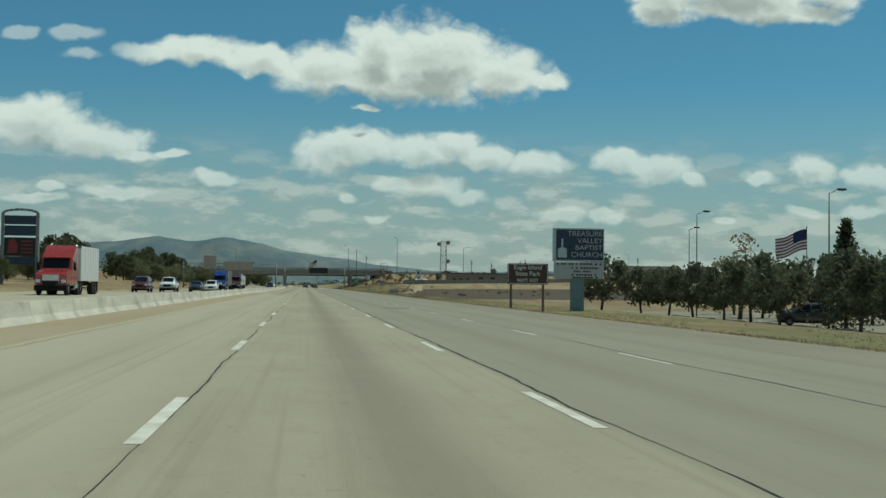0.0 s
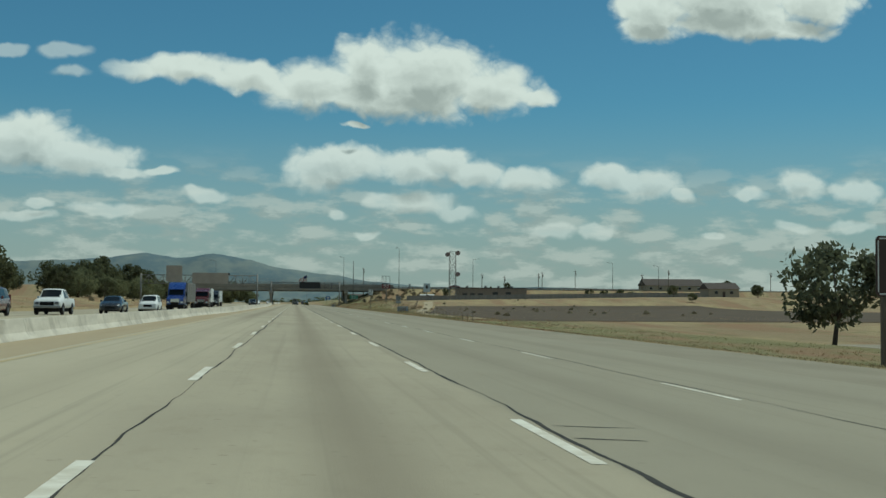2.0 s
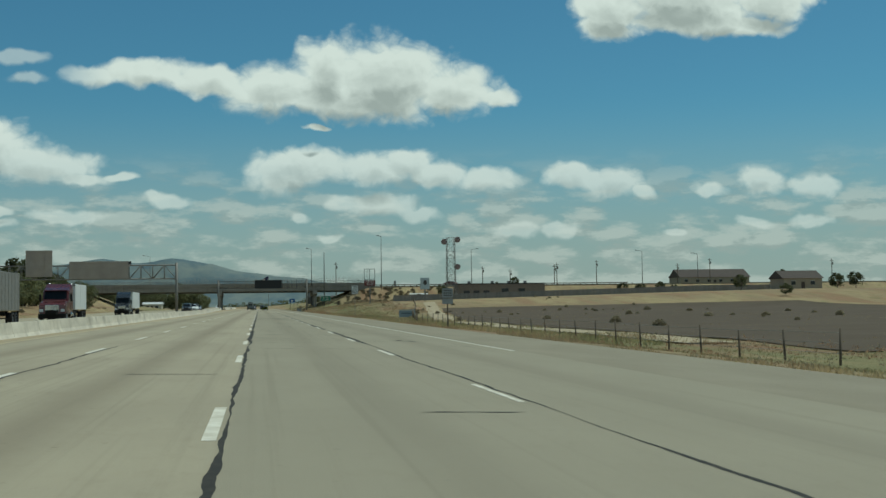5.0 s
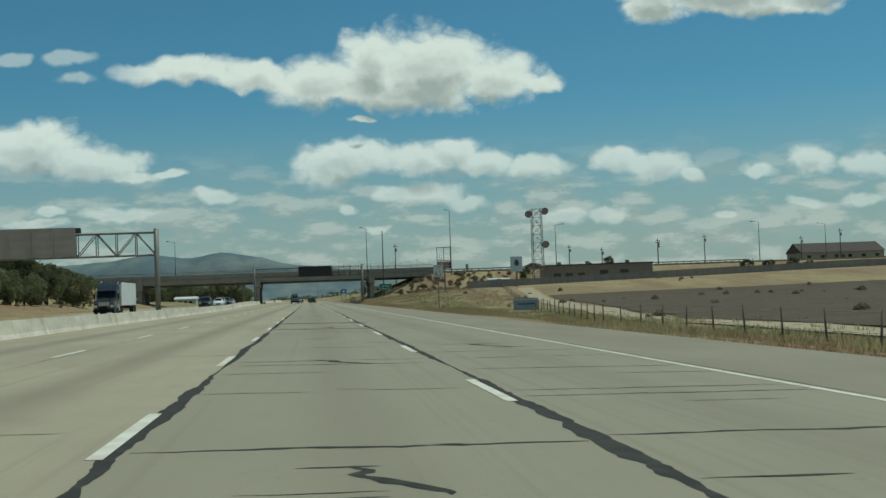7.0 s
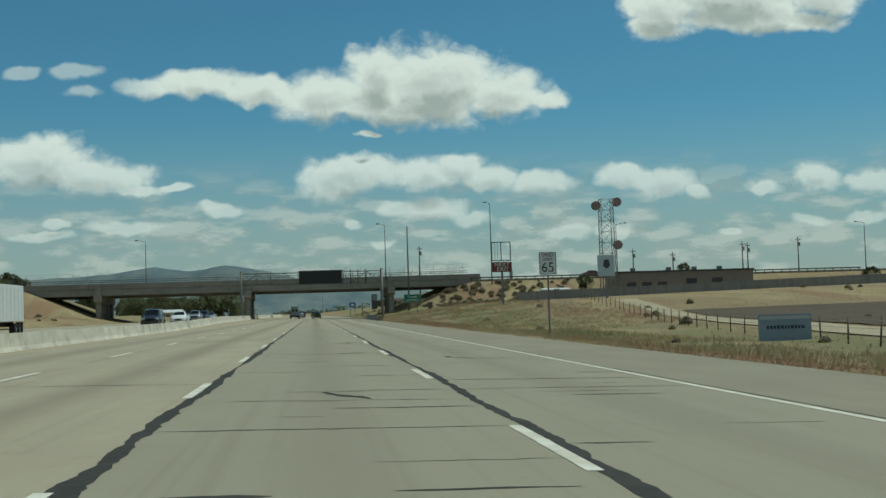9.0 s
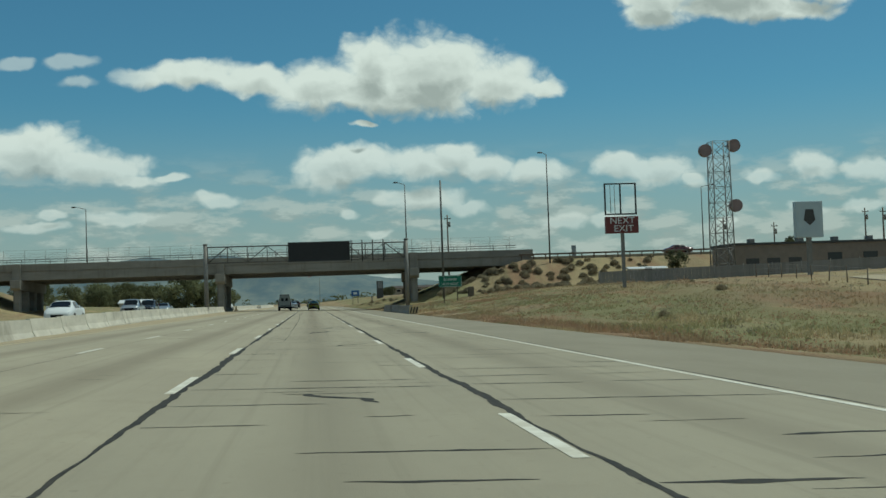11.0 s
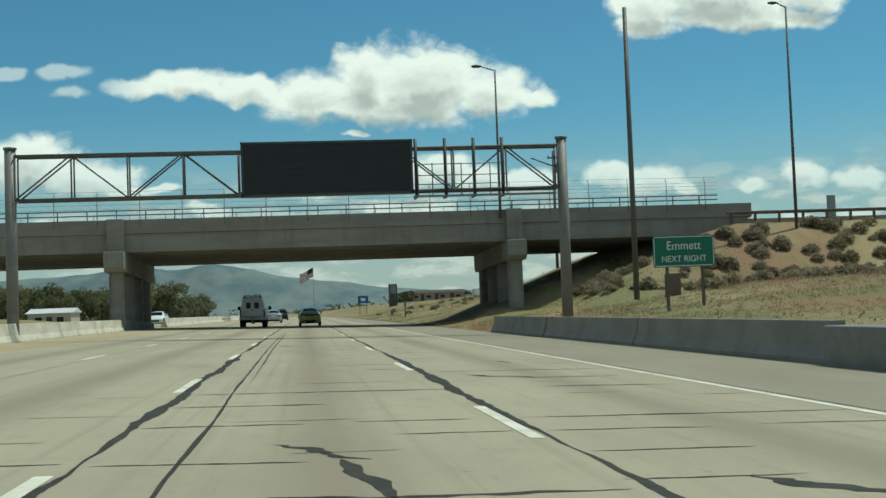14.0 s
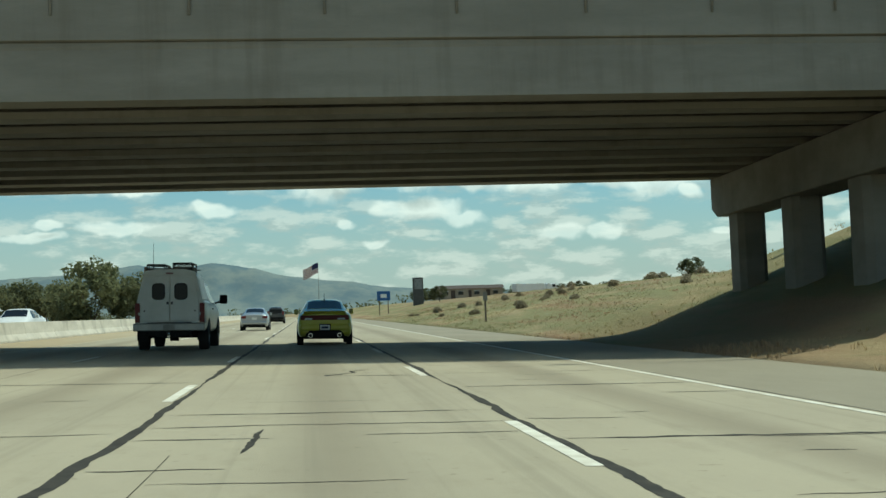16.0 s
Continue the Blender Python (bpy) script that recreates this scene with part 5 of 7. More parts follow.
class Shell:
    """A car body as a row of cross-sections: (y, half width, sill z, belt z, top z, half width of the top)."""

    def __init__(self, rows):
        self.rows = rows

    def ring(self, y):
        rs = self.rows
        for a, b in zip(rs, rs[1:]):
            if y <= b[0]:
                k = (y - a[0]) / (b[0] - a[0])
                r = [p + (q - p) * k for p, q in zip(a, b)]
                break
        else:
            r = rs[-1]
        y, w, zs, zb, zt, wt = r
        return [Vector(p) for p in ((0, y, zs), (w * 0.90, y, zs), (w * 0.975, y, zs + 0.10), (w, y, zs + (zb - zs) * 0.45),
                                    (w * 0.985, y, zs + (zb - zs) * 0.80), (w * 0.955, y, zb), (wt, y, zt - 0.05 * min(1, (zt - zb) * 4)), (wt * 0.72, y, zt), (0, y, zt + 0.015))]

    def point(self, y, k):
        r = self.ring(y)
        i = min(int(k), len(r) - 2)
        return r[i].lerp(r[i + 1], k - i)

    def body(self):
        ys = set()
        for a, b in zip(self.rows, self.rows[1:]):
            n = max(1, round((b[0] - a[0]) / 0.35))
            ys |= {a[0] + (b[0] - a[0]) * i / n for i in range(n + 1)}
        bm = bmesh.new()
        rings = []
        for y in sorted(ys):
            half = self.ring(y)
            rings.append([bm.verts.new(p) for p in half] + [bm.verts.new((-p.x, p.y, p.z)) for p in half[-2:0:-1]])
        n = len(rings[0])
        for a, b in zip(rings, rings[1:]):
            for i in range(n):
                bm.faces.new((a[i], a[(i + 1) % n], b[(i + 1) % n], b[i]))
        bm.faces.new(rings[0])
        bm.faces.new(rings[-1][::-1])
        bmesh.ops.recalc_face_normals(bm, faces=bm.faces[:])
        for f in bm.faces:
            f.smooth = len(f.verts) == 4
        return bm

    def patch(self, corners, side=1, lift=0.008, n=6):
        """A sheet over the shell between four (y, k) corners, given round its edge."""
        bm = bmesh.new()
        (y0, k0), (y1, k1), (y2, k2), (y3, k3) = corners
        grid = []
        for i in range(n + 1):
            a = i / n
            row = []
            for j in range(n + 1):
                b = j / n
                y = (y0 * (1 - a) + y1 * a) * (1 - b) + (y3 * (1 - a) + y2 * a) * b
                k = (k0 * (1 - a) + k1 * a) * (1 - b) + (k3 * (1 - a) + k2 * a) * b
                e = 0.02
                p = self.point(y, k)
                dy, dk = self.point(y + e, k) - self.point(y - e, k), self.point(y, min(k + e, 7.99)) - self.point(y, k - e)
                nn = dk.cross(dy)
                if nn.x < 0 or (abs(nn.x) < 1e-6 and nn.z < 0):
                    nn = -nn
                nn = nn.normalized() if nn.length > 1e-9 else Vector((0, 0, 1))
                p = p + nn * lift
                row.append(bm.verts.new((p.x * side, p.y, p.z)))
            grid.append(row)
        for r, s in zip(grid, grid[1:]):
            for j in range(n):
                f = bm.faces.new((r[j], r[j + 1], s[j + 1], s[j]))
                f.smooth = True
        bmesh.ops.recalc_face_normals(bm, faces=bm.faces[:])
        return bm


def screen_patch(sh, y0, y1, k=6.25, lift=0.008):
    """A front or rear window across the full width of the shell between two stations."""
    bm = bmesh.new()
    ks = np.linspace(k, 7.95, 5)
    rows = []
    for i in range(7):
        y = y0 + (y1 - y0) * i / 6
        pts = [sh.point(y, kk) for kk in ks]
        full = [Vector((p.x, p.y, p.z + lift)) for p in pts] + [Vector((-p.x, p.y, p.z + lift)) for p in pts[::-1]]
        rows.append([bm.verts.new(p) for p in full])
    for r, s in zip(rows, rows[1:]):
        for i in range(len(r) - 1):
            f = bm.faces.new((r[i], r[i + 1], s[i + 1], s[i]))
            f.smooth = True
    bmesh.ops.recalc_face_normals(bm, faces=bm.faces[:])
    return bm


def arch(parent, x, y, r, sill):
    """The dark wheel opening, standing a hair out of the body's side."""
    out = 1 if x > 0 else -1
    pts = [(y + r * math.cos(math.pi * i / 12), r * 0.82 + r * math.sin(math.pi * i / 12)) for i in range(13)]
    pts = [(y + r, sill - 0.02)] + pts + [(y - r, sill - 0.02)]
    bm = prism(bmesh.new(), pts, "x", x - out * 0.12, x)
    part("wheel_well", bm, UNDER, parent)


def plain_car(name, m, label, rows, mat, wheels, wheel_r, glass, category="car", group="", face_rear=True):
    """glass: (rear window y0, y1), (windscreen y0, y1), side windows as (y0, y1, top y0, top y1)."""
    c = empty(name, m, label, category, group)
    sh = Shell(rows)
    part("body", sh.body(), mat, c)
    w = max(r[1] for r in rows)
    part("underbody", boxed(-w * 0.8, w * 0.8, rows[0][0] + 0.35, rows[-1][0] - 0.35, 0.20, rows[len(rows) // 2][2] + 0.05), UNDER, c)
    for y in wheels:
        for s in (-1, 1):
            arch(c, s * (w + 0.004), y, wheel_r * 1.16, rows[len(rows) // 2][2])
            wheel(c, s * (w - 0.09), y, wheel_r, 0.22)
    (r0, r1), (f0, f1), sides = glass
    part("rear_window", screen_patch(sh, r0, r1), AUTO_GLASS, c)
    part("windscreen", screen_patch(sh, f0, f1), AUTO_GLASS, c)
    for y0, y1, t0, t1 in sides:
        for s in (-1, 1):
            part("side_window", sh.patch(((y0, 5.08), (y1, 5.08), (t1, 5.92), (t0, 5.92)), s), AUTO_GLASS, c)
    for s in (-1, 1):
        part("door_mirror", boxed(*sorted((s * w * 0.98, s * (w + 0.13))), f0 - 0.35, f0 - 0.2, rows[3][3] + 0.02, rows[3][3] + 0.2, bevel=0.03), mat, c)
    return c, sh


def light_pair(c, x0, x1, y, d, z0, z1, mat, name):
    for s in (-1, 1):
        part(name, boxed(*sorted((s * x0, s * x1)), y, y + d, z0, z1, bevel=0.02), mat, c)


SEDAN = [(0.0, 0.76, 0.42, 0.84, 0.98, 0.62), (0.05, 0.84, 0.36, 0.88, 1.03, 0.66), (0.16, 0.885, 0.30, 0.93, 1.07, 0.68), (0.45, 0.905, 0.27, 0.96, 1.10, 0.66),
         (0.80, 0.912, 0.25, 0.97, 1.15, 0.64), (1.55, 0.915, 0.24, 0.97, 1.42, 0.58), (2.05, 0.915, 0.24, 0.96, 1.47, 0.585), (2.65, 0.915, 0.24, 0.95, 1.465, 0.585),
         (3.0, 0.912, 0.24, 0.94, 1.42, 0.60), (3.75, 0.90, 0.25, 0.93, 1.03, 0.70), (4.3, 0.865, 0.26, 0.80, 0.90, 0.66), (4.58, 0.76, 0.28, 0.66, 0.74, 0.60), (4.67, 0.66, 0.36, 0.58, 0.64, 0.54)]
SEDAN_GLASS = ((0.84, 1.52), (3.02, 3.70), ((1.02, 2.02, 1.38, 2.02), (2.10, 3.28, 2.10, 2.92)))


def yellow_sedan(m):
    c, sh = plain_car("sedan", m, "bright yellow four-door sedan with dark tinted windows", SEDAN, P_YELLOW, (0.98, 3.68), 0.335, SEDAN_GLASS)
    # spoiler lip, full-width tail lamp, lower valance, plate and exhausts
    lip = bmesh.new()
    prism(lip, [(-0.02, 1.03), (0.02, 1.085), (0.32, 1.10), (0.32, 1.06)], "x", -0.70, 0.70)
    part("spoiler", lip, P_YELLOW, c)
    bar = part("tail_lamp", boxed(-0.80, 0.80, -0.03, 0.12, 0.80, 0.955, bevel=0.035), TAIL, c, "full-width dark red tail lamp bar")
    for s in (-1, 1):
        part("reversing_lamp", boxed(*sorted((s * 0.42, s * 0.66)), -0.038, -0.028, 0.815, 0.865), LAMP_CLEAR, bar)
    part("trunk_crease", boxed(-0.62, 0.62, -0.02, 0.1, 0.70, 0.725, bevel=0.008), P_YELLOW, c)
    part("bumper", boxed(-0.83, 0.83, -0.05, 0.25, 0.46, 0.69, bevel=0.07), P_YELLOW, c)
    val = bmesh.new()
    prism(val, [(-0.66, 0.24), (-0.62, 0.38), (-0.50, 0.475), (0.50, 0.475), (0.62, 0.38), (0.66, 0.24)], "y", -0.062, 0.2)
    part("valance", val, UNDER, c)
    for s in (-1, 1):
        p = part("exhaust", rods(((s * 0.48, -0.085, 0.32), (s * 0.48, 0.1, 0.32), 0.075, 0.075), sides=14), CHROME, c)
        part("exhaust_bore", rods(((s * 0.48, -0.088, 0.32), (s * 0.48, -0.083, 0.32), 0.055, 0.055), sides=12), UNDER, p)
    pl = part("number_plate", boxed(-0.16, 0.16, -0.075, -0.055, 0.49, 0.645, bevel=0.006), SIGN_WHITE, c)
    fr = bmesh.new()
    for a in ((-0.19, 0.19, 0.645, 0.68), (-0.19, 0.19, 0.46, 0.489), (-0.19, -0.161, 0.489, 0.645), (0.161, 0.19, 0.489, 0.645)):
        box(fr, a[0], a[1], -0.072, -0.056, a[2], a[3])
    part("plate_frame", fr, UNDER, pl)
    part("plate_bar", boxed(-0.11, 0.11, -0.079, -0.0755, 0.535, 0.60), SIGN_BLUE, pl)
    part("antenna", rods(((0, 1.65, 1.44), (0, 1.60, 1.50), 0.03, 0.012), ((0, 1.60, 1.50), (0, 1.48, 1.66), 0.006, 0.004), sides=6), UNDER, c)
    for s in (-1, 1):
        for y in (1.75, 2.75):
            part("door_handle", boxed(*sorted((s * 0.90, s * 0.935)), y, y + 0.2, 0.84, 0.875, bevel=0.01), P_YELLOW, c)
    light_pair(c, 0.40, 0.70, 4.50, 0.1, 0.56, 0.70, LAMP_CLEAR, "headlamp")
    return c


def other_sedan(m, mat, label, group=""):
    c, sh = plain_car("sedan", m, label, SEDAN, mat, (0.98, 3.68), 0.325, SEDAN_GLASS, group=group)
    light_pair(c, 0.52, 0.84, -0.015, 0.16, 0.78, 0.95, TAIL, "tail_lamp")
    part("bumper", boxed(-0.83, 0.83, -0.05, 0.25, 0.40, 0.62, bevel=0.07), mat, c)
    part("number_plate", boxed(-0.16, 0.16, -0.03, 0.0, 0.70, 0.85), SIGN_WHITE, c)
    part("valance", boxed(-0.7, 0.7, -0.055, 0.2, 0.26, 0.38, bevel=0.02), UNDER, c)
    light_pair(c, 0.42, 0.74, 4.44, 0.14, 0.56, 0.72, LAMP_CLEAR, "headlamp")
    part("grille", boxed(-0.38, 0.38, 4.60, 4.68, 0.42, 0.60, bevel=0.02), UNDER, c)
    return c


SUV = [(0.0, 0.84, 0.46, 1.02, 1.60, 0.60), (0.06, 0.92, 0.40, 1.05, 1.70, 0.66), (0.35, 0.95, 0.36, 1.06, 1.78, 0.68), (1.2, 0.96, 0.34, 1.06, 1.82, 0.69),
       (2.4, 0.96, 0.34, 1.05, 1.81, 0.69), (3.0, 0.96, 0.34, 1.05, 1.74, 0.69), (3.65, 0.955, 0.35, 1.05, 1.16, 0.76), (4.5, 0.93, 0.36, 0.98, 1.08, 0.76), (4.72, 0.86, 0.40, 0.86, 0.96, 0.72), (4.8, 0.78, 0.46, 0.74, 0.80, 0.66)]
SUV_GLASS = ((0.03, 0.30), (3.04, 3.60), ((0.35, 1.15, 0.5, 1.15), (1.22, 2.15, 1.22, 2.15), (2.22, 3.25, 2.22, 2.92)))


def suv(m, mat, label, group=""):
    c, sh = plain_car("suv", m, label, SUV, mat, (1.0, 3.85), 0.38, SUV_GLASS, group=group)
    light_pair(c, 0.70, 0.90, -0.02, 0.1, 0.95, 1.35, TAIL, "tail_lamp")
    part("tailgate_glass", boxed(-0.62, 0.62, -0.008, 0.05, 1.12, 1.56, bevel=0.03), AUTO_GLASS, c)
    part("bumper", boxed(-0.92, 0.92, -0.06, 0.2, 0.45, 0.70, bevel=0.05), UNDER, c)
    light_pair(c, 0.48, 0.82, 4.66, 0.12, 0.72, 0.92, LAMP_CLEAR, "headlamp")
    part("grille", boxed(-0.42, 0.42, 4.72, 4.82, 0.62, 0.86, bevel=0.02), UNDER, c)
    part("front_bumper", boxed(-0.88, 0.88, 4.62, 4.84, 0.42, 0.60, bevel=0.05), mat, c)
    return c


PICKUP = [(0.0, 0.93, 0.55, 1.05, 1.12, 0.88), (0.08, 0.95, 0.50, 1.08, 1.16, 0.90), (1.9, 0.96, 0.46, 1.10, 1.17, 0.90), (1.98, 0.96, 0.46, 1.12, 1.60, 0.72), (2.2, 0.96, 0.46, 1.12, 1.82, 0.68),
          (3.3, 0.96, 0.46, 1.10, 1.84, 0.68), (3.55, 0.96, 0.46, 1.10, 1.78, 0.68), (4.2, 0.955, 0.46, 1.08, 1.20, 0.76), (5.2, 0.94, 0.48, 1.02, 1.14, 0.78), (5.4, 0.90, 0.50, 0.94, 1.02, 0.74), (5.48, 0.84, 0.54, 0.84, 0.90, 0.70)]
PICKUP_GLASS = ((2.0, 2.16), (3.58, 4.15), ((2.25, 2.85, 2.3, 2.85), (2.92, 3.85, 2.92, 3.5)))


def pickup(m, mat, label, group=""):
    c, sh = plain_car("pickup_truck", m, label, PICKUP, mat, (1.15, 4.55), 0.40, PICKUP_GLASS, "truck", group)
    light_pair(c, 0.80, 0.94, -0.02, 0.1, 0.80, 1.10, TAIL, "tail_lamp")
    part("bumper", boxed(-0.94, 0.94, -0.14, 0.1, 0.52, 0.70, bevel=0.03), DULL_CHROME, c)
    light_pair(c, 0.52, 0.84, 5.36, 0.12, 0.72, 0.94, LAMP_CLEAR, "headlamp")
    part("grille", boxed(-0.48, 0.48, 5.42, 5.50, 0.66, 0.92, bevel=0.02), UNDER, c)
    part("front_bumper", boxed(-0.92, 0.92, 5.38, 5.58, 0.48, 0.64, bevel=0.03), DULL_CHROME, c)
    return c


CANOPY_TRUCK = [(0.0, 0.94, 0.62, 1.28, 1.40, 0.90), (0.06, 0.97, 0.58, 1.30, 1.44, 0.93), (0.5, 1.0, 0.55, 1.32, 1.44, 0.93), (1.95, 1.0, 0.52, 1.32, 1.44, 0.93), (2.02, 1.0, 0.50, 1.32, 1.84, 0.76),
                (2.25, 1.0, 0.50, 1.32, 1.98, 0.72), (3.75, 1.0, 0.50, 1.30, 2.0, 0.72), (4.05, 1.0, 0.50, 1.30, 1.93, 0.72), (4.7, 0.99, 0.50, 1.28, 1.36, 0.82), (5.7, 0.97, 0.52, 1.20, 1.30, 0.82), (5.9, 0.92, 0.54, 1.10, 1.18, 0.78), (5.98, 0.86, 0.58, 0.98, 1.04, 0.74)]


def canopy_truck(m):
    c = empty("pickup_truck", m, "dusty white pickup truck with a tall utility canopy and roof racks", "truck")
    sh = Shell(CANOPY_TRUCK)
    part("body", sh.body(), P_WHITE, c)
    part("underbody", boxed(-0.72, 0.72, 0.35, 5.6, 0.42, 0.62), UNDER, c)
    for y in (1.25, 5.0):
        for s in (-1, 1):
            arch(c, s * 1.004, y, 0.50, 0.52)
            wheel(c, s * 0.86, y, 0.40, 0.29)
    part("rear_axle", rods(((-0.8, 1.25, 0.40), (0.8, 1.25, 0.40), 0.06, 0.06), ((-0.12, 1.25, 0.40), (0.12, 1.25, 0.40), 0.15, 0.15), sides=10), UNDER, c)
    # canopy: a tall box with leaning sides, its back flush with the tailgate
    can = bmesh.new()
    prof = [(-0.90, 1.30), (-0.90, 1.45), (-0.74, 2.10), (-0.66, 2.20), (-0.40, 2.26), (0.40, 2.26), (0.66, 2.20), (0.74, 2.10), (0.90, 1.45), (0.90, 1.30)]
    prism(can, prof, "y", -0.02, 2.10)
    canopy = part("canopy", can, P_WHITE, c, "tall white canopy over the load bed")
    lip = bmesh.new()
    prism(lip, [(-0.78, 2.12), (-0.68, 2.225), (-0.40, 2.285), (0.40, 2.285), (0.68, 2.225), (0.78, 2.12), (0.70, 2.12), (-0.70, 2.12)], "y", -0.10, 0.05)
    part("canopy_lip", lip, P_WHITE, canopy)
    part("marker_lamp", boxed(-0.10, 0.10, -0.11, -0.095, 2.15, 2.19), TAIL, canopy)
    for s in (-1, 1):
        # barn doors that reach down over the tailgate
        d = bmesh.new()
        pts = [(0.012, 0.84), (0.80, 0.84), (0.80, 1.42), (0.66, 2.07), (0.012, 2.12)]
        prism(d, [(s * px, pz) for px, pz in pts], "y", -0.055, -0.021)
        bmesh.ops.bevel(d, geom=d.edges[:], offset=0.008, segments=1, affect="EDGES")
        door = part("rear_door", d, P_WHITE, canopy)
        g = plate(*sorted((s * 0.15, s * 0.47)), 1.45, 1.87, 0.10, -0.064, -0.054)
        w = part("door_window", g, AUTO_GLASS, door, "dark rounded window")
        rim = plate(*sorted((s * 0.125, s * 0.495)), 1.425, 1.895, 0.115, -0.060, -0.0545)
        part("seal", rim, UNDER, w)
        part("door_handle", boxed(*sorted((s * 0.03, s * 0.09)), -0.075, -0.056, 1.30, 1.38, bevel=0.008), STEEL_DARK, door)
        part("key_lock", rods(((s * 0.70, -0.065, 1.12), (s * 0.70, -0.056, 1.12), 0.025, 0.025), sides=8), STEEL_DARK, door)
        for z in (1.0, 1.85):
            part("hinge", boxed(*sorted((s * (0.86 - max(0, z - 1.42) * 0.25), s * (0.76 - max(0, z - 1.42) * 0.25))), -0.07, -0.057, z, z + 0.08), P_WHITE, door)
        part("tail_lamp", boxed(*sorted((s * 0.83, s * 0.965)), -0.05, 0.06, 0.80, 1.34, bevel=0.02), TAIL, c)
        # long side windows of the canopy follow its leaning side
        q = bmesh.new()
        v = [q.verts.new(p) for p in ((s * 0.893, 0.25, 1.52), (s * 0.893, 1.85, 1.52), (s * 0.772, 1.85, 2.03), (s * 0.772, 0.25, 2.03))]
        q.faces.new(v)
        part("canopy_window", q, AUTO_GLASS if s < 0 else P_WHITE, canopy)
        part("side_window", sh.patch(((2.35, 5.08), (3.05, 5.08), (3.05, 5.92), (2.4, 5.92)), s), AUTO_GLASS, c)
        part("side_window", sh.patch(((3.12, 5.08), (4.35, 5.08), (4.0, 5.92), (3.12, 5.92)), s), AUTO_GLASS, c)
        mir = part("door_mirror", boxed(*sorted((s * 1.10, s * 1.34)), 4.05, 4.18, 1.34, 1.62, bevel=0.04), UNDER, c, "black door mirror")
        part("mirror_arm", rods(((s * 0.95, 4.2, 1.36), (s * 1.15, 4.12, 1.42), 0.03, 0.03), sides=6), UNDER, mir)
        part("mud_flap", boxed(*sorted((s * 0.70, s * 1.0)), 0.72, 0.74, 0.28, 0.60), RUBBER, c)
        part("door_handle", boxed(*sorted((s * 0.985, s * 1.02)), 2.5, 2.68, 1.16, 1.2, bevel=0.01), STEEL_DARK, c)
    part("windscreen", screen_patch(sh, 4.08, 4.64), AUTO_GLASS, c)
    bump = part("bumper", boxed(-0.99, 0.99, -0.26, 0.02, 0.56, 0.78, bevel=0.03), DULL_CHROME, c, "dull scuffed steel step bumper")
    part("step_pad", boxed(-0.60, 0.60, -0.27, -0.02, 0.781, 0.80), RUBBER, bump)
    part("number_plate", boxed(-0.16, 0.16, -0.275, -0.262, 0.60, 0.74), GALV, bump)
    hitch = bmesh.new()
    prism(hitch, [(-0.62, 0.55), (-0.62, 0.46), (-0.10, 0.36), (0.10, 0.36), (0.62, 0.46), (0.62, 0.55)], "y", -0.18, 0.35)
    part("tow_frame", hitch, UNDER, c)
    part("hitch", rods(((0, -0.34, 0.42), (0, 0.1, 0.42), 0.045, 0.045), ((0, -0.33, 0.42), (0, -0.33, 0.54), 0.035, 0.05), sides=8), CHROME, c)
    part("spare_tyre", rods(((0, 0.75, 0.44), (0, 0.75, 0.62), 0.36, 0.36), sides=20), RUBBER, c)
    part("exhaust", rods(((0.55, 0.15, 0.45), (0.55, 1.6, 0.45), 0.04, 0.04), sides=8), STEEL_DARK, c)
    # roof racks and the things strapped into them
    rack = bmesh.new()
    for x0, x1, z1 in ((0.08, 0.60, 2.46), (-0.64, -0.16, 2.42)):
        for y in (0.10, 0.55, 1.5):
            rod(rack, (x0, y, 2.24), (x0, y, z1), 0.02, sides=6)
            rod(rack, (x1, y, 2.22), (x1, y, z1), 0.02, sides=6)
            rod(rack, (x0, y, z1), (x1, y, z1), 0.02, sides=6)
            rod(rack, (x0, y, z1 - 0.13), (x1, y, z1 - 0.13), 0.016, sides=6)
        for x in (x0, x1):
            rod(rack, (x, 0.10, z1), (x, 1.5, z1), 0.02, sides=6)
    part("roof_rack", rack, STEEL_DARK, c)
    part("roof_bar", rods(((-0.72, 0.2, 2.31), (0.72, 0.2, 2.31), 0.022, 0.022), ((-0.72, 1.6, 2.31), (0.72, 1.6, 2.31), 0.022, 0.022), ((-0.70, 0.2, 2.2), (-0.70, 0.2, 2.33), 0.02, 0.02), ((0.70, 0.2, 2.2), (0.70, 0.2, 2.33), 0.02, 0.02), sides=6), GALV, c)
    part("ladder_end", rods(((0.12, -0.02, 2.34), (0.56, -0.02, 2.34), 0.03, 0.03), ((0.12, -0.02, 2.34), (0.12, 1.9, 2.34), 0.03, 0.03), ((0.56, -0.02, 2.34), (0.56, 1.9, 2.34), 0.03, 0.03), sides=6), GALV, c)
    part("beacon", rods(((-0.70, 0.25, 2.22), (-0.70, 0.25, 2.36), 0.05, 0.04), sides=8), AMBER, c)
    part("vent", boxed(-0.10, 0.0, 0.3, 0.5, 2.262, 2.36, bevel=0.02), GALV, c)
    part("antenna", rods(((-0.60, 1.2, 2.2), (-0.60, 1.2, 3.1), 0.008, 0.004), sides=5), UNDER, c)
    light_pair(c, 0.55, 0.90, 5.86, 0.12, 0.86, 1.08, LAMP_CLEAR, "headlamp")
    part("grille", boxed(-0.5, 0.5, 5.92, 6.0, 0.74, 1.06, bevel=0.02), UNDER, c)
    part("front_bumper", boxed(-0.95, 0.95, 5.9, 6.12, 0.5, 0.70, bevel=0.03), DULL_CHROME, c)
    return c


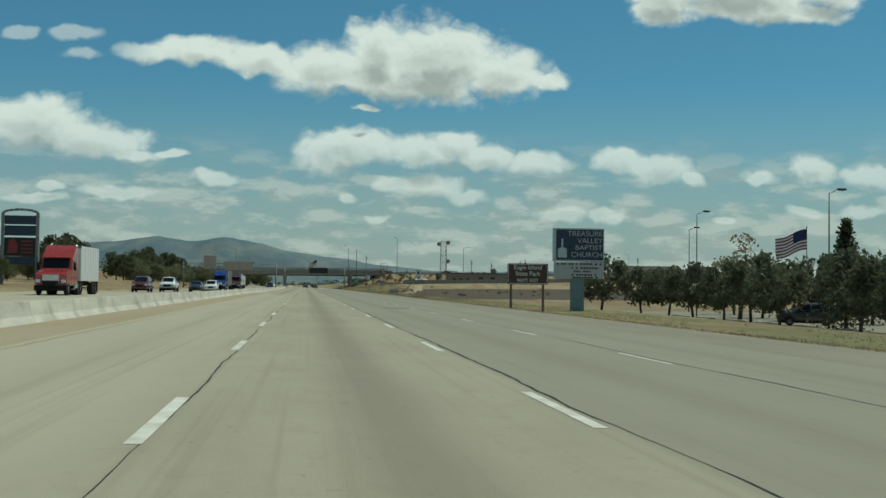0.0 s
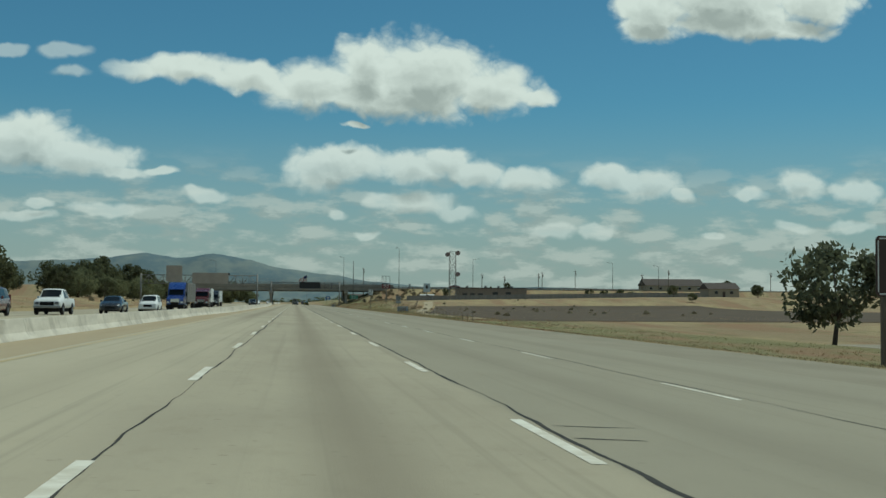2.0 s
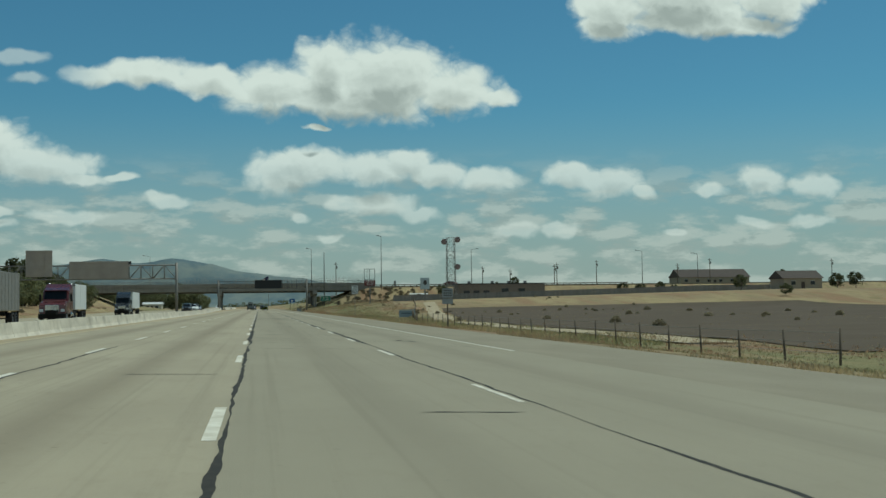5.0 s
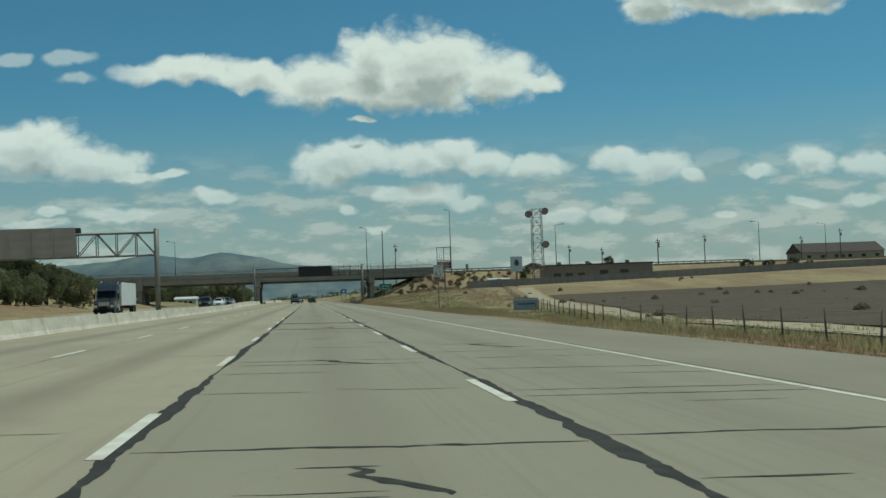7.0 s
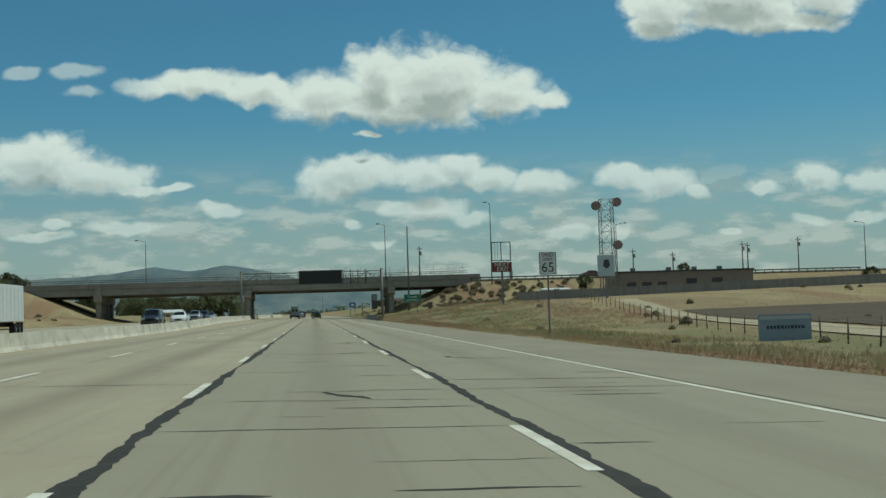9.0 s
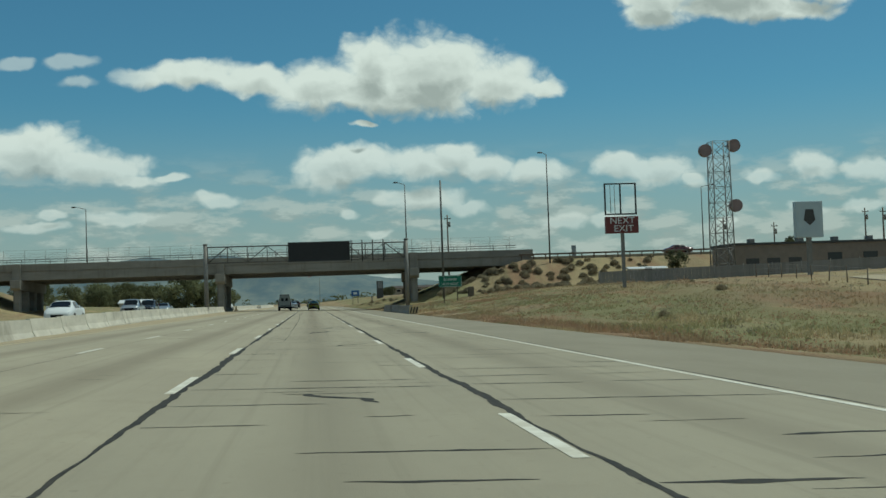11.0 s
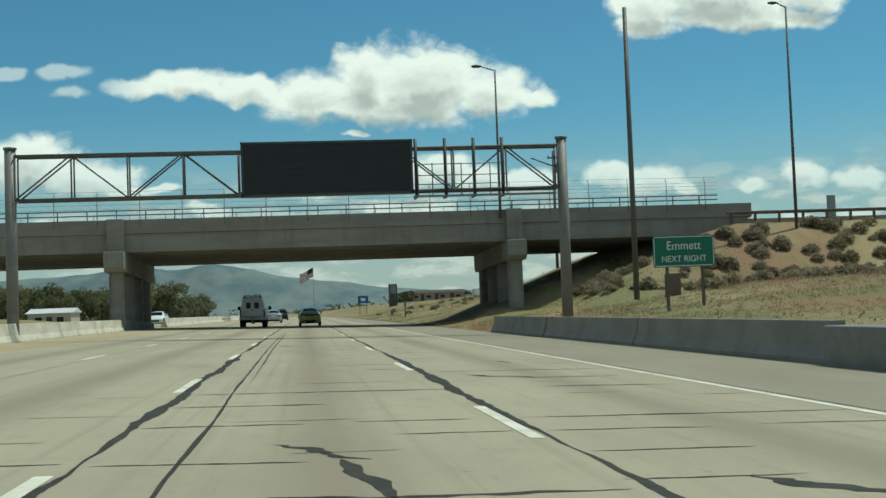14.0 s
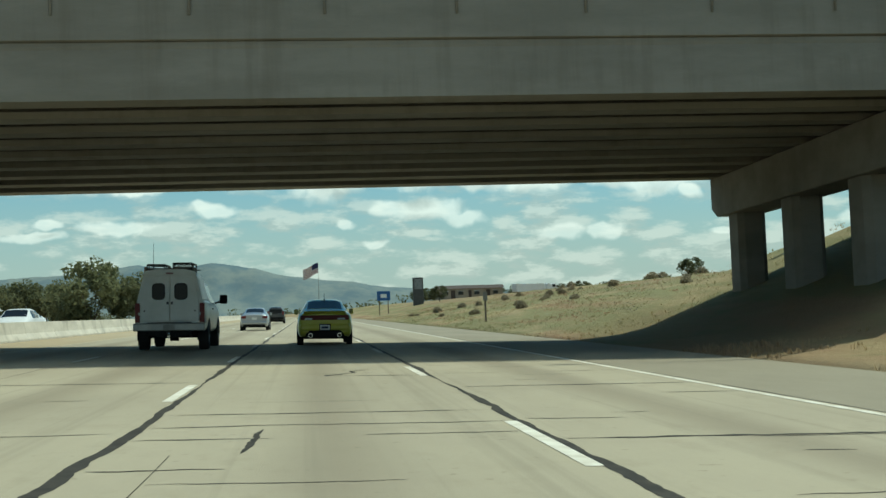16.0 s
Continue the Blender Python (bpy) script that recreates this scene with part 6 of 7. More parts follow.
def lorry(m, cab_mat, box_mat, label, trailer=8.5, height=4.0, sleeper=True):
    """A bonneted road tractor with its box trailer; the front is at +y of its own frame, y = 0 is the trailer's tail."""
    c = empty("lorry", m, label, "truck")
    t = trailer
    box_p = part("trailer_box", boxed(-1.28, 1.28, 0, t, 1.15, height, bevel=0.04), box_mat, c)
    for y in np.arange(0.6, t - 0.3, 1.2):
        for s in (-1, 1):
            part("rib", boxed(*sorted((s * 1.281, s * 1.30)), y, y + 0.06, 1.2, height - 0.05), box_mat, box_p)
    part("front_rail", boxed(-1.28, 1.28, t, t + 0.03, height - 0.2, height - 0.01), GALV, box_p)
    part("chassis", boxed(-0.5, 0.5, 0.2, t + 6.2, 0.75, 1.13), UNDER, c)
    cab = bmesh.new()
    y0 = t + 0.9
    prism(cab, [(y0, 0.75), (y0, height - 0.15), (y0 + 0.5, height + 0.02), (y0 + 1.3, height - 0.35), (y0 + 2.3, 2.95), (y0 + 2.75, 2.05), (y0 + 4.35, 1.80), (y0 + 4.62, 1.55), (y0 + 4.68, 0.75)], "x", -1.18, 1.18)
    bmesh.ops.bevel(cab, geom=cab.edges[:], offset=0.09, segments=2, affect="EDGES")
    body = part("cab", cab, cab_mat, c)
    ws = bmesh.new()
    v = [ws.verts.new(p) for p in ((-1.02, y0 + 2.735, 2.14), (1.02, y0 + 2.735, 2.14), (0.98, y0 + 2.36, 2.90), (-0.98, y0 + 2.36, 2.90))]
    ws.faces.new(v)
    bmesh.ops.translate(ws, verts=ws.verts[:], vec=(0, 0.02, 0.012))
    part("windscreen", ws, AUTO_GLASS, body)
    for s in (-1, 1):
        part("side_window", boxed(*sorted((s * 1.17, s * 1.19)), y0 + 1.45, y0 + 2.25, 2.1, 2.75, bevel=0.005), AUTO_GLASS, body)
        part("headlamp", boxed(*sorted((s * 0.78, s * 1.12)), y0 + 4.62, y0 + 4.72, 0.98, 1.22, bevel=0.02), LAMP_CLEAR, c)
        part("exhaust_stack", rods(((s * 1.0, y0 - 0.18, 0.9), (s * 1.0, y0 - 0.18, height + 0.1), 0.07, 0.07), sides=8), CHROME, c)
        part("fuel_tank", rods(((s * 0.98, y0 + 0.3, 0.72), (s * 0.98, y0 + 1.7, 0.72), 0.3, 0.3), sides=12), CHROME, c)
        mir = part("door_mirror", boxed(*sorted((s * 1.32, s * 1.5)), y0 + 2.5, y0 + 2.6, 1.95, 2.6, bevel=0.02), UNDER, c)
        wheel(c, s * 1.05, y0 + 3.75, 0.51, 0.3)
        for y in (t - 0.5, t + 0.65, 0.9, 2.1):
            wheel(c, s * 0.98, y, 0.51, 0.5)
        part("mud_flap", boxed(*sorted((s * 0.7, s * 1.25)), 0.2, 0.22, 0.15, 1.1), RUBBER, c)
    part("grille", boxed(-0.62, 0.62, y0 + 4.58, y0 + 4.71, 0.95, 1.62, bevel=0.02), CHROME, c)
    part("front_bumper", boxed(-1.22, 1.22, y0 + 4.55, y0 + 4.85, 0.35, 0.80, bevel=0.05), UNDER, c)
    part("rear_guard", boxed(-1.1, 1.1, 0.0, 0.06, 0.5, 0.6), GALV, c)
    part("visor", boxed(-1.05, 1.05, y0 + 2.25, y0 + 2.6, 2.93, 3.0, bevel=0.02), cab_mat, body)
    return c


def heading(x, y, oncoming, z=0.0):
    """The pose of a vehicle by its tail (own way) or by its front (oncoming way)."""
    if oncoming:
        return pose(x + bend(y), y, z + dip(y) + lean(x), 0, 0, 180)
    return pose(x + bend(y), y, z + lean(x), 0, 1.29, 0)


# own carriageway
canopy_truck(heading(-0.58, 554.4, False) @ Matrix.Diagonal((1.05, 1.05, 1.06, 1)))
yellow_sedan(heading(4.05, 558.3, False) @ Matrix.Diagonal((1.0, 1.0, 1.05, 1)))
other_sedan(heading(0.1, 597.0, False), P_SILVER, "silver four-door sedan in the passing lane")
suv(heading(0.1, 652.0, False), P_DARK, "dark sport utility vehicle far ahead")
suv(heading(3.5, 690.0, False), P_GREY, "grey sport utility vehicle far ahead")
# oncoming carriageway: y is the front of each vehicle, its body lies beyond
lorry(heading(-20.2, 96 + 14.08, True), P_RED, CLEAN_WHITE, "red bonneted lorry with a white box trailer", 8.5)
lorry(heading(-17.4, 241 + 20.1, True), P_BLUE, GALV, "blue bonneted lorry with a grey box trailer", 14.5)
lorry(heading(-16.6, 279 + 13.1, True), P_BROWN, CLEAN_WHITE, "dark red bonneted lorry with a white box trailer", 7.5, 3.6)
lorry(heading(-21.0, 377 + 18.1, True), P_DARK, CLEAN_WHITE, "black bonneted lorry with a white box trailer", 12.5)
suv(heading(-19.3, 140 + 4.8, True), P_BROWN, "dark maroon sport utility vehicle")
pickup(heading(-17.6, 152 + 5.5, True), CLEAN_WHITE, "white pickup truck with a tall cab")
other_sedan(heading(-15.4, 166 + 4.7, True), P_DARK, "dark sedan in the oncoming lanes")
suv(heading(-15.2, 190 + 4.8, True), CLEAN_WHITE, "white sport utility vehicle in the oncoming lanes")
suv(heading(-12.4, 415 + 4.8, True), P_DARK, "dark blue-black sport utility vehicle")
other_sedan(heading(-12.0, 436 + 4.7, True), CLEAN_WHITE, "white four-door sedan in the oncoming lanes")
pickup(heading(-15.3, 489 + 5.5, True), P_SILVER, "silver pickup truck in the oncoming lanes")
suv(heading(-15.1, 501 + 4.8, True), P_DARK, "black sport utility vehicle following a pickup")
other_sedan(heading(-14.9, 514 + 4.7, True), P_SILVER, "silver sedan following a black vehicle")
other_sedan(heading(-11.4, 581 + 4.7, True), CLEAN_WHITE, "white sedan beyond the bridge")


# ---------- vegetation ----------
def leaf_quad(vs, fs, c, size, rng):
    n = Vector((rng.gauss(0, 1), rng.gauss(0, 1), rng.gauss(0, 1) + 0.6)).normalized()
    t = n.orthogonal().normalized()
    t = Matrix.Rotation(rng.random() * 6.28, 3, n) @ t
    b = n.cross(t)
    i = len(vs)
    s, w = size * (0.6 + 0.8 * rng.random()), size * (0.35 + 0.4 * rng.random())
    vs += [tuple(c - t * s), tuple(c + b * w), tuple(c + t * s), tuple(c - b * w)]
    fs.append((i, i + 1, i + 2, i + 3))


def raw_part(name, vs, fs, mat, parent):
    me = bpy.data.meshes.new(name)
    me.from_pydata(vs, [], fs)
    me.materials.append(mat)
    ob = new(name, me)
    ob.parent = parent
    return ob


def broad_tree(label, h, w, seed, mat=None, leaves=2600, trunk_h=0.28, group="trees beside the freeway"):
    """A forked trunk with a crown of many leaf clumps of uneven size, with gaps between them."""
    rng = random.Random(seed)
    t = empty("tree", pose(0, 0, 0), label, "tree", group)
    tr = bmesh.new()
    rod(tr, (0, 0, -0.4), (0.05 * w, 0, h * trunk_h), 0.030 * h, 0.020 * h, sides=9)
    for k in range(7):
        q = k * 2.4 + rng.random()
        e = Vector((math.cos(q) * w * (0.18 + 0.16 * rng.random()), math.sin(q) * w * (0.18 + 0.16 * rng.random()), h * (0.5 + 0.35 * rng.random())))
        rod(tr, (0.05 * w, 0, h * trunk_h * (0.8 + 0.2 * rng.random())), e, 0.012 * h, 0.003 * h, sides=6)
    part("trunk", tr, BARK, t)
    vs, fs, clumps = [], [], []
    for k in range(34):
        q, el = rng.random() * 6.283, rng.random()
        z = h * (trunk_h + 0.02 + (0.94 - trunk_h) * el)
        prof = math.sin(math.pi * (0.12 + 0.80 * el)) ** 0.75
        rad = w * 0.5 * prof * (0.35 + 0.65 * math.sqrt(rng.random()))
        clumps.append((Vector((math.cos(q) * rad, math.sin(q) * rad, z)), w * (0.10 + 0.11 * rng.random())))
    for i in range(leaves):
        c, r = clumps[i % len(clumps)]
        d = Vector((rng.gauss(0, 1), rng.gauss(0, 1), rng.gauss(0, 0.8))).normalized() * r * (0.35 + 0.65 * rng.random() ** 0.4)
        leaf_quad(vs, fs, c + d, 0.032 * w + 0.05, rng)
    raw_part("crown", vs, fs, mat or LEAF, t)
    return t


def conifer(label, h, w, seed, group="pines round the car park"):
    rng = random.Random(seed)
    t = empty("pine_tree", pose(0, 0, 0), label, "tree", group)
    tr = bmesh.new()
    rod(tr, (0, 0, -0.4), (0, 0, h * 0.97), 0.022 * h, 0.004 * h, sides=8)
    part("trunk", tr, BARK, t)
    vs, fs = [], []
    lev = 17
    for k in range(lev):
        v = k / (lev - 1)
        z = h * (0.13 + 0.85 * v)
        r = w * 0.5 * (1 - v) ** 0.8 * (0.8 + 0.4 * rng.random()) + 0.1
        for j in range(9):
            if rng.random() < 0.13:
                continue
            q = j * 0.698 + k * 0.9 + rng.random() * 0.4
            L = r * (0.75 + 0.4 * rng.random())
            for i in range(18):
                s = rng.random() ** 0.6
                p = Vector((math.cos(q) * L * s, math.sin(q) * L * s, z - 0.18 * L * s + 0.10 * rng.gauss(0, 1) * w / 4))
                p += Vector((rng.gauss(0, 1), rng.gauss(0, 1), rng.gauss(0, 1))) * 0.05 * w * (1.1 - v * 0.6)
                leaf_quad(vs, fs, p, 0.035 * w + 0.03, rng)
    raw_part("crown", vs, fs, PINE, t)
    return t


def put_trees():
    rng = random.Random(11)
    # dark pines and rounded evergreens beside the car park
    round_a = broad_tree("dark rounded evergreen tree beside the car park", 5.3, 5.0, 21, PINE, 2100, 0.30, "pines round the car park")
    round_a.matrix_world = pose(33.6, 139.0, ground_z(33.6, 139.0))
    round_a.scale = (1.2, 1.2, 1.3)
    pine_a = conifer("tall dark pine beside the car park", 8.0, 4.8, 31)
    pine_a.matrix_world = pose(38.0, 83.5, ground_z(38, 83.5))
    for x, y, s, proto in ((36.0, 130, 1.06, round_a), (37.6, 125.5, 1.1, round_a), (36.0, 112, 1.1, round_a), (36.5, 105, 1.0, round_a), (36.2, 97.5, 1.15, round_a), (36.0, 91, 1.05, round_a), (35.5, 76, 1.1, round_a), (34.0, 69, 1.0, round_a),
                           (45, 118, 1.2, round_a), (46, 108, 1.25, round_a), (47, 98, 1.2, round_a), (48, 134, 1.2, round_a), (50, 90, 0.9, pine_a), (44, 80, 0.8, pine_a), (54, 124, 0.8, pine_a), (40, 72, 0.9, pine_a), (31, 62, 1.0, round_a)):
        c = copy_thing(proto, pose(x, y, ground_z(x, y), 0, 0, rng.random() * 360))
        c.scale = (s * 0.88, s * 0.88, s * (0.84 + 0.16 * rng.random()))
    thin = broad_tree("sparse pale tree with bare twigs beside the car park", 8.2, 5.0, 33, SAGE, 700, 0.3, "pines round the car park")
    thin.matrix_world = pose(40.5, 112, ground_z(40.5, 112))
    # broad-leaved trees along the far side of the oncoming carriageway
    a = broad_tree("dark green broad-leaved tree beside the freeway", 8.2, 8.0, 41)
    b = broad_tree("dull green spreading tree beside the freeway", 7.2, 9.0, 42)
    hazy = broad_tree("grey-green broad-leaved tree in a belt beside the freeway", 8.0, 9.0, 46, LEAF_PALE, 2400, 0.14)
    hazy.matrix_world = pose(-56, 194, ground_z(-56, 194) - 0.1)
    hazy.scale = (0.7, 0.7, 0.62)
    a.matrix_world = pose(-47, 236, ground_z(-47, 236))
    b.matrix_world = pose(-50, 249, ground_z(-50, 249))
    y, k = 262.0, 0
    while y < 500:
        p = (a, b)[k % 2]
        x = -46 - 9 * rng.random()
        c = copy_thing(p, pose(x, y, ground_z(x, y) - 0.1, 0, 0, rng.random() * 360))
        s = (0.75 + 0.35 * rng.random()) * (0.95 if y < 350 else 1.12)
        c.scale = (s, s, s * (0.9 + 0.2 * rng.random()))
        y += 7.0 + 6.0 * rng.random()
        k += 1
    for x, y, s in ((-44, 150, 0.55), (-50, 160, 0.62), (-54, 172, 0.68), (-47, 186, 0.6), (-52, 200, 0.68), (-46, 214, 0.62), (-60, 120, 0.55), (-58, 134, 0.6), (-66, 142, 0.65), (-57, 205, 0.7), (-60, 216, 0.7), (-55, 226, 0.65), (-52, 178, 0.6), (-62, 186, 0.7), (-58, 158, 0.6), (-62, 222, 1.1),
                    (-52, 240, 0.75), (-60, 252, 0.8), (-68, 232, 0.85), (-70, 208, 0.85), (-72, 176, 0.8), (-76, 192, 0.9), (-74, 152, 0.75), (-80, 166, 0.85), (-64, 170, 0.7), (-67, 262, 0.9), (-58, 272, 0.8), (-48, 222, 0.55)):
        c = copy_thing(hazy if x < -50 else a, pose(x, y, ground_z(x, y) - 0.1, 0, 0, rng.random() * 360))
        c.scale = (s, s, s)
    for k in range(15):
        x, y, q = -38 - 7 * rng.random(), 292 + 12.5 * k + 5 * rng.random(), 0.6 + 0.2 * rng.random()
        c = copy_thing(hazy if k % 3 else a, pose(x, y, ground_z(x, y) - 0.1, 0, 0, rng.random() * 360))
        c.scale = (q, q, q * (0.85 + 0.2 * rng.random()))
    # beyond the bridge
    big = broad_tree("large round green tree beyond the bridge", 11.5, 13.0, 43, LEAF_PALE, 4200, 0.12)
    big.matrix_world = pose(-36.0, 748, -0.2)
    poplar = broad_tree("slender dark poplar beyond the bridge", 11.0, 3.4, 44, None, 1800, 0.10)
    poplar.matrix_world = pose(-74, 690, 0)
    for x, y, s, p in ((-27, 752, 0.8, big), (-49, 752, 0.72, big), (-56, 760, 0.7, big), (-63, 756, 0.68, big), (-50, 720, 0.7, big), (-60, 735, 0.75, big), (-46, 775, 0.75, big), (-70, 705, 0.6, big), (-52, 690, 0.55, big), (-64, 668, 0.6, b), (-84, 700, 1.0, poplar), (-58, 640, 0.9, b), (-52, 612, 0.8, b),
                       (-30, 860, 0.7, big), (-46, 900, 0.8, big), (-80, 860, 0.9, big), (-100, 900, 1.0, big), (-120, 840, 1.0, big), (-60, 590, 0.9, a), (-72, 600, 1.0, a), (-64, 575, 1.05, a), (-84, 590, 1.0, b), (-92, 612, 1.1, a), (-76, 566, 0.9, a)):
        c = copy_thing(p, pose(x, y, max(-0.3, ground_z(x, y)) - 0.1, 0, 0, rng.random() * 360))
        c.scale = (s, s, s)
    for k in range(20):
        x, y, q = 34 + 3.2 * k, 832 + 26 * rng.random(), 0.40 + 0.12 * rng.random()
        c = copy_thing(a if k % 2 else b, pose(x, y, ground_z(x, y) - 0.5, 0, 0, rng.random() * 360))
        c.scale = (q * 1.15, q * 1.15, q)
    # scattered small trees in the fields
    for x, y, s in ((111, 520, 0.42), (117, 521, 0.38), (123, 520, 0.42), (127.5, 521, 0.3), (76, 540, 0.3), (86, 560, 0.4), (128, 470, 0.5), (150, 450, 0.5), (118, 420, 0.35), (170, 500, 0.6), (58, 536, 0.42), (200, 480, 0.6), (230, 520, 0.7), (180, 560, 0.6), (62, 640, 0.42), (48, 655, 0.35), (30, 760, 0.4)):
        c = copy_thing(a, pose(x, y, ground_z(x, y) - 0.1, 0, 0, rng.random() * 360))
        c.scale = (s, s, s)


put_trees()


def far_woods():
    """Belts of dark trees far off on the plain, too many to count."""
    rng = random.Random(77)
    vs, fs = [], []
    for k in range(900):
        y = 900 + 2400 * rng.random()
        side = rng.random()
        x = bend(min(y, 1500)) + (-60 - 900 * rng.random() if side < 0.5 else 40 + 900 * rng.random())
        h = 3.0 + 5.0 * rng.random()
        base = ground_z(x, y)
        for i in range(26):
            p = Vector((x + rng.gauss(0, 2.6), y + rng.gauss(0, 2.0), base + h * (0.1 + 0.85 * rng.random())))
            leaf_quad(vs, fs, p, 1.2, rng)
    ob = raw_part("woods", vs, fs, LEAF, None)
    tagged(ob, "dark belts of distant trees on the plain", "trees", kind="stuff")


far_woods()


def shrubs():
    rng = random.Random(12)
    vs, fs = [], []
    for i in range(420):
        d = Vector((rng.gauss(0, 1), rng.gauss(0, 1), abs(rng.gauss(0, 1)))).normalized() * (0.55 + 0.45 * rng.random())
        leaf_quad(vs, fs, Vector((d.x * 0.55, d.y * 0.55, d.z * 0.60 + 0.05)), 0.085, rng)
    proto = empty("sagebrush", pose(0, 0, 0), "rounded olive-brown sagebrush on the dry slope", "shrub", "sagebrush on the slopes")
    raw_part("foliage", vs, fs, SAGE, proto)
    st = bmesh.new()
    for k in range(5):
        q = k * 1.3
        rod(st, (0, 0, -0.15), (0.35 * math.cos(q), 0.35 * math.sin(q), 0.4), 0.02, 0.008, sides=5)
    part("stem", st, BARK, proto)
    spots = []
    while len(spots) < 190:
        x, y = 21 + 36 * rng.random() ** 1.3, 526 + 16 * rng.random()
        if ground_z(x, y) > 1.5 and y < 543:
            spots.append((x, y, 0.55 + 0.9 * rng.random()))
    for k in range(60):
        spots.append((20 + 60 * rng.random(), 250 + 200 * rng.random(), 0.4 + 0.7 * rng.random()))
    for k in range(36):
        spots.append((16 + 30 * rng.random(), 585 + 90 * rng.random(), 0.5 + 0.7 * rng.random()))
    for k in range(30):
        spots.append((-36 - 10 * rng.random(), 300 + 230 * rng.random(), 0.5 + 0.8 * rng.random()))
    for i, (x, y, s) in enumerate(spots):
        m = pose(x, y, ground_z(x, y) - 0.03, 0, 0, rng.random() * 360)
        c = proto if i == 0 else copy_thing(proto, m)
        if i == 0:
            proto.matrix_world = m
        c.scale = (s, s, s * (0.7 + 0.4 * rng.random()))


shrubs()


def grass():
    """Dry tufts on the verges, thickest beside the road."""
    rng = np.random.RandomState(4)
    vs, fs = [], []

    def sow(n, x0, x1, y0, y1, hmin, hmax, power=1.6):
        for k in range(n):
            x = x0 + (x1 - x0) * rng.rand() ** power
            y = y0 + (y1 - y0) * rng.rand()
            if noise.noise((x * 0.25, y * 0.12, 5.0)) < -0.18:
                continue
            z = ground_z(x, y) - 0.02
            h = hmin + (hmax - hmin) * rng.rand() * (0.6 + 0.8 * abs(noise.noise((x * 0.2, y * 0.1, 8.0))))
            for b in range(4):
                q = rng.rand() * 6.283
                r, w = 0.05 + 0.12 * rng.rand(), 0.012 + 0.016 * rng.rand()
                bx, by = x + math.cos(q) * r * 0.5, y + math.sin(q) * r * 0.5
                lx, ly = math.cos(q) * h * 0.45, math.sin(q) * h * 0.45
                i = len(vs)
                vs.extend(((bx - math.sin(q) * w, by + math.cos(q) * w, z), (bx + math.sin(q) * w, by - math.cos(q) * w, z), (bx + lx, by + ly, z + h)))
                fs.append((i, i + 1, i + 2))

    sow(22000, 13.0, 24, 180, 460, 0.04, 0.15)
    sow(9000, 13.0, 26, -10, 180, 0.04, 0.14)
    sow(9000, 14.5, 23, 215, 420, 0.16, 0.42, 1.0)
    sow(26000, 13.0, 34, 385, 548, 0.05, 0.20, 1.2)
    sow(11000, 13.0, 40, 560, 720, 0.05, 0.20, 1.2)
    sow(5000, -31.5, -44, 200, 540, 0.06, 0.2, 1.2)
    sow(6000, 24, 70, 200, 460, 0.06, 0.2, 1.0)
    tagged(raw_part("grass", vs, fs, STRAW, None), "dry straw-coloured grass tufts on the verges", "grass", kind="stuff")


grass()


def weeds():
    """Low brown and olive weeds that make the slopes uneven."""
    rng = random.Random(9)
    for tone, mat, n in (("rust-brown", WEED_BROWN, 2800), ("olive", SAGE, 1700)):
        vs, fs = [], []
        for k in range(n):
            a = rng.random()
            if a < 0.62:
                x, y = 13.6 + 22 * rng.random(), 385 + 150 * rng.random()
            elif a < 0.82:
                x, y = 13.8 + 12 * rng.random(), 160 + 230 * rng.random()
            else:
                x, y = 14.5 + 26 * rng.random(), 568 + 120 * rng.random()
            if noise.noise((x * 0.15, y * 0.06, 2.0 if mat is SAGE else 7.0)) < -0.05:
                continue
            s = 0.12 + 0.22 * rng.random() ** 2
            z = ground_z(x, y)
            for i in range(18):
                p = Vector((x + rng.gauss(0, 1) * s * 0.8, y + rng.gauss(0, 1) * s * 0.8, z + abs(rng.gauss(0, 1)) * s * 0.55))
                leaf_quad(vs, fs, p, 0.03 + 0.03 * rng.random(), rng)
        tagged(raw_part("weeds", vs, fs, mat, None), "low " + tone + " weeds scattered over the dry verge", "weeds", kind="stuff")


WEED_BROWN = material("dry_weeds", (0.46, 0.30, 0.18), 0.9, dark=(0.32, 0.205, 0.125), scale=0.4, amount=0.9, fine=3, spec=0.15)
let_light_through(WEED_BROWN)
weeds()


# ---------- fences ----------
def wire_fence():
    f = empty("wire_fence", pose(0, 0, 0), "wire fence on weathered wooden posts along the field", "fence")
    wires = bmesh.new()
    last = None
    y, k = 196.0, 0
    rng = random.Random(6)
    while y < 452:
        x = 18.8 + 0.126 * max(0.0, y - 294.0) + 0.3 * math.sin(y * 0.05)
        z = ground_z(x, y)
        h = 0.95 + 0.15 * rng.random()
        part("post", rods(((x, y, z - 0.3), (x + 0.05 * rng.gauss(0, 1), y, z + h), 0.04, 0.035), sides=6), WOOD, f)
        if last:
            for hh in (0.35, 0.65, 0.95):
                rod(wires, (last[0], last[1], last[2] + hh), (x, y, z + hh), 0.008, sides=3, cap=False)
        last = (x, y, z)
        y += 3.6
    part("wire", wires, GALV, f)


wire_fence()


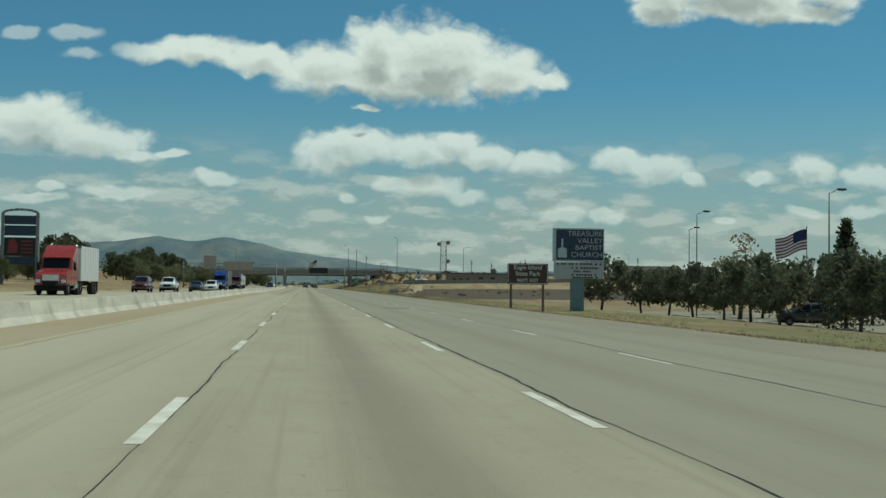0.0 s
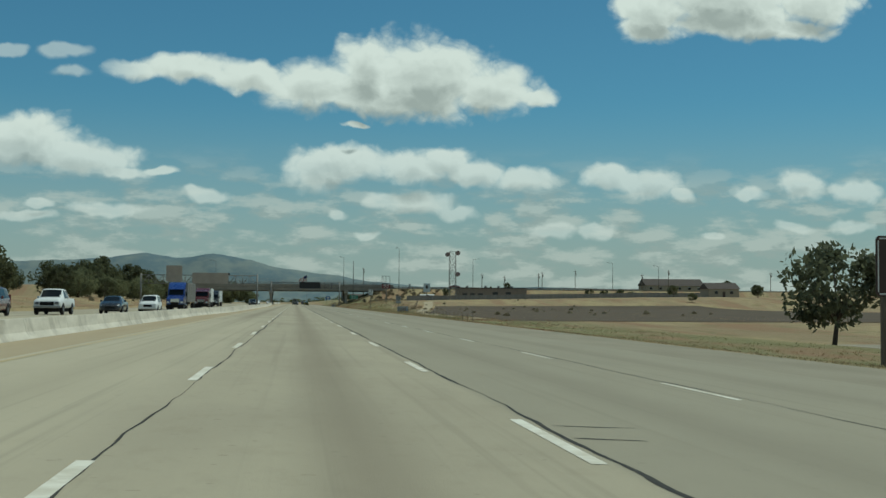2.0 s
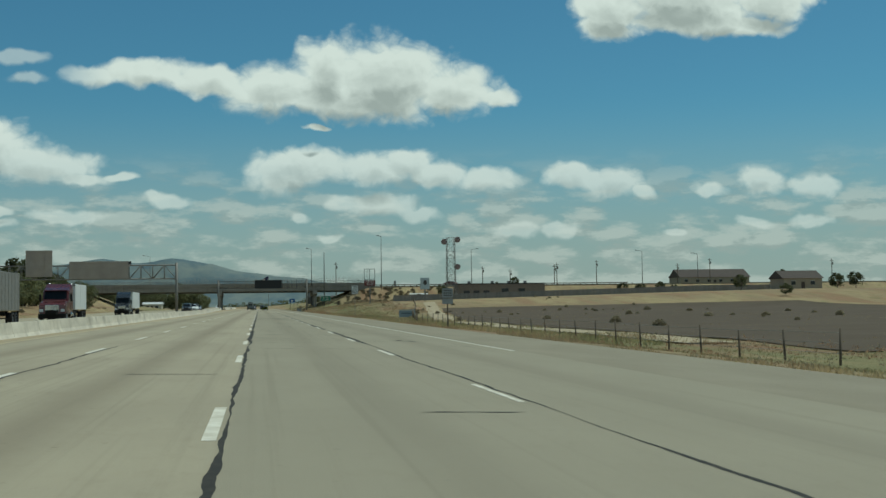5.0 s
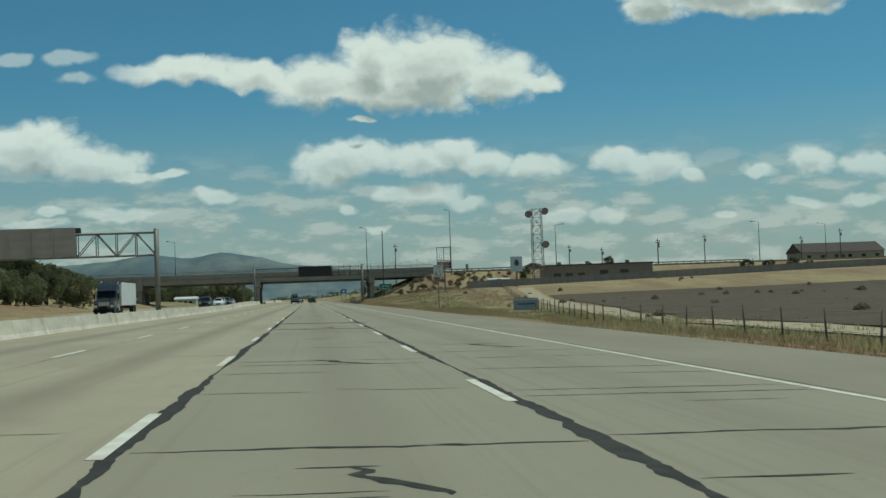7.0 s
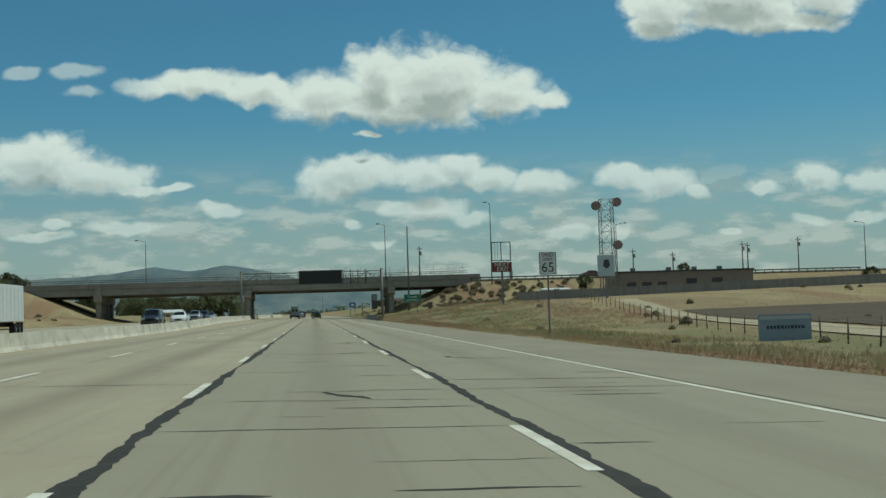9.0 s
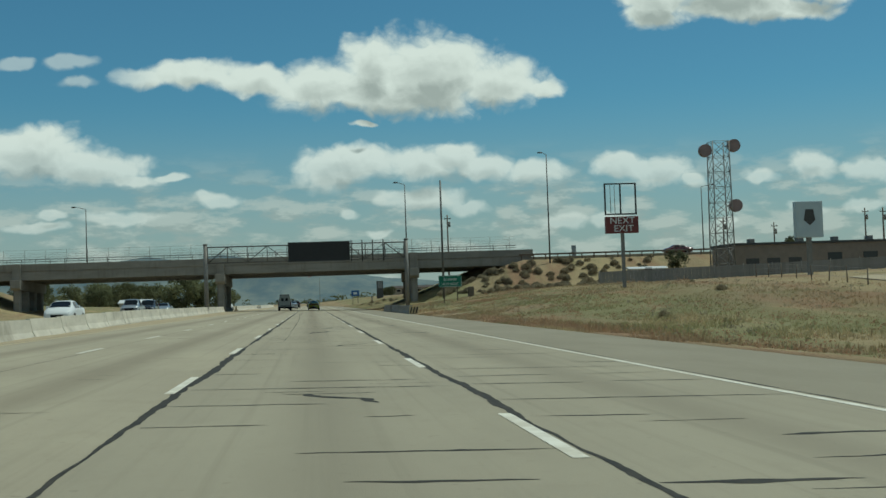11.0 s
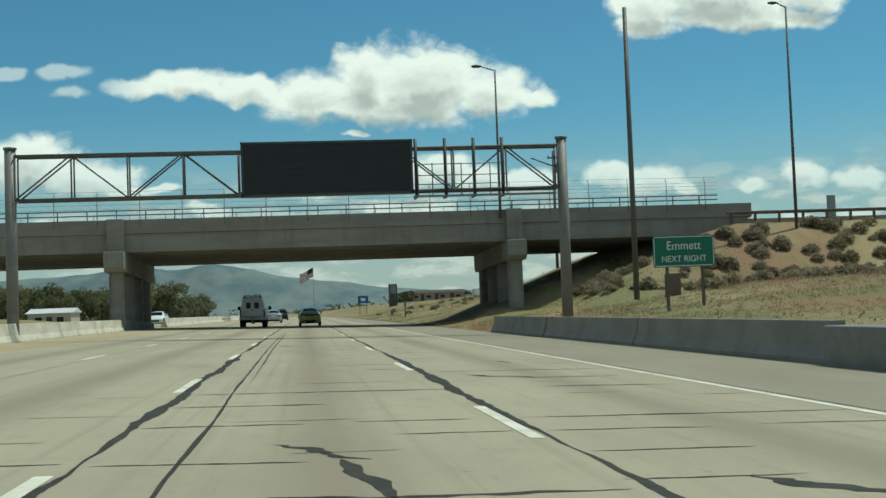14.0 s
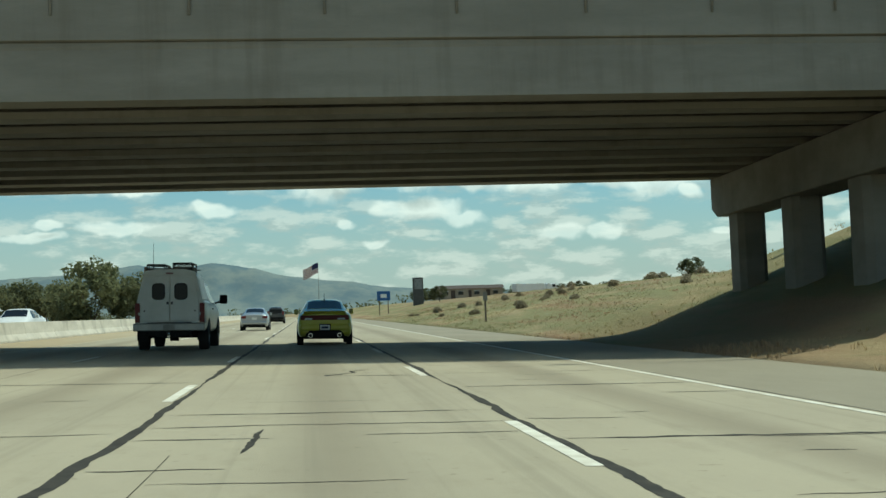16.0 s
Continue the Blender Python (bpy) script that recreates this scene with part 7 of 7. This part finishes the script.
def slat_fence():
    f = empty("slatted_fence", pose(0, 0, 0), "grey slatted chain-link fence on the bank", "fence")
    x0, y0, x1, y1 = 40.5, 512.0, 150.0, 492.0
    n = 246
    me = mesh_of("slat", boxed(-0.20, 0.20, -0.012, 0.012, 0.0, 1.75), SLAT)
    ang = math.atan2(y1 - y0, x1 - x0)
    for i in range(n):
        k = i / (n - 1)
        x, y = x0 + (x1 - x0) * k, y0 + (y1 - y0) * k
        ob = new("slat", me)
        ob.parent = f
        ob.matrix_world = pose(x, y, ground_z(x, y) - 0.05) @ Matrix.Rotation(ang, 4, "Z") @ Matrix.Diagonal((1.09, 1, 1, 1))
        if i % 8 == 0:
            z = ground_z(x, y)
            part("post", rods(((x - 0.08, y, z - 0.3), (x - 0.08, y, z + 1.9), 0.035, 0.035), sides=6), GALV, f)


SLAT = material("grey_slats", (0.24, 0.23, 0.21), 0.8, dark=(0.18, 0.17, 0.155), scale=1.5, vary=0.2)
slat_fence()


# ---------- buildings and roadside things ----------
METAL_WALL = material("cream_metal_wall", (0.52, 0.48, 0.36), 0.6, dark=(0.42, 0.39, 0.30), scale=1, stretch=(4, 4, 0.4))
ROOF_WHITE = material("white_metal_roof", (0.66, 0.66, 0.64), 0.5, dark=(0.54, 0.54, 0.52), scale=0.8)
TAN_WALL = material("tan_stucco", (0.34, 0.29, 0.22), 0.9, dark=(0.27, 0.23, 0.18), scale=0.8)
BROWN_ROOF = material("brown_shingles", (0.085, 0.065, 0.055), 0.9, dark=(0.06, 0.047, 0.04), scale=1.2, fine=8, bump=0.3)


def gabled(name, x, y, w, d, wall_h, rise, wall, roof, label, zb=None, turn=0):
    zb = ground_z(x, y) if zb is None else zb
    s = empty(name, pose(x, y, zb, 0, 0, turn), label, "building")
    part("wall", boxed(-w / 2, w / 2, -d / 2, d / 2, -0.8, wall_h), wall, s)
    g = bmesh.new()
    prism(g, [(-d / 2 - 0.4, wall_h + 0.004), (0, wall_h + rise), (d / 2 + 0.4, wall_h + 0.004)], "x", -w / 2 - 0.4, w / 2 + 0.4)
    part("roof", g, roof, s)
    n = max(2, int(w / 4))
    for i in range(n):
        xx = -w / 2 + w * (i + 0.5) / n
        win = part("window", boxed(xx - 0.6, xx + 0.6, -d / 2 - 0.05, -d / 2 - 0.004, wall_h * 0.42, wall_h * 0.75), GLASS_DARK, s)
        part("frame", boxed(xx - 0.7, xx + 0.7, -d / 2 - 0.08, -d / 2 - 0.004, wall_h * 0.75 + 0.003, wall_h * 0.75 + 0.1), ROOF_WHITE, win)
    part("door", boxed(-0.5, 0.5, -d / 2 - 0.06, -d / 2 - 0.004, -0.05, 2.05), BROWN_ROOF, s)
    return s


gabled("metal_shed", -41.5, 684, 7.5, 9, 2.7, 0.9, METAL_WALL, ROOF_WHITE, "cream metal shed with a pale roof", 0.0)
gabled("house", 165, 590, 26, 12, 3.0, 3.0, TAN_WALL, BROWN_ROOF, "long low tan house with a brown hipped roof")
gabled("house", 148, 480, 11, 9, 3.0, 2.2, TAN_WALL, BROWN_ROOF, "small weathered grey-tan farmhouse")
gabled("house", 205, 430, 16, 10, 3.0, 2.6, TAN_WALL, BROWN_ROOF, "low tan house in the fields")
gabled("warehouse", 300, 640, 40, 20, 5.0, 1.5, ROOF_WHITE, ROOF_WHITE, "long pale warehouse far off")
gabled("warehouse", 420, 700, 60, 20, 5.0, 1.5, ROOF_WHITE, ROOF_WHITE, "long white warehouse far off on the plain")
gabled("warehouse", 200, 820, 36, 20, 6.0, 1.5, TAN_WALL, BROWN_ROOF, "brown industrial hall far off")


def small_sign():
    zb = ground_z(14.55, 243)
    s = empty("marker_sign", pose(14.55, 243, -0.2), "small grey sign with a plate below on one post", "road sign")
    part("post", boxed(-0.035, 0.035, 0.02, 0.08, zb - 0.3, 2.4), WOOD, s)
    p = part("panel", plate(-0.36, 0.36, 1.78, 2.40, 0.04, -0.012, 0.012), SIGN_PALE_GREY, s)
    part("lower_plate", plate(-0.36, 0.36, 1.36, 1.70, 0.04, -0.012, 0.012), SIGN_PALE_GREY, s)
    bars = bmesh.new()
    for z in (2.24, 2.08, 1.92):
        for k in range(4):
            box(bars, -0.26 + 0.14 * k, -0.16 + 0.14 * k, -0.018, -0.013, z - 0.04, z + 0.04)
    part("lettering", bars, STEEL_DARK, p)


SIGN_PALE_GREY = material("faded_sign", (0.30, 0.32, 0.32), 0.6, dark=(0.24, 0.26, 0.26), scale=3)
small_sign()


def striped_flag(x, y, zb, zt, w, h, label, lean=0.0):
    """A flag streaming from its pole: a waving sheet of red and white stripes with a blue canton."""
    s = empty("flag", pose(x, y, zb), label, "flag")
    H = zt - zb
    part("pole", rods(((0, 0, -0.5), (0, 0, H), 0.012 * H * 0.5 + 0.03, 0.03), sides=8), GALV, s)
    part("finial", rods(((0, 0, H), (0, 0, H + 0.15), 0.09, 0.05), sides=8), PAINT_Y, s)

    def sheet(u0, u1, v0, v1, off=0.0):
        bm = bmesh.new()
        n = 10
        rows = []
        for i in range(n + 1):
            u = u0 + (u1 - u0) * i / n
            row = []
            for v in (v0, v1):
                wave = 0.10 * h * math.sin(u * 5.0 + v * 0.8)
                row.append((-u * w, wave * u, H - 0.1 - h * (1 - v) - lean * u * h + 0.05 * h * math.sin(u * 7)))
            rows.append([bm.verts.new((p[0], p[1] + o, p[2])) for o in (off - 0.01, off + 0.01) for p in row])
        for a, b in zip(rows, rows[1:]):
            for q in ((0, 1, 1, 0, 0), (2, 3, 3, 2, 0)):
                bm.faces.new((a[q[0]], a[q[1]], b[q[2]], b[q[3]]))
        bmesh.ops.recalc_face_normals(bm, faces=bm.faces[:])
        return bm

    for k in range(13):
        part("stripe", sheet(0.0, 1.0, k / 13, (k + 1) / 13), FLAG_RED if k % 2 == 0 else SIGN_WHITE, s)
    part("canton", sheet(0.0, 0.42, 6 / 13, 1.0, -0.03), FLAG_BLUE, s, "dark blue canton")
    part("canton", sheet(0.0, 0.42, 6 / 13, 1.0, 0.03), FLAG_BLUE, s, "dark blue canton")


FLAG_RED = material("flag_red", (0.26, 0.05, 0.05), 0.8, scale=2)
FLAG_BLUE = material("flag_blue", (0.02, 0.025, 0.09), 0.8, scale=2)
striped_flag(44.4, 105.5, -1.62, 6.9, 3.0, 1.85, "striped flag streaming from a pole beside the car park", 0.55)
striped_flag(9.0, 1050, 0, 23, 6.6, 4.4, "large striped flag far down the freeway", 0.7)


def car_park():
    tagged(part("car_park", boxed(38.2, 78, 58, 150, -1.85, -1.62), ASPHALT), "grey asphalt car park beside the freeway", "car park", kind="structure")
    for x, y, zt in ((38.4, 118.5, 8.8), (47.1, 148, 8.7), (38.5, 87.5, 8.6)):
        street_lamp(x, y, -1.62, zt, 0.7, "dark slim car park lamp", 0.08)
    suv(pose(42.0, 93.5, -1.62, 0, 0, 70), P_DARK, "dark sport utility vehicle parked under the trees")
    other_sedan(pose(45.5, 103, -1.62, 0, 0, 85), P_SILVER, "silver sedan parked behind the trees")
    for y in (64, 72, 80, 88, 96, 104, 112, 120):
        tagged(part("kerb_stone", boxed(37.85, 38.15, y, y + 5, -1.95, -1.48, bevel=0.03), BARRIER), "pale concrete kerb stone at the car park edge", "kerb", "car park kerbs")


car_park()


def pylon_sign():
    s = empty("pylon_sign", pose(-46, 200, 0), "tall dark pylon sign with an arched top and a red panel", "sign")
    for x in (-2.7, 2.7):
        part("post", boxed(x - 0.25, x + 0.25, 0, 0.5, -0.5, 12.2), P_GREY, s)
    top = bmesh.new()
    for k in range(10):
        a, b = math.pi * k / 10, math.pi * (k + 1) / 10
        rod(top, (-2.8 * math.cos(a), 0.25, 12.1 + 0.7 * math.sin(a)), (-2.8 * math.cos(b), 0.25, 12.1 + 0.7 * math.sin(b)), 0.2, sides=8)
    part("arch", top, P_GREY, s)
    for z0, z1, m in ((10.4, 11.8, SIGN_BLUE), (8.6, 10.2, SIGN_BLUE), (5.4, 8.3, SIGN_BLACK), (4.0, 5.2, SIGN_BLUE)):
        p = part("panel", boxed(-2.4, 2.4, 0.05, 0.45, z0, z1, bevel=0.03), m, s)
        if m is SIGN_BLACK:
            part("mark", prism(bmesh.new(), [(-1.9, 5.8), (-0.5, 5.8), (-0.3, 7.0), (-0.8, 8.0), (-1.7, 7.9)], "y", 0.03, 0.048), FLAG_RED, p)
            bars = bmesh.new()
            for z in (7.7, 7.1, 6.5, 5.9):
                box(bars, 0.2, 2.0, 0.03, 0.048, z - 0.14, z + 0.14)
            part("lettering", bars, SIGN_RED, p)


pylon_sign()


def soil_field():
    """A wide patch of bare tilled soil that lies on the field."""
    bm = bmesh.new()
    ys, n = np.arange(205, 412, 4.0), 30
    rows = []
    for y in ys:
        x0 = 24.6 + 0.126 * max(0.0, y - 294.0) + 1.2 * noise.noise((0, y * 0.08, 0))
        x1 = 150 + 8.0 * noise.noise((3, y * 0.05, 0)) - max(0, y - 340) * 0.5
        rows.append([bm.verts.new((x0 + (x1 - x0) * k / n, y, ground_z(x0 + (x1 - x0) * k / n, y) + 0.05)) for k in range(n + 1)])
    for a, b in zip(rows, rows[1:]):
        for k in range(n):
            bm.faces.new((a[k], a[k + 1], b[k + 1], b[k])).smooth = True
    tagged(part("soil_field", bm, SOIL), "wide bare field of dark tilled soil", "field", kind="structure")


def roadside_extras():
    # works yard beyond the bridge on the far side
    s = empty("sign_tower", pose(27.5, 780, ground_z(27.5, 780)), "dark square sign tower at a works yard", "sign")
    part("column", boxed(-1.1, 1.1, -0.8, 0.8, -0.5, 5.9, bevel=0.05), STEEL_DARK, s)
    part("sign_face", boxed(-0.8, 0.8, -0.86, -0.804, 3.4, 5.6), P_GREY, s)
    for x, y in ((30.5, 790), (35, 796), (40, 800)):
        gabled("works_shed", x + 6, y + 4, 7, 5, 2.4, 0.8, TAN_WALL, BROWN_ROOF, "low brown works shed in a yard")
    lorry(pose(52, 800, ground_z(52, 800), 0, 0, -75), CLEAN_WHITE, CLEAN_WHITE, "white tank lorry parked in the works yard", 7.0, 3.0)
    b = empty("blue_service_sign", pose(17.5, 740, 0), "blue service sign beside the freeway", "road sign")
    for x in (-0.8, 0.8):
        part("post", boxed(x - 0.08, x + 0.08, 0.02, 0.18, -0.5, 4.5), WOOD, b)
    p = part("panel", plate(-1.2, 1.2, 2.9, 4.6, 0.12, -0.02, 0.016), SIGN_SKY, b)
    part("mark", boxed(-0.55, 0.55, -0.028, -0.021, 3.4, 4.1), SIGN_WHITE, p)
    m = empty("marker_post", pose(15.6, 600, 0), "thin roadside marker post", "post")
    part("shaft", boxed(-0.06, 0.06, -0.03, 0.03, 0.0, 1.7), WOOD, m)
    part("plate", boxed(-0.15, 0.15, -0.05, -0.032, 1.5, 2.1), GALV, m)
    # low white trailer and a car up on the embankment street
    other_sedan(pose(65.5, 552, 7.1, 0, 0, 90), P_BROWN, "dark maroon sedan on the embankment street")
    gabled("site_cabin", 48.5, 519, 4.6, 2.4, 1.9, 0.3, ROOF_WHITE, ROOF_WHITE, "low white site cabin below the embankment")
    c = empty("control_cabinet", pose(25.6, 526, ground_z(25.6, 526)), "dull brown control cabinet on the slope", "cabinet")
    part("body", boxed(-0.4, 0.4, -0.35, 0.35, -0.3, 1.35, bevel=0.03), WOOD, c)
    part("door", boxed(-0.35, 0.35, -0.38, -0.352, 0.1, 1.25, bevel=0.005), WOOD, c)
    d = empty("marker_board", pose(44.5, 545.2, 7.0), "grey upright board beside the guard rail", "sign")
    part("board", boxed(-0.35, 0.35, -0.03, 0.03, 0.0, 1.7, bevel=0.01), SIGN_PALE_GREY, d)


SIGN_SKY = material("blue_service_panel", (0.02, 0.10, 0.30), 0.5, scale=2)


def dirt_track():
    """A pale wheel-worn track that follows the wire fence."""
    bm = bmesh.new()
    last = None
    for y in np.arange(216, 440, 4.0):
        x = 21.2 + 0.126 * max(0.0, y - 294.0) + 0.5 * noise.noise((1, y * 0.05, 0))
        w = 2.6 + 0.5 * noise.noise((4, y * 0.1, 0))
        row = [bm.verts.new((x + w * k / 4, y, ground_z(x + w * k / 4, y) + 0.06)) for k in range(5)]
        if last:
            for k in range(4):
                bm.faces.new((last[k], last[k + 1], row[k + 1], row[k])).smooth = True
        last = row
    tagged(part("dirt_track", bm, TRACK), "pale dusty dirt track beside the wire fence", "track", kind="structure")


TRACK = material("dusty_track", (0.44, 0.365, 0.25), 0.95, dark=(0.33, 0.27, 0.18), scale=0.5, fine=6, bump=0.4, spec=0.1)
soil_field()
dirt_track()
roadside_extras()


def median_rails():
    """Short bar barriers in the median past the bridge."""
    for y in (643.0, 651.0, 659.0):
        s = empty("bar_barrier", pose(-8.9, y, 0), "short white and dark barred barrier in the median", "barrier", "barred barriers")
        for k in range(4):
            part("bar", boxed(-0.3, 0.3, 0.0, 5.0, 0.12 + 0.2 * k, 0.24 + 0.2 * k), PAINT_W if k % 2 else GALV, s)
        for yy in (0.1, 2.4, 4.7):
            part("post", boxed(-0.22, 0.22, yy, yy + 0.2, -0.004, 0.12), STEEL_DARK, s)


median_rails()
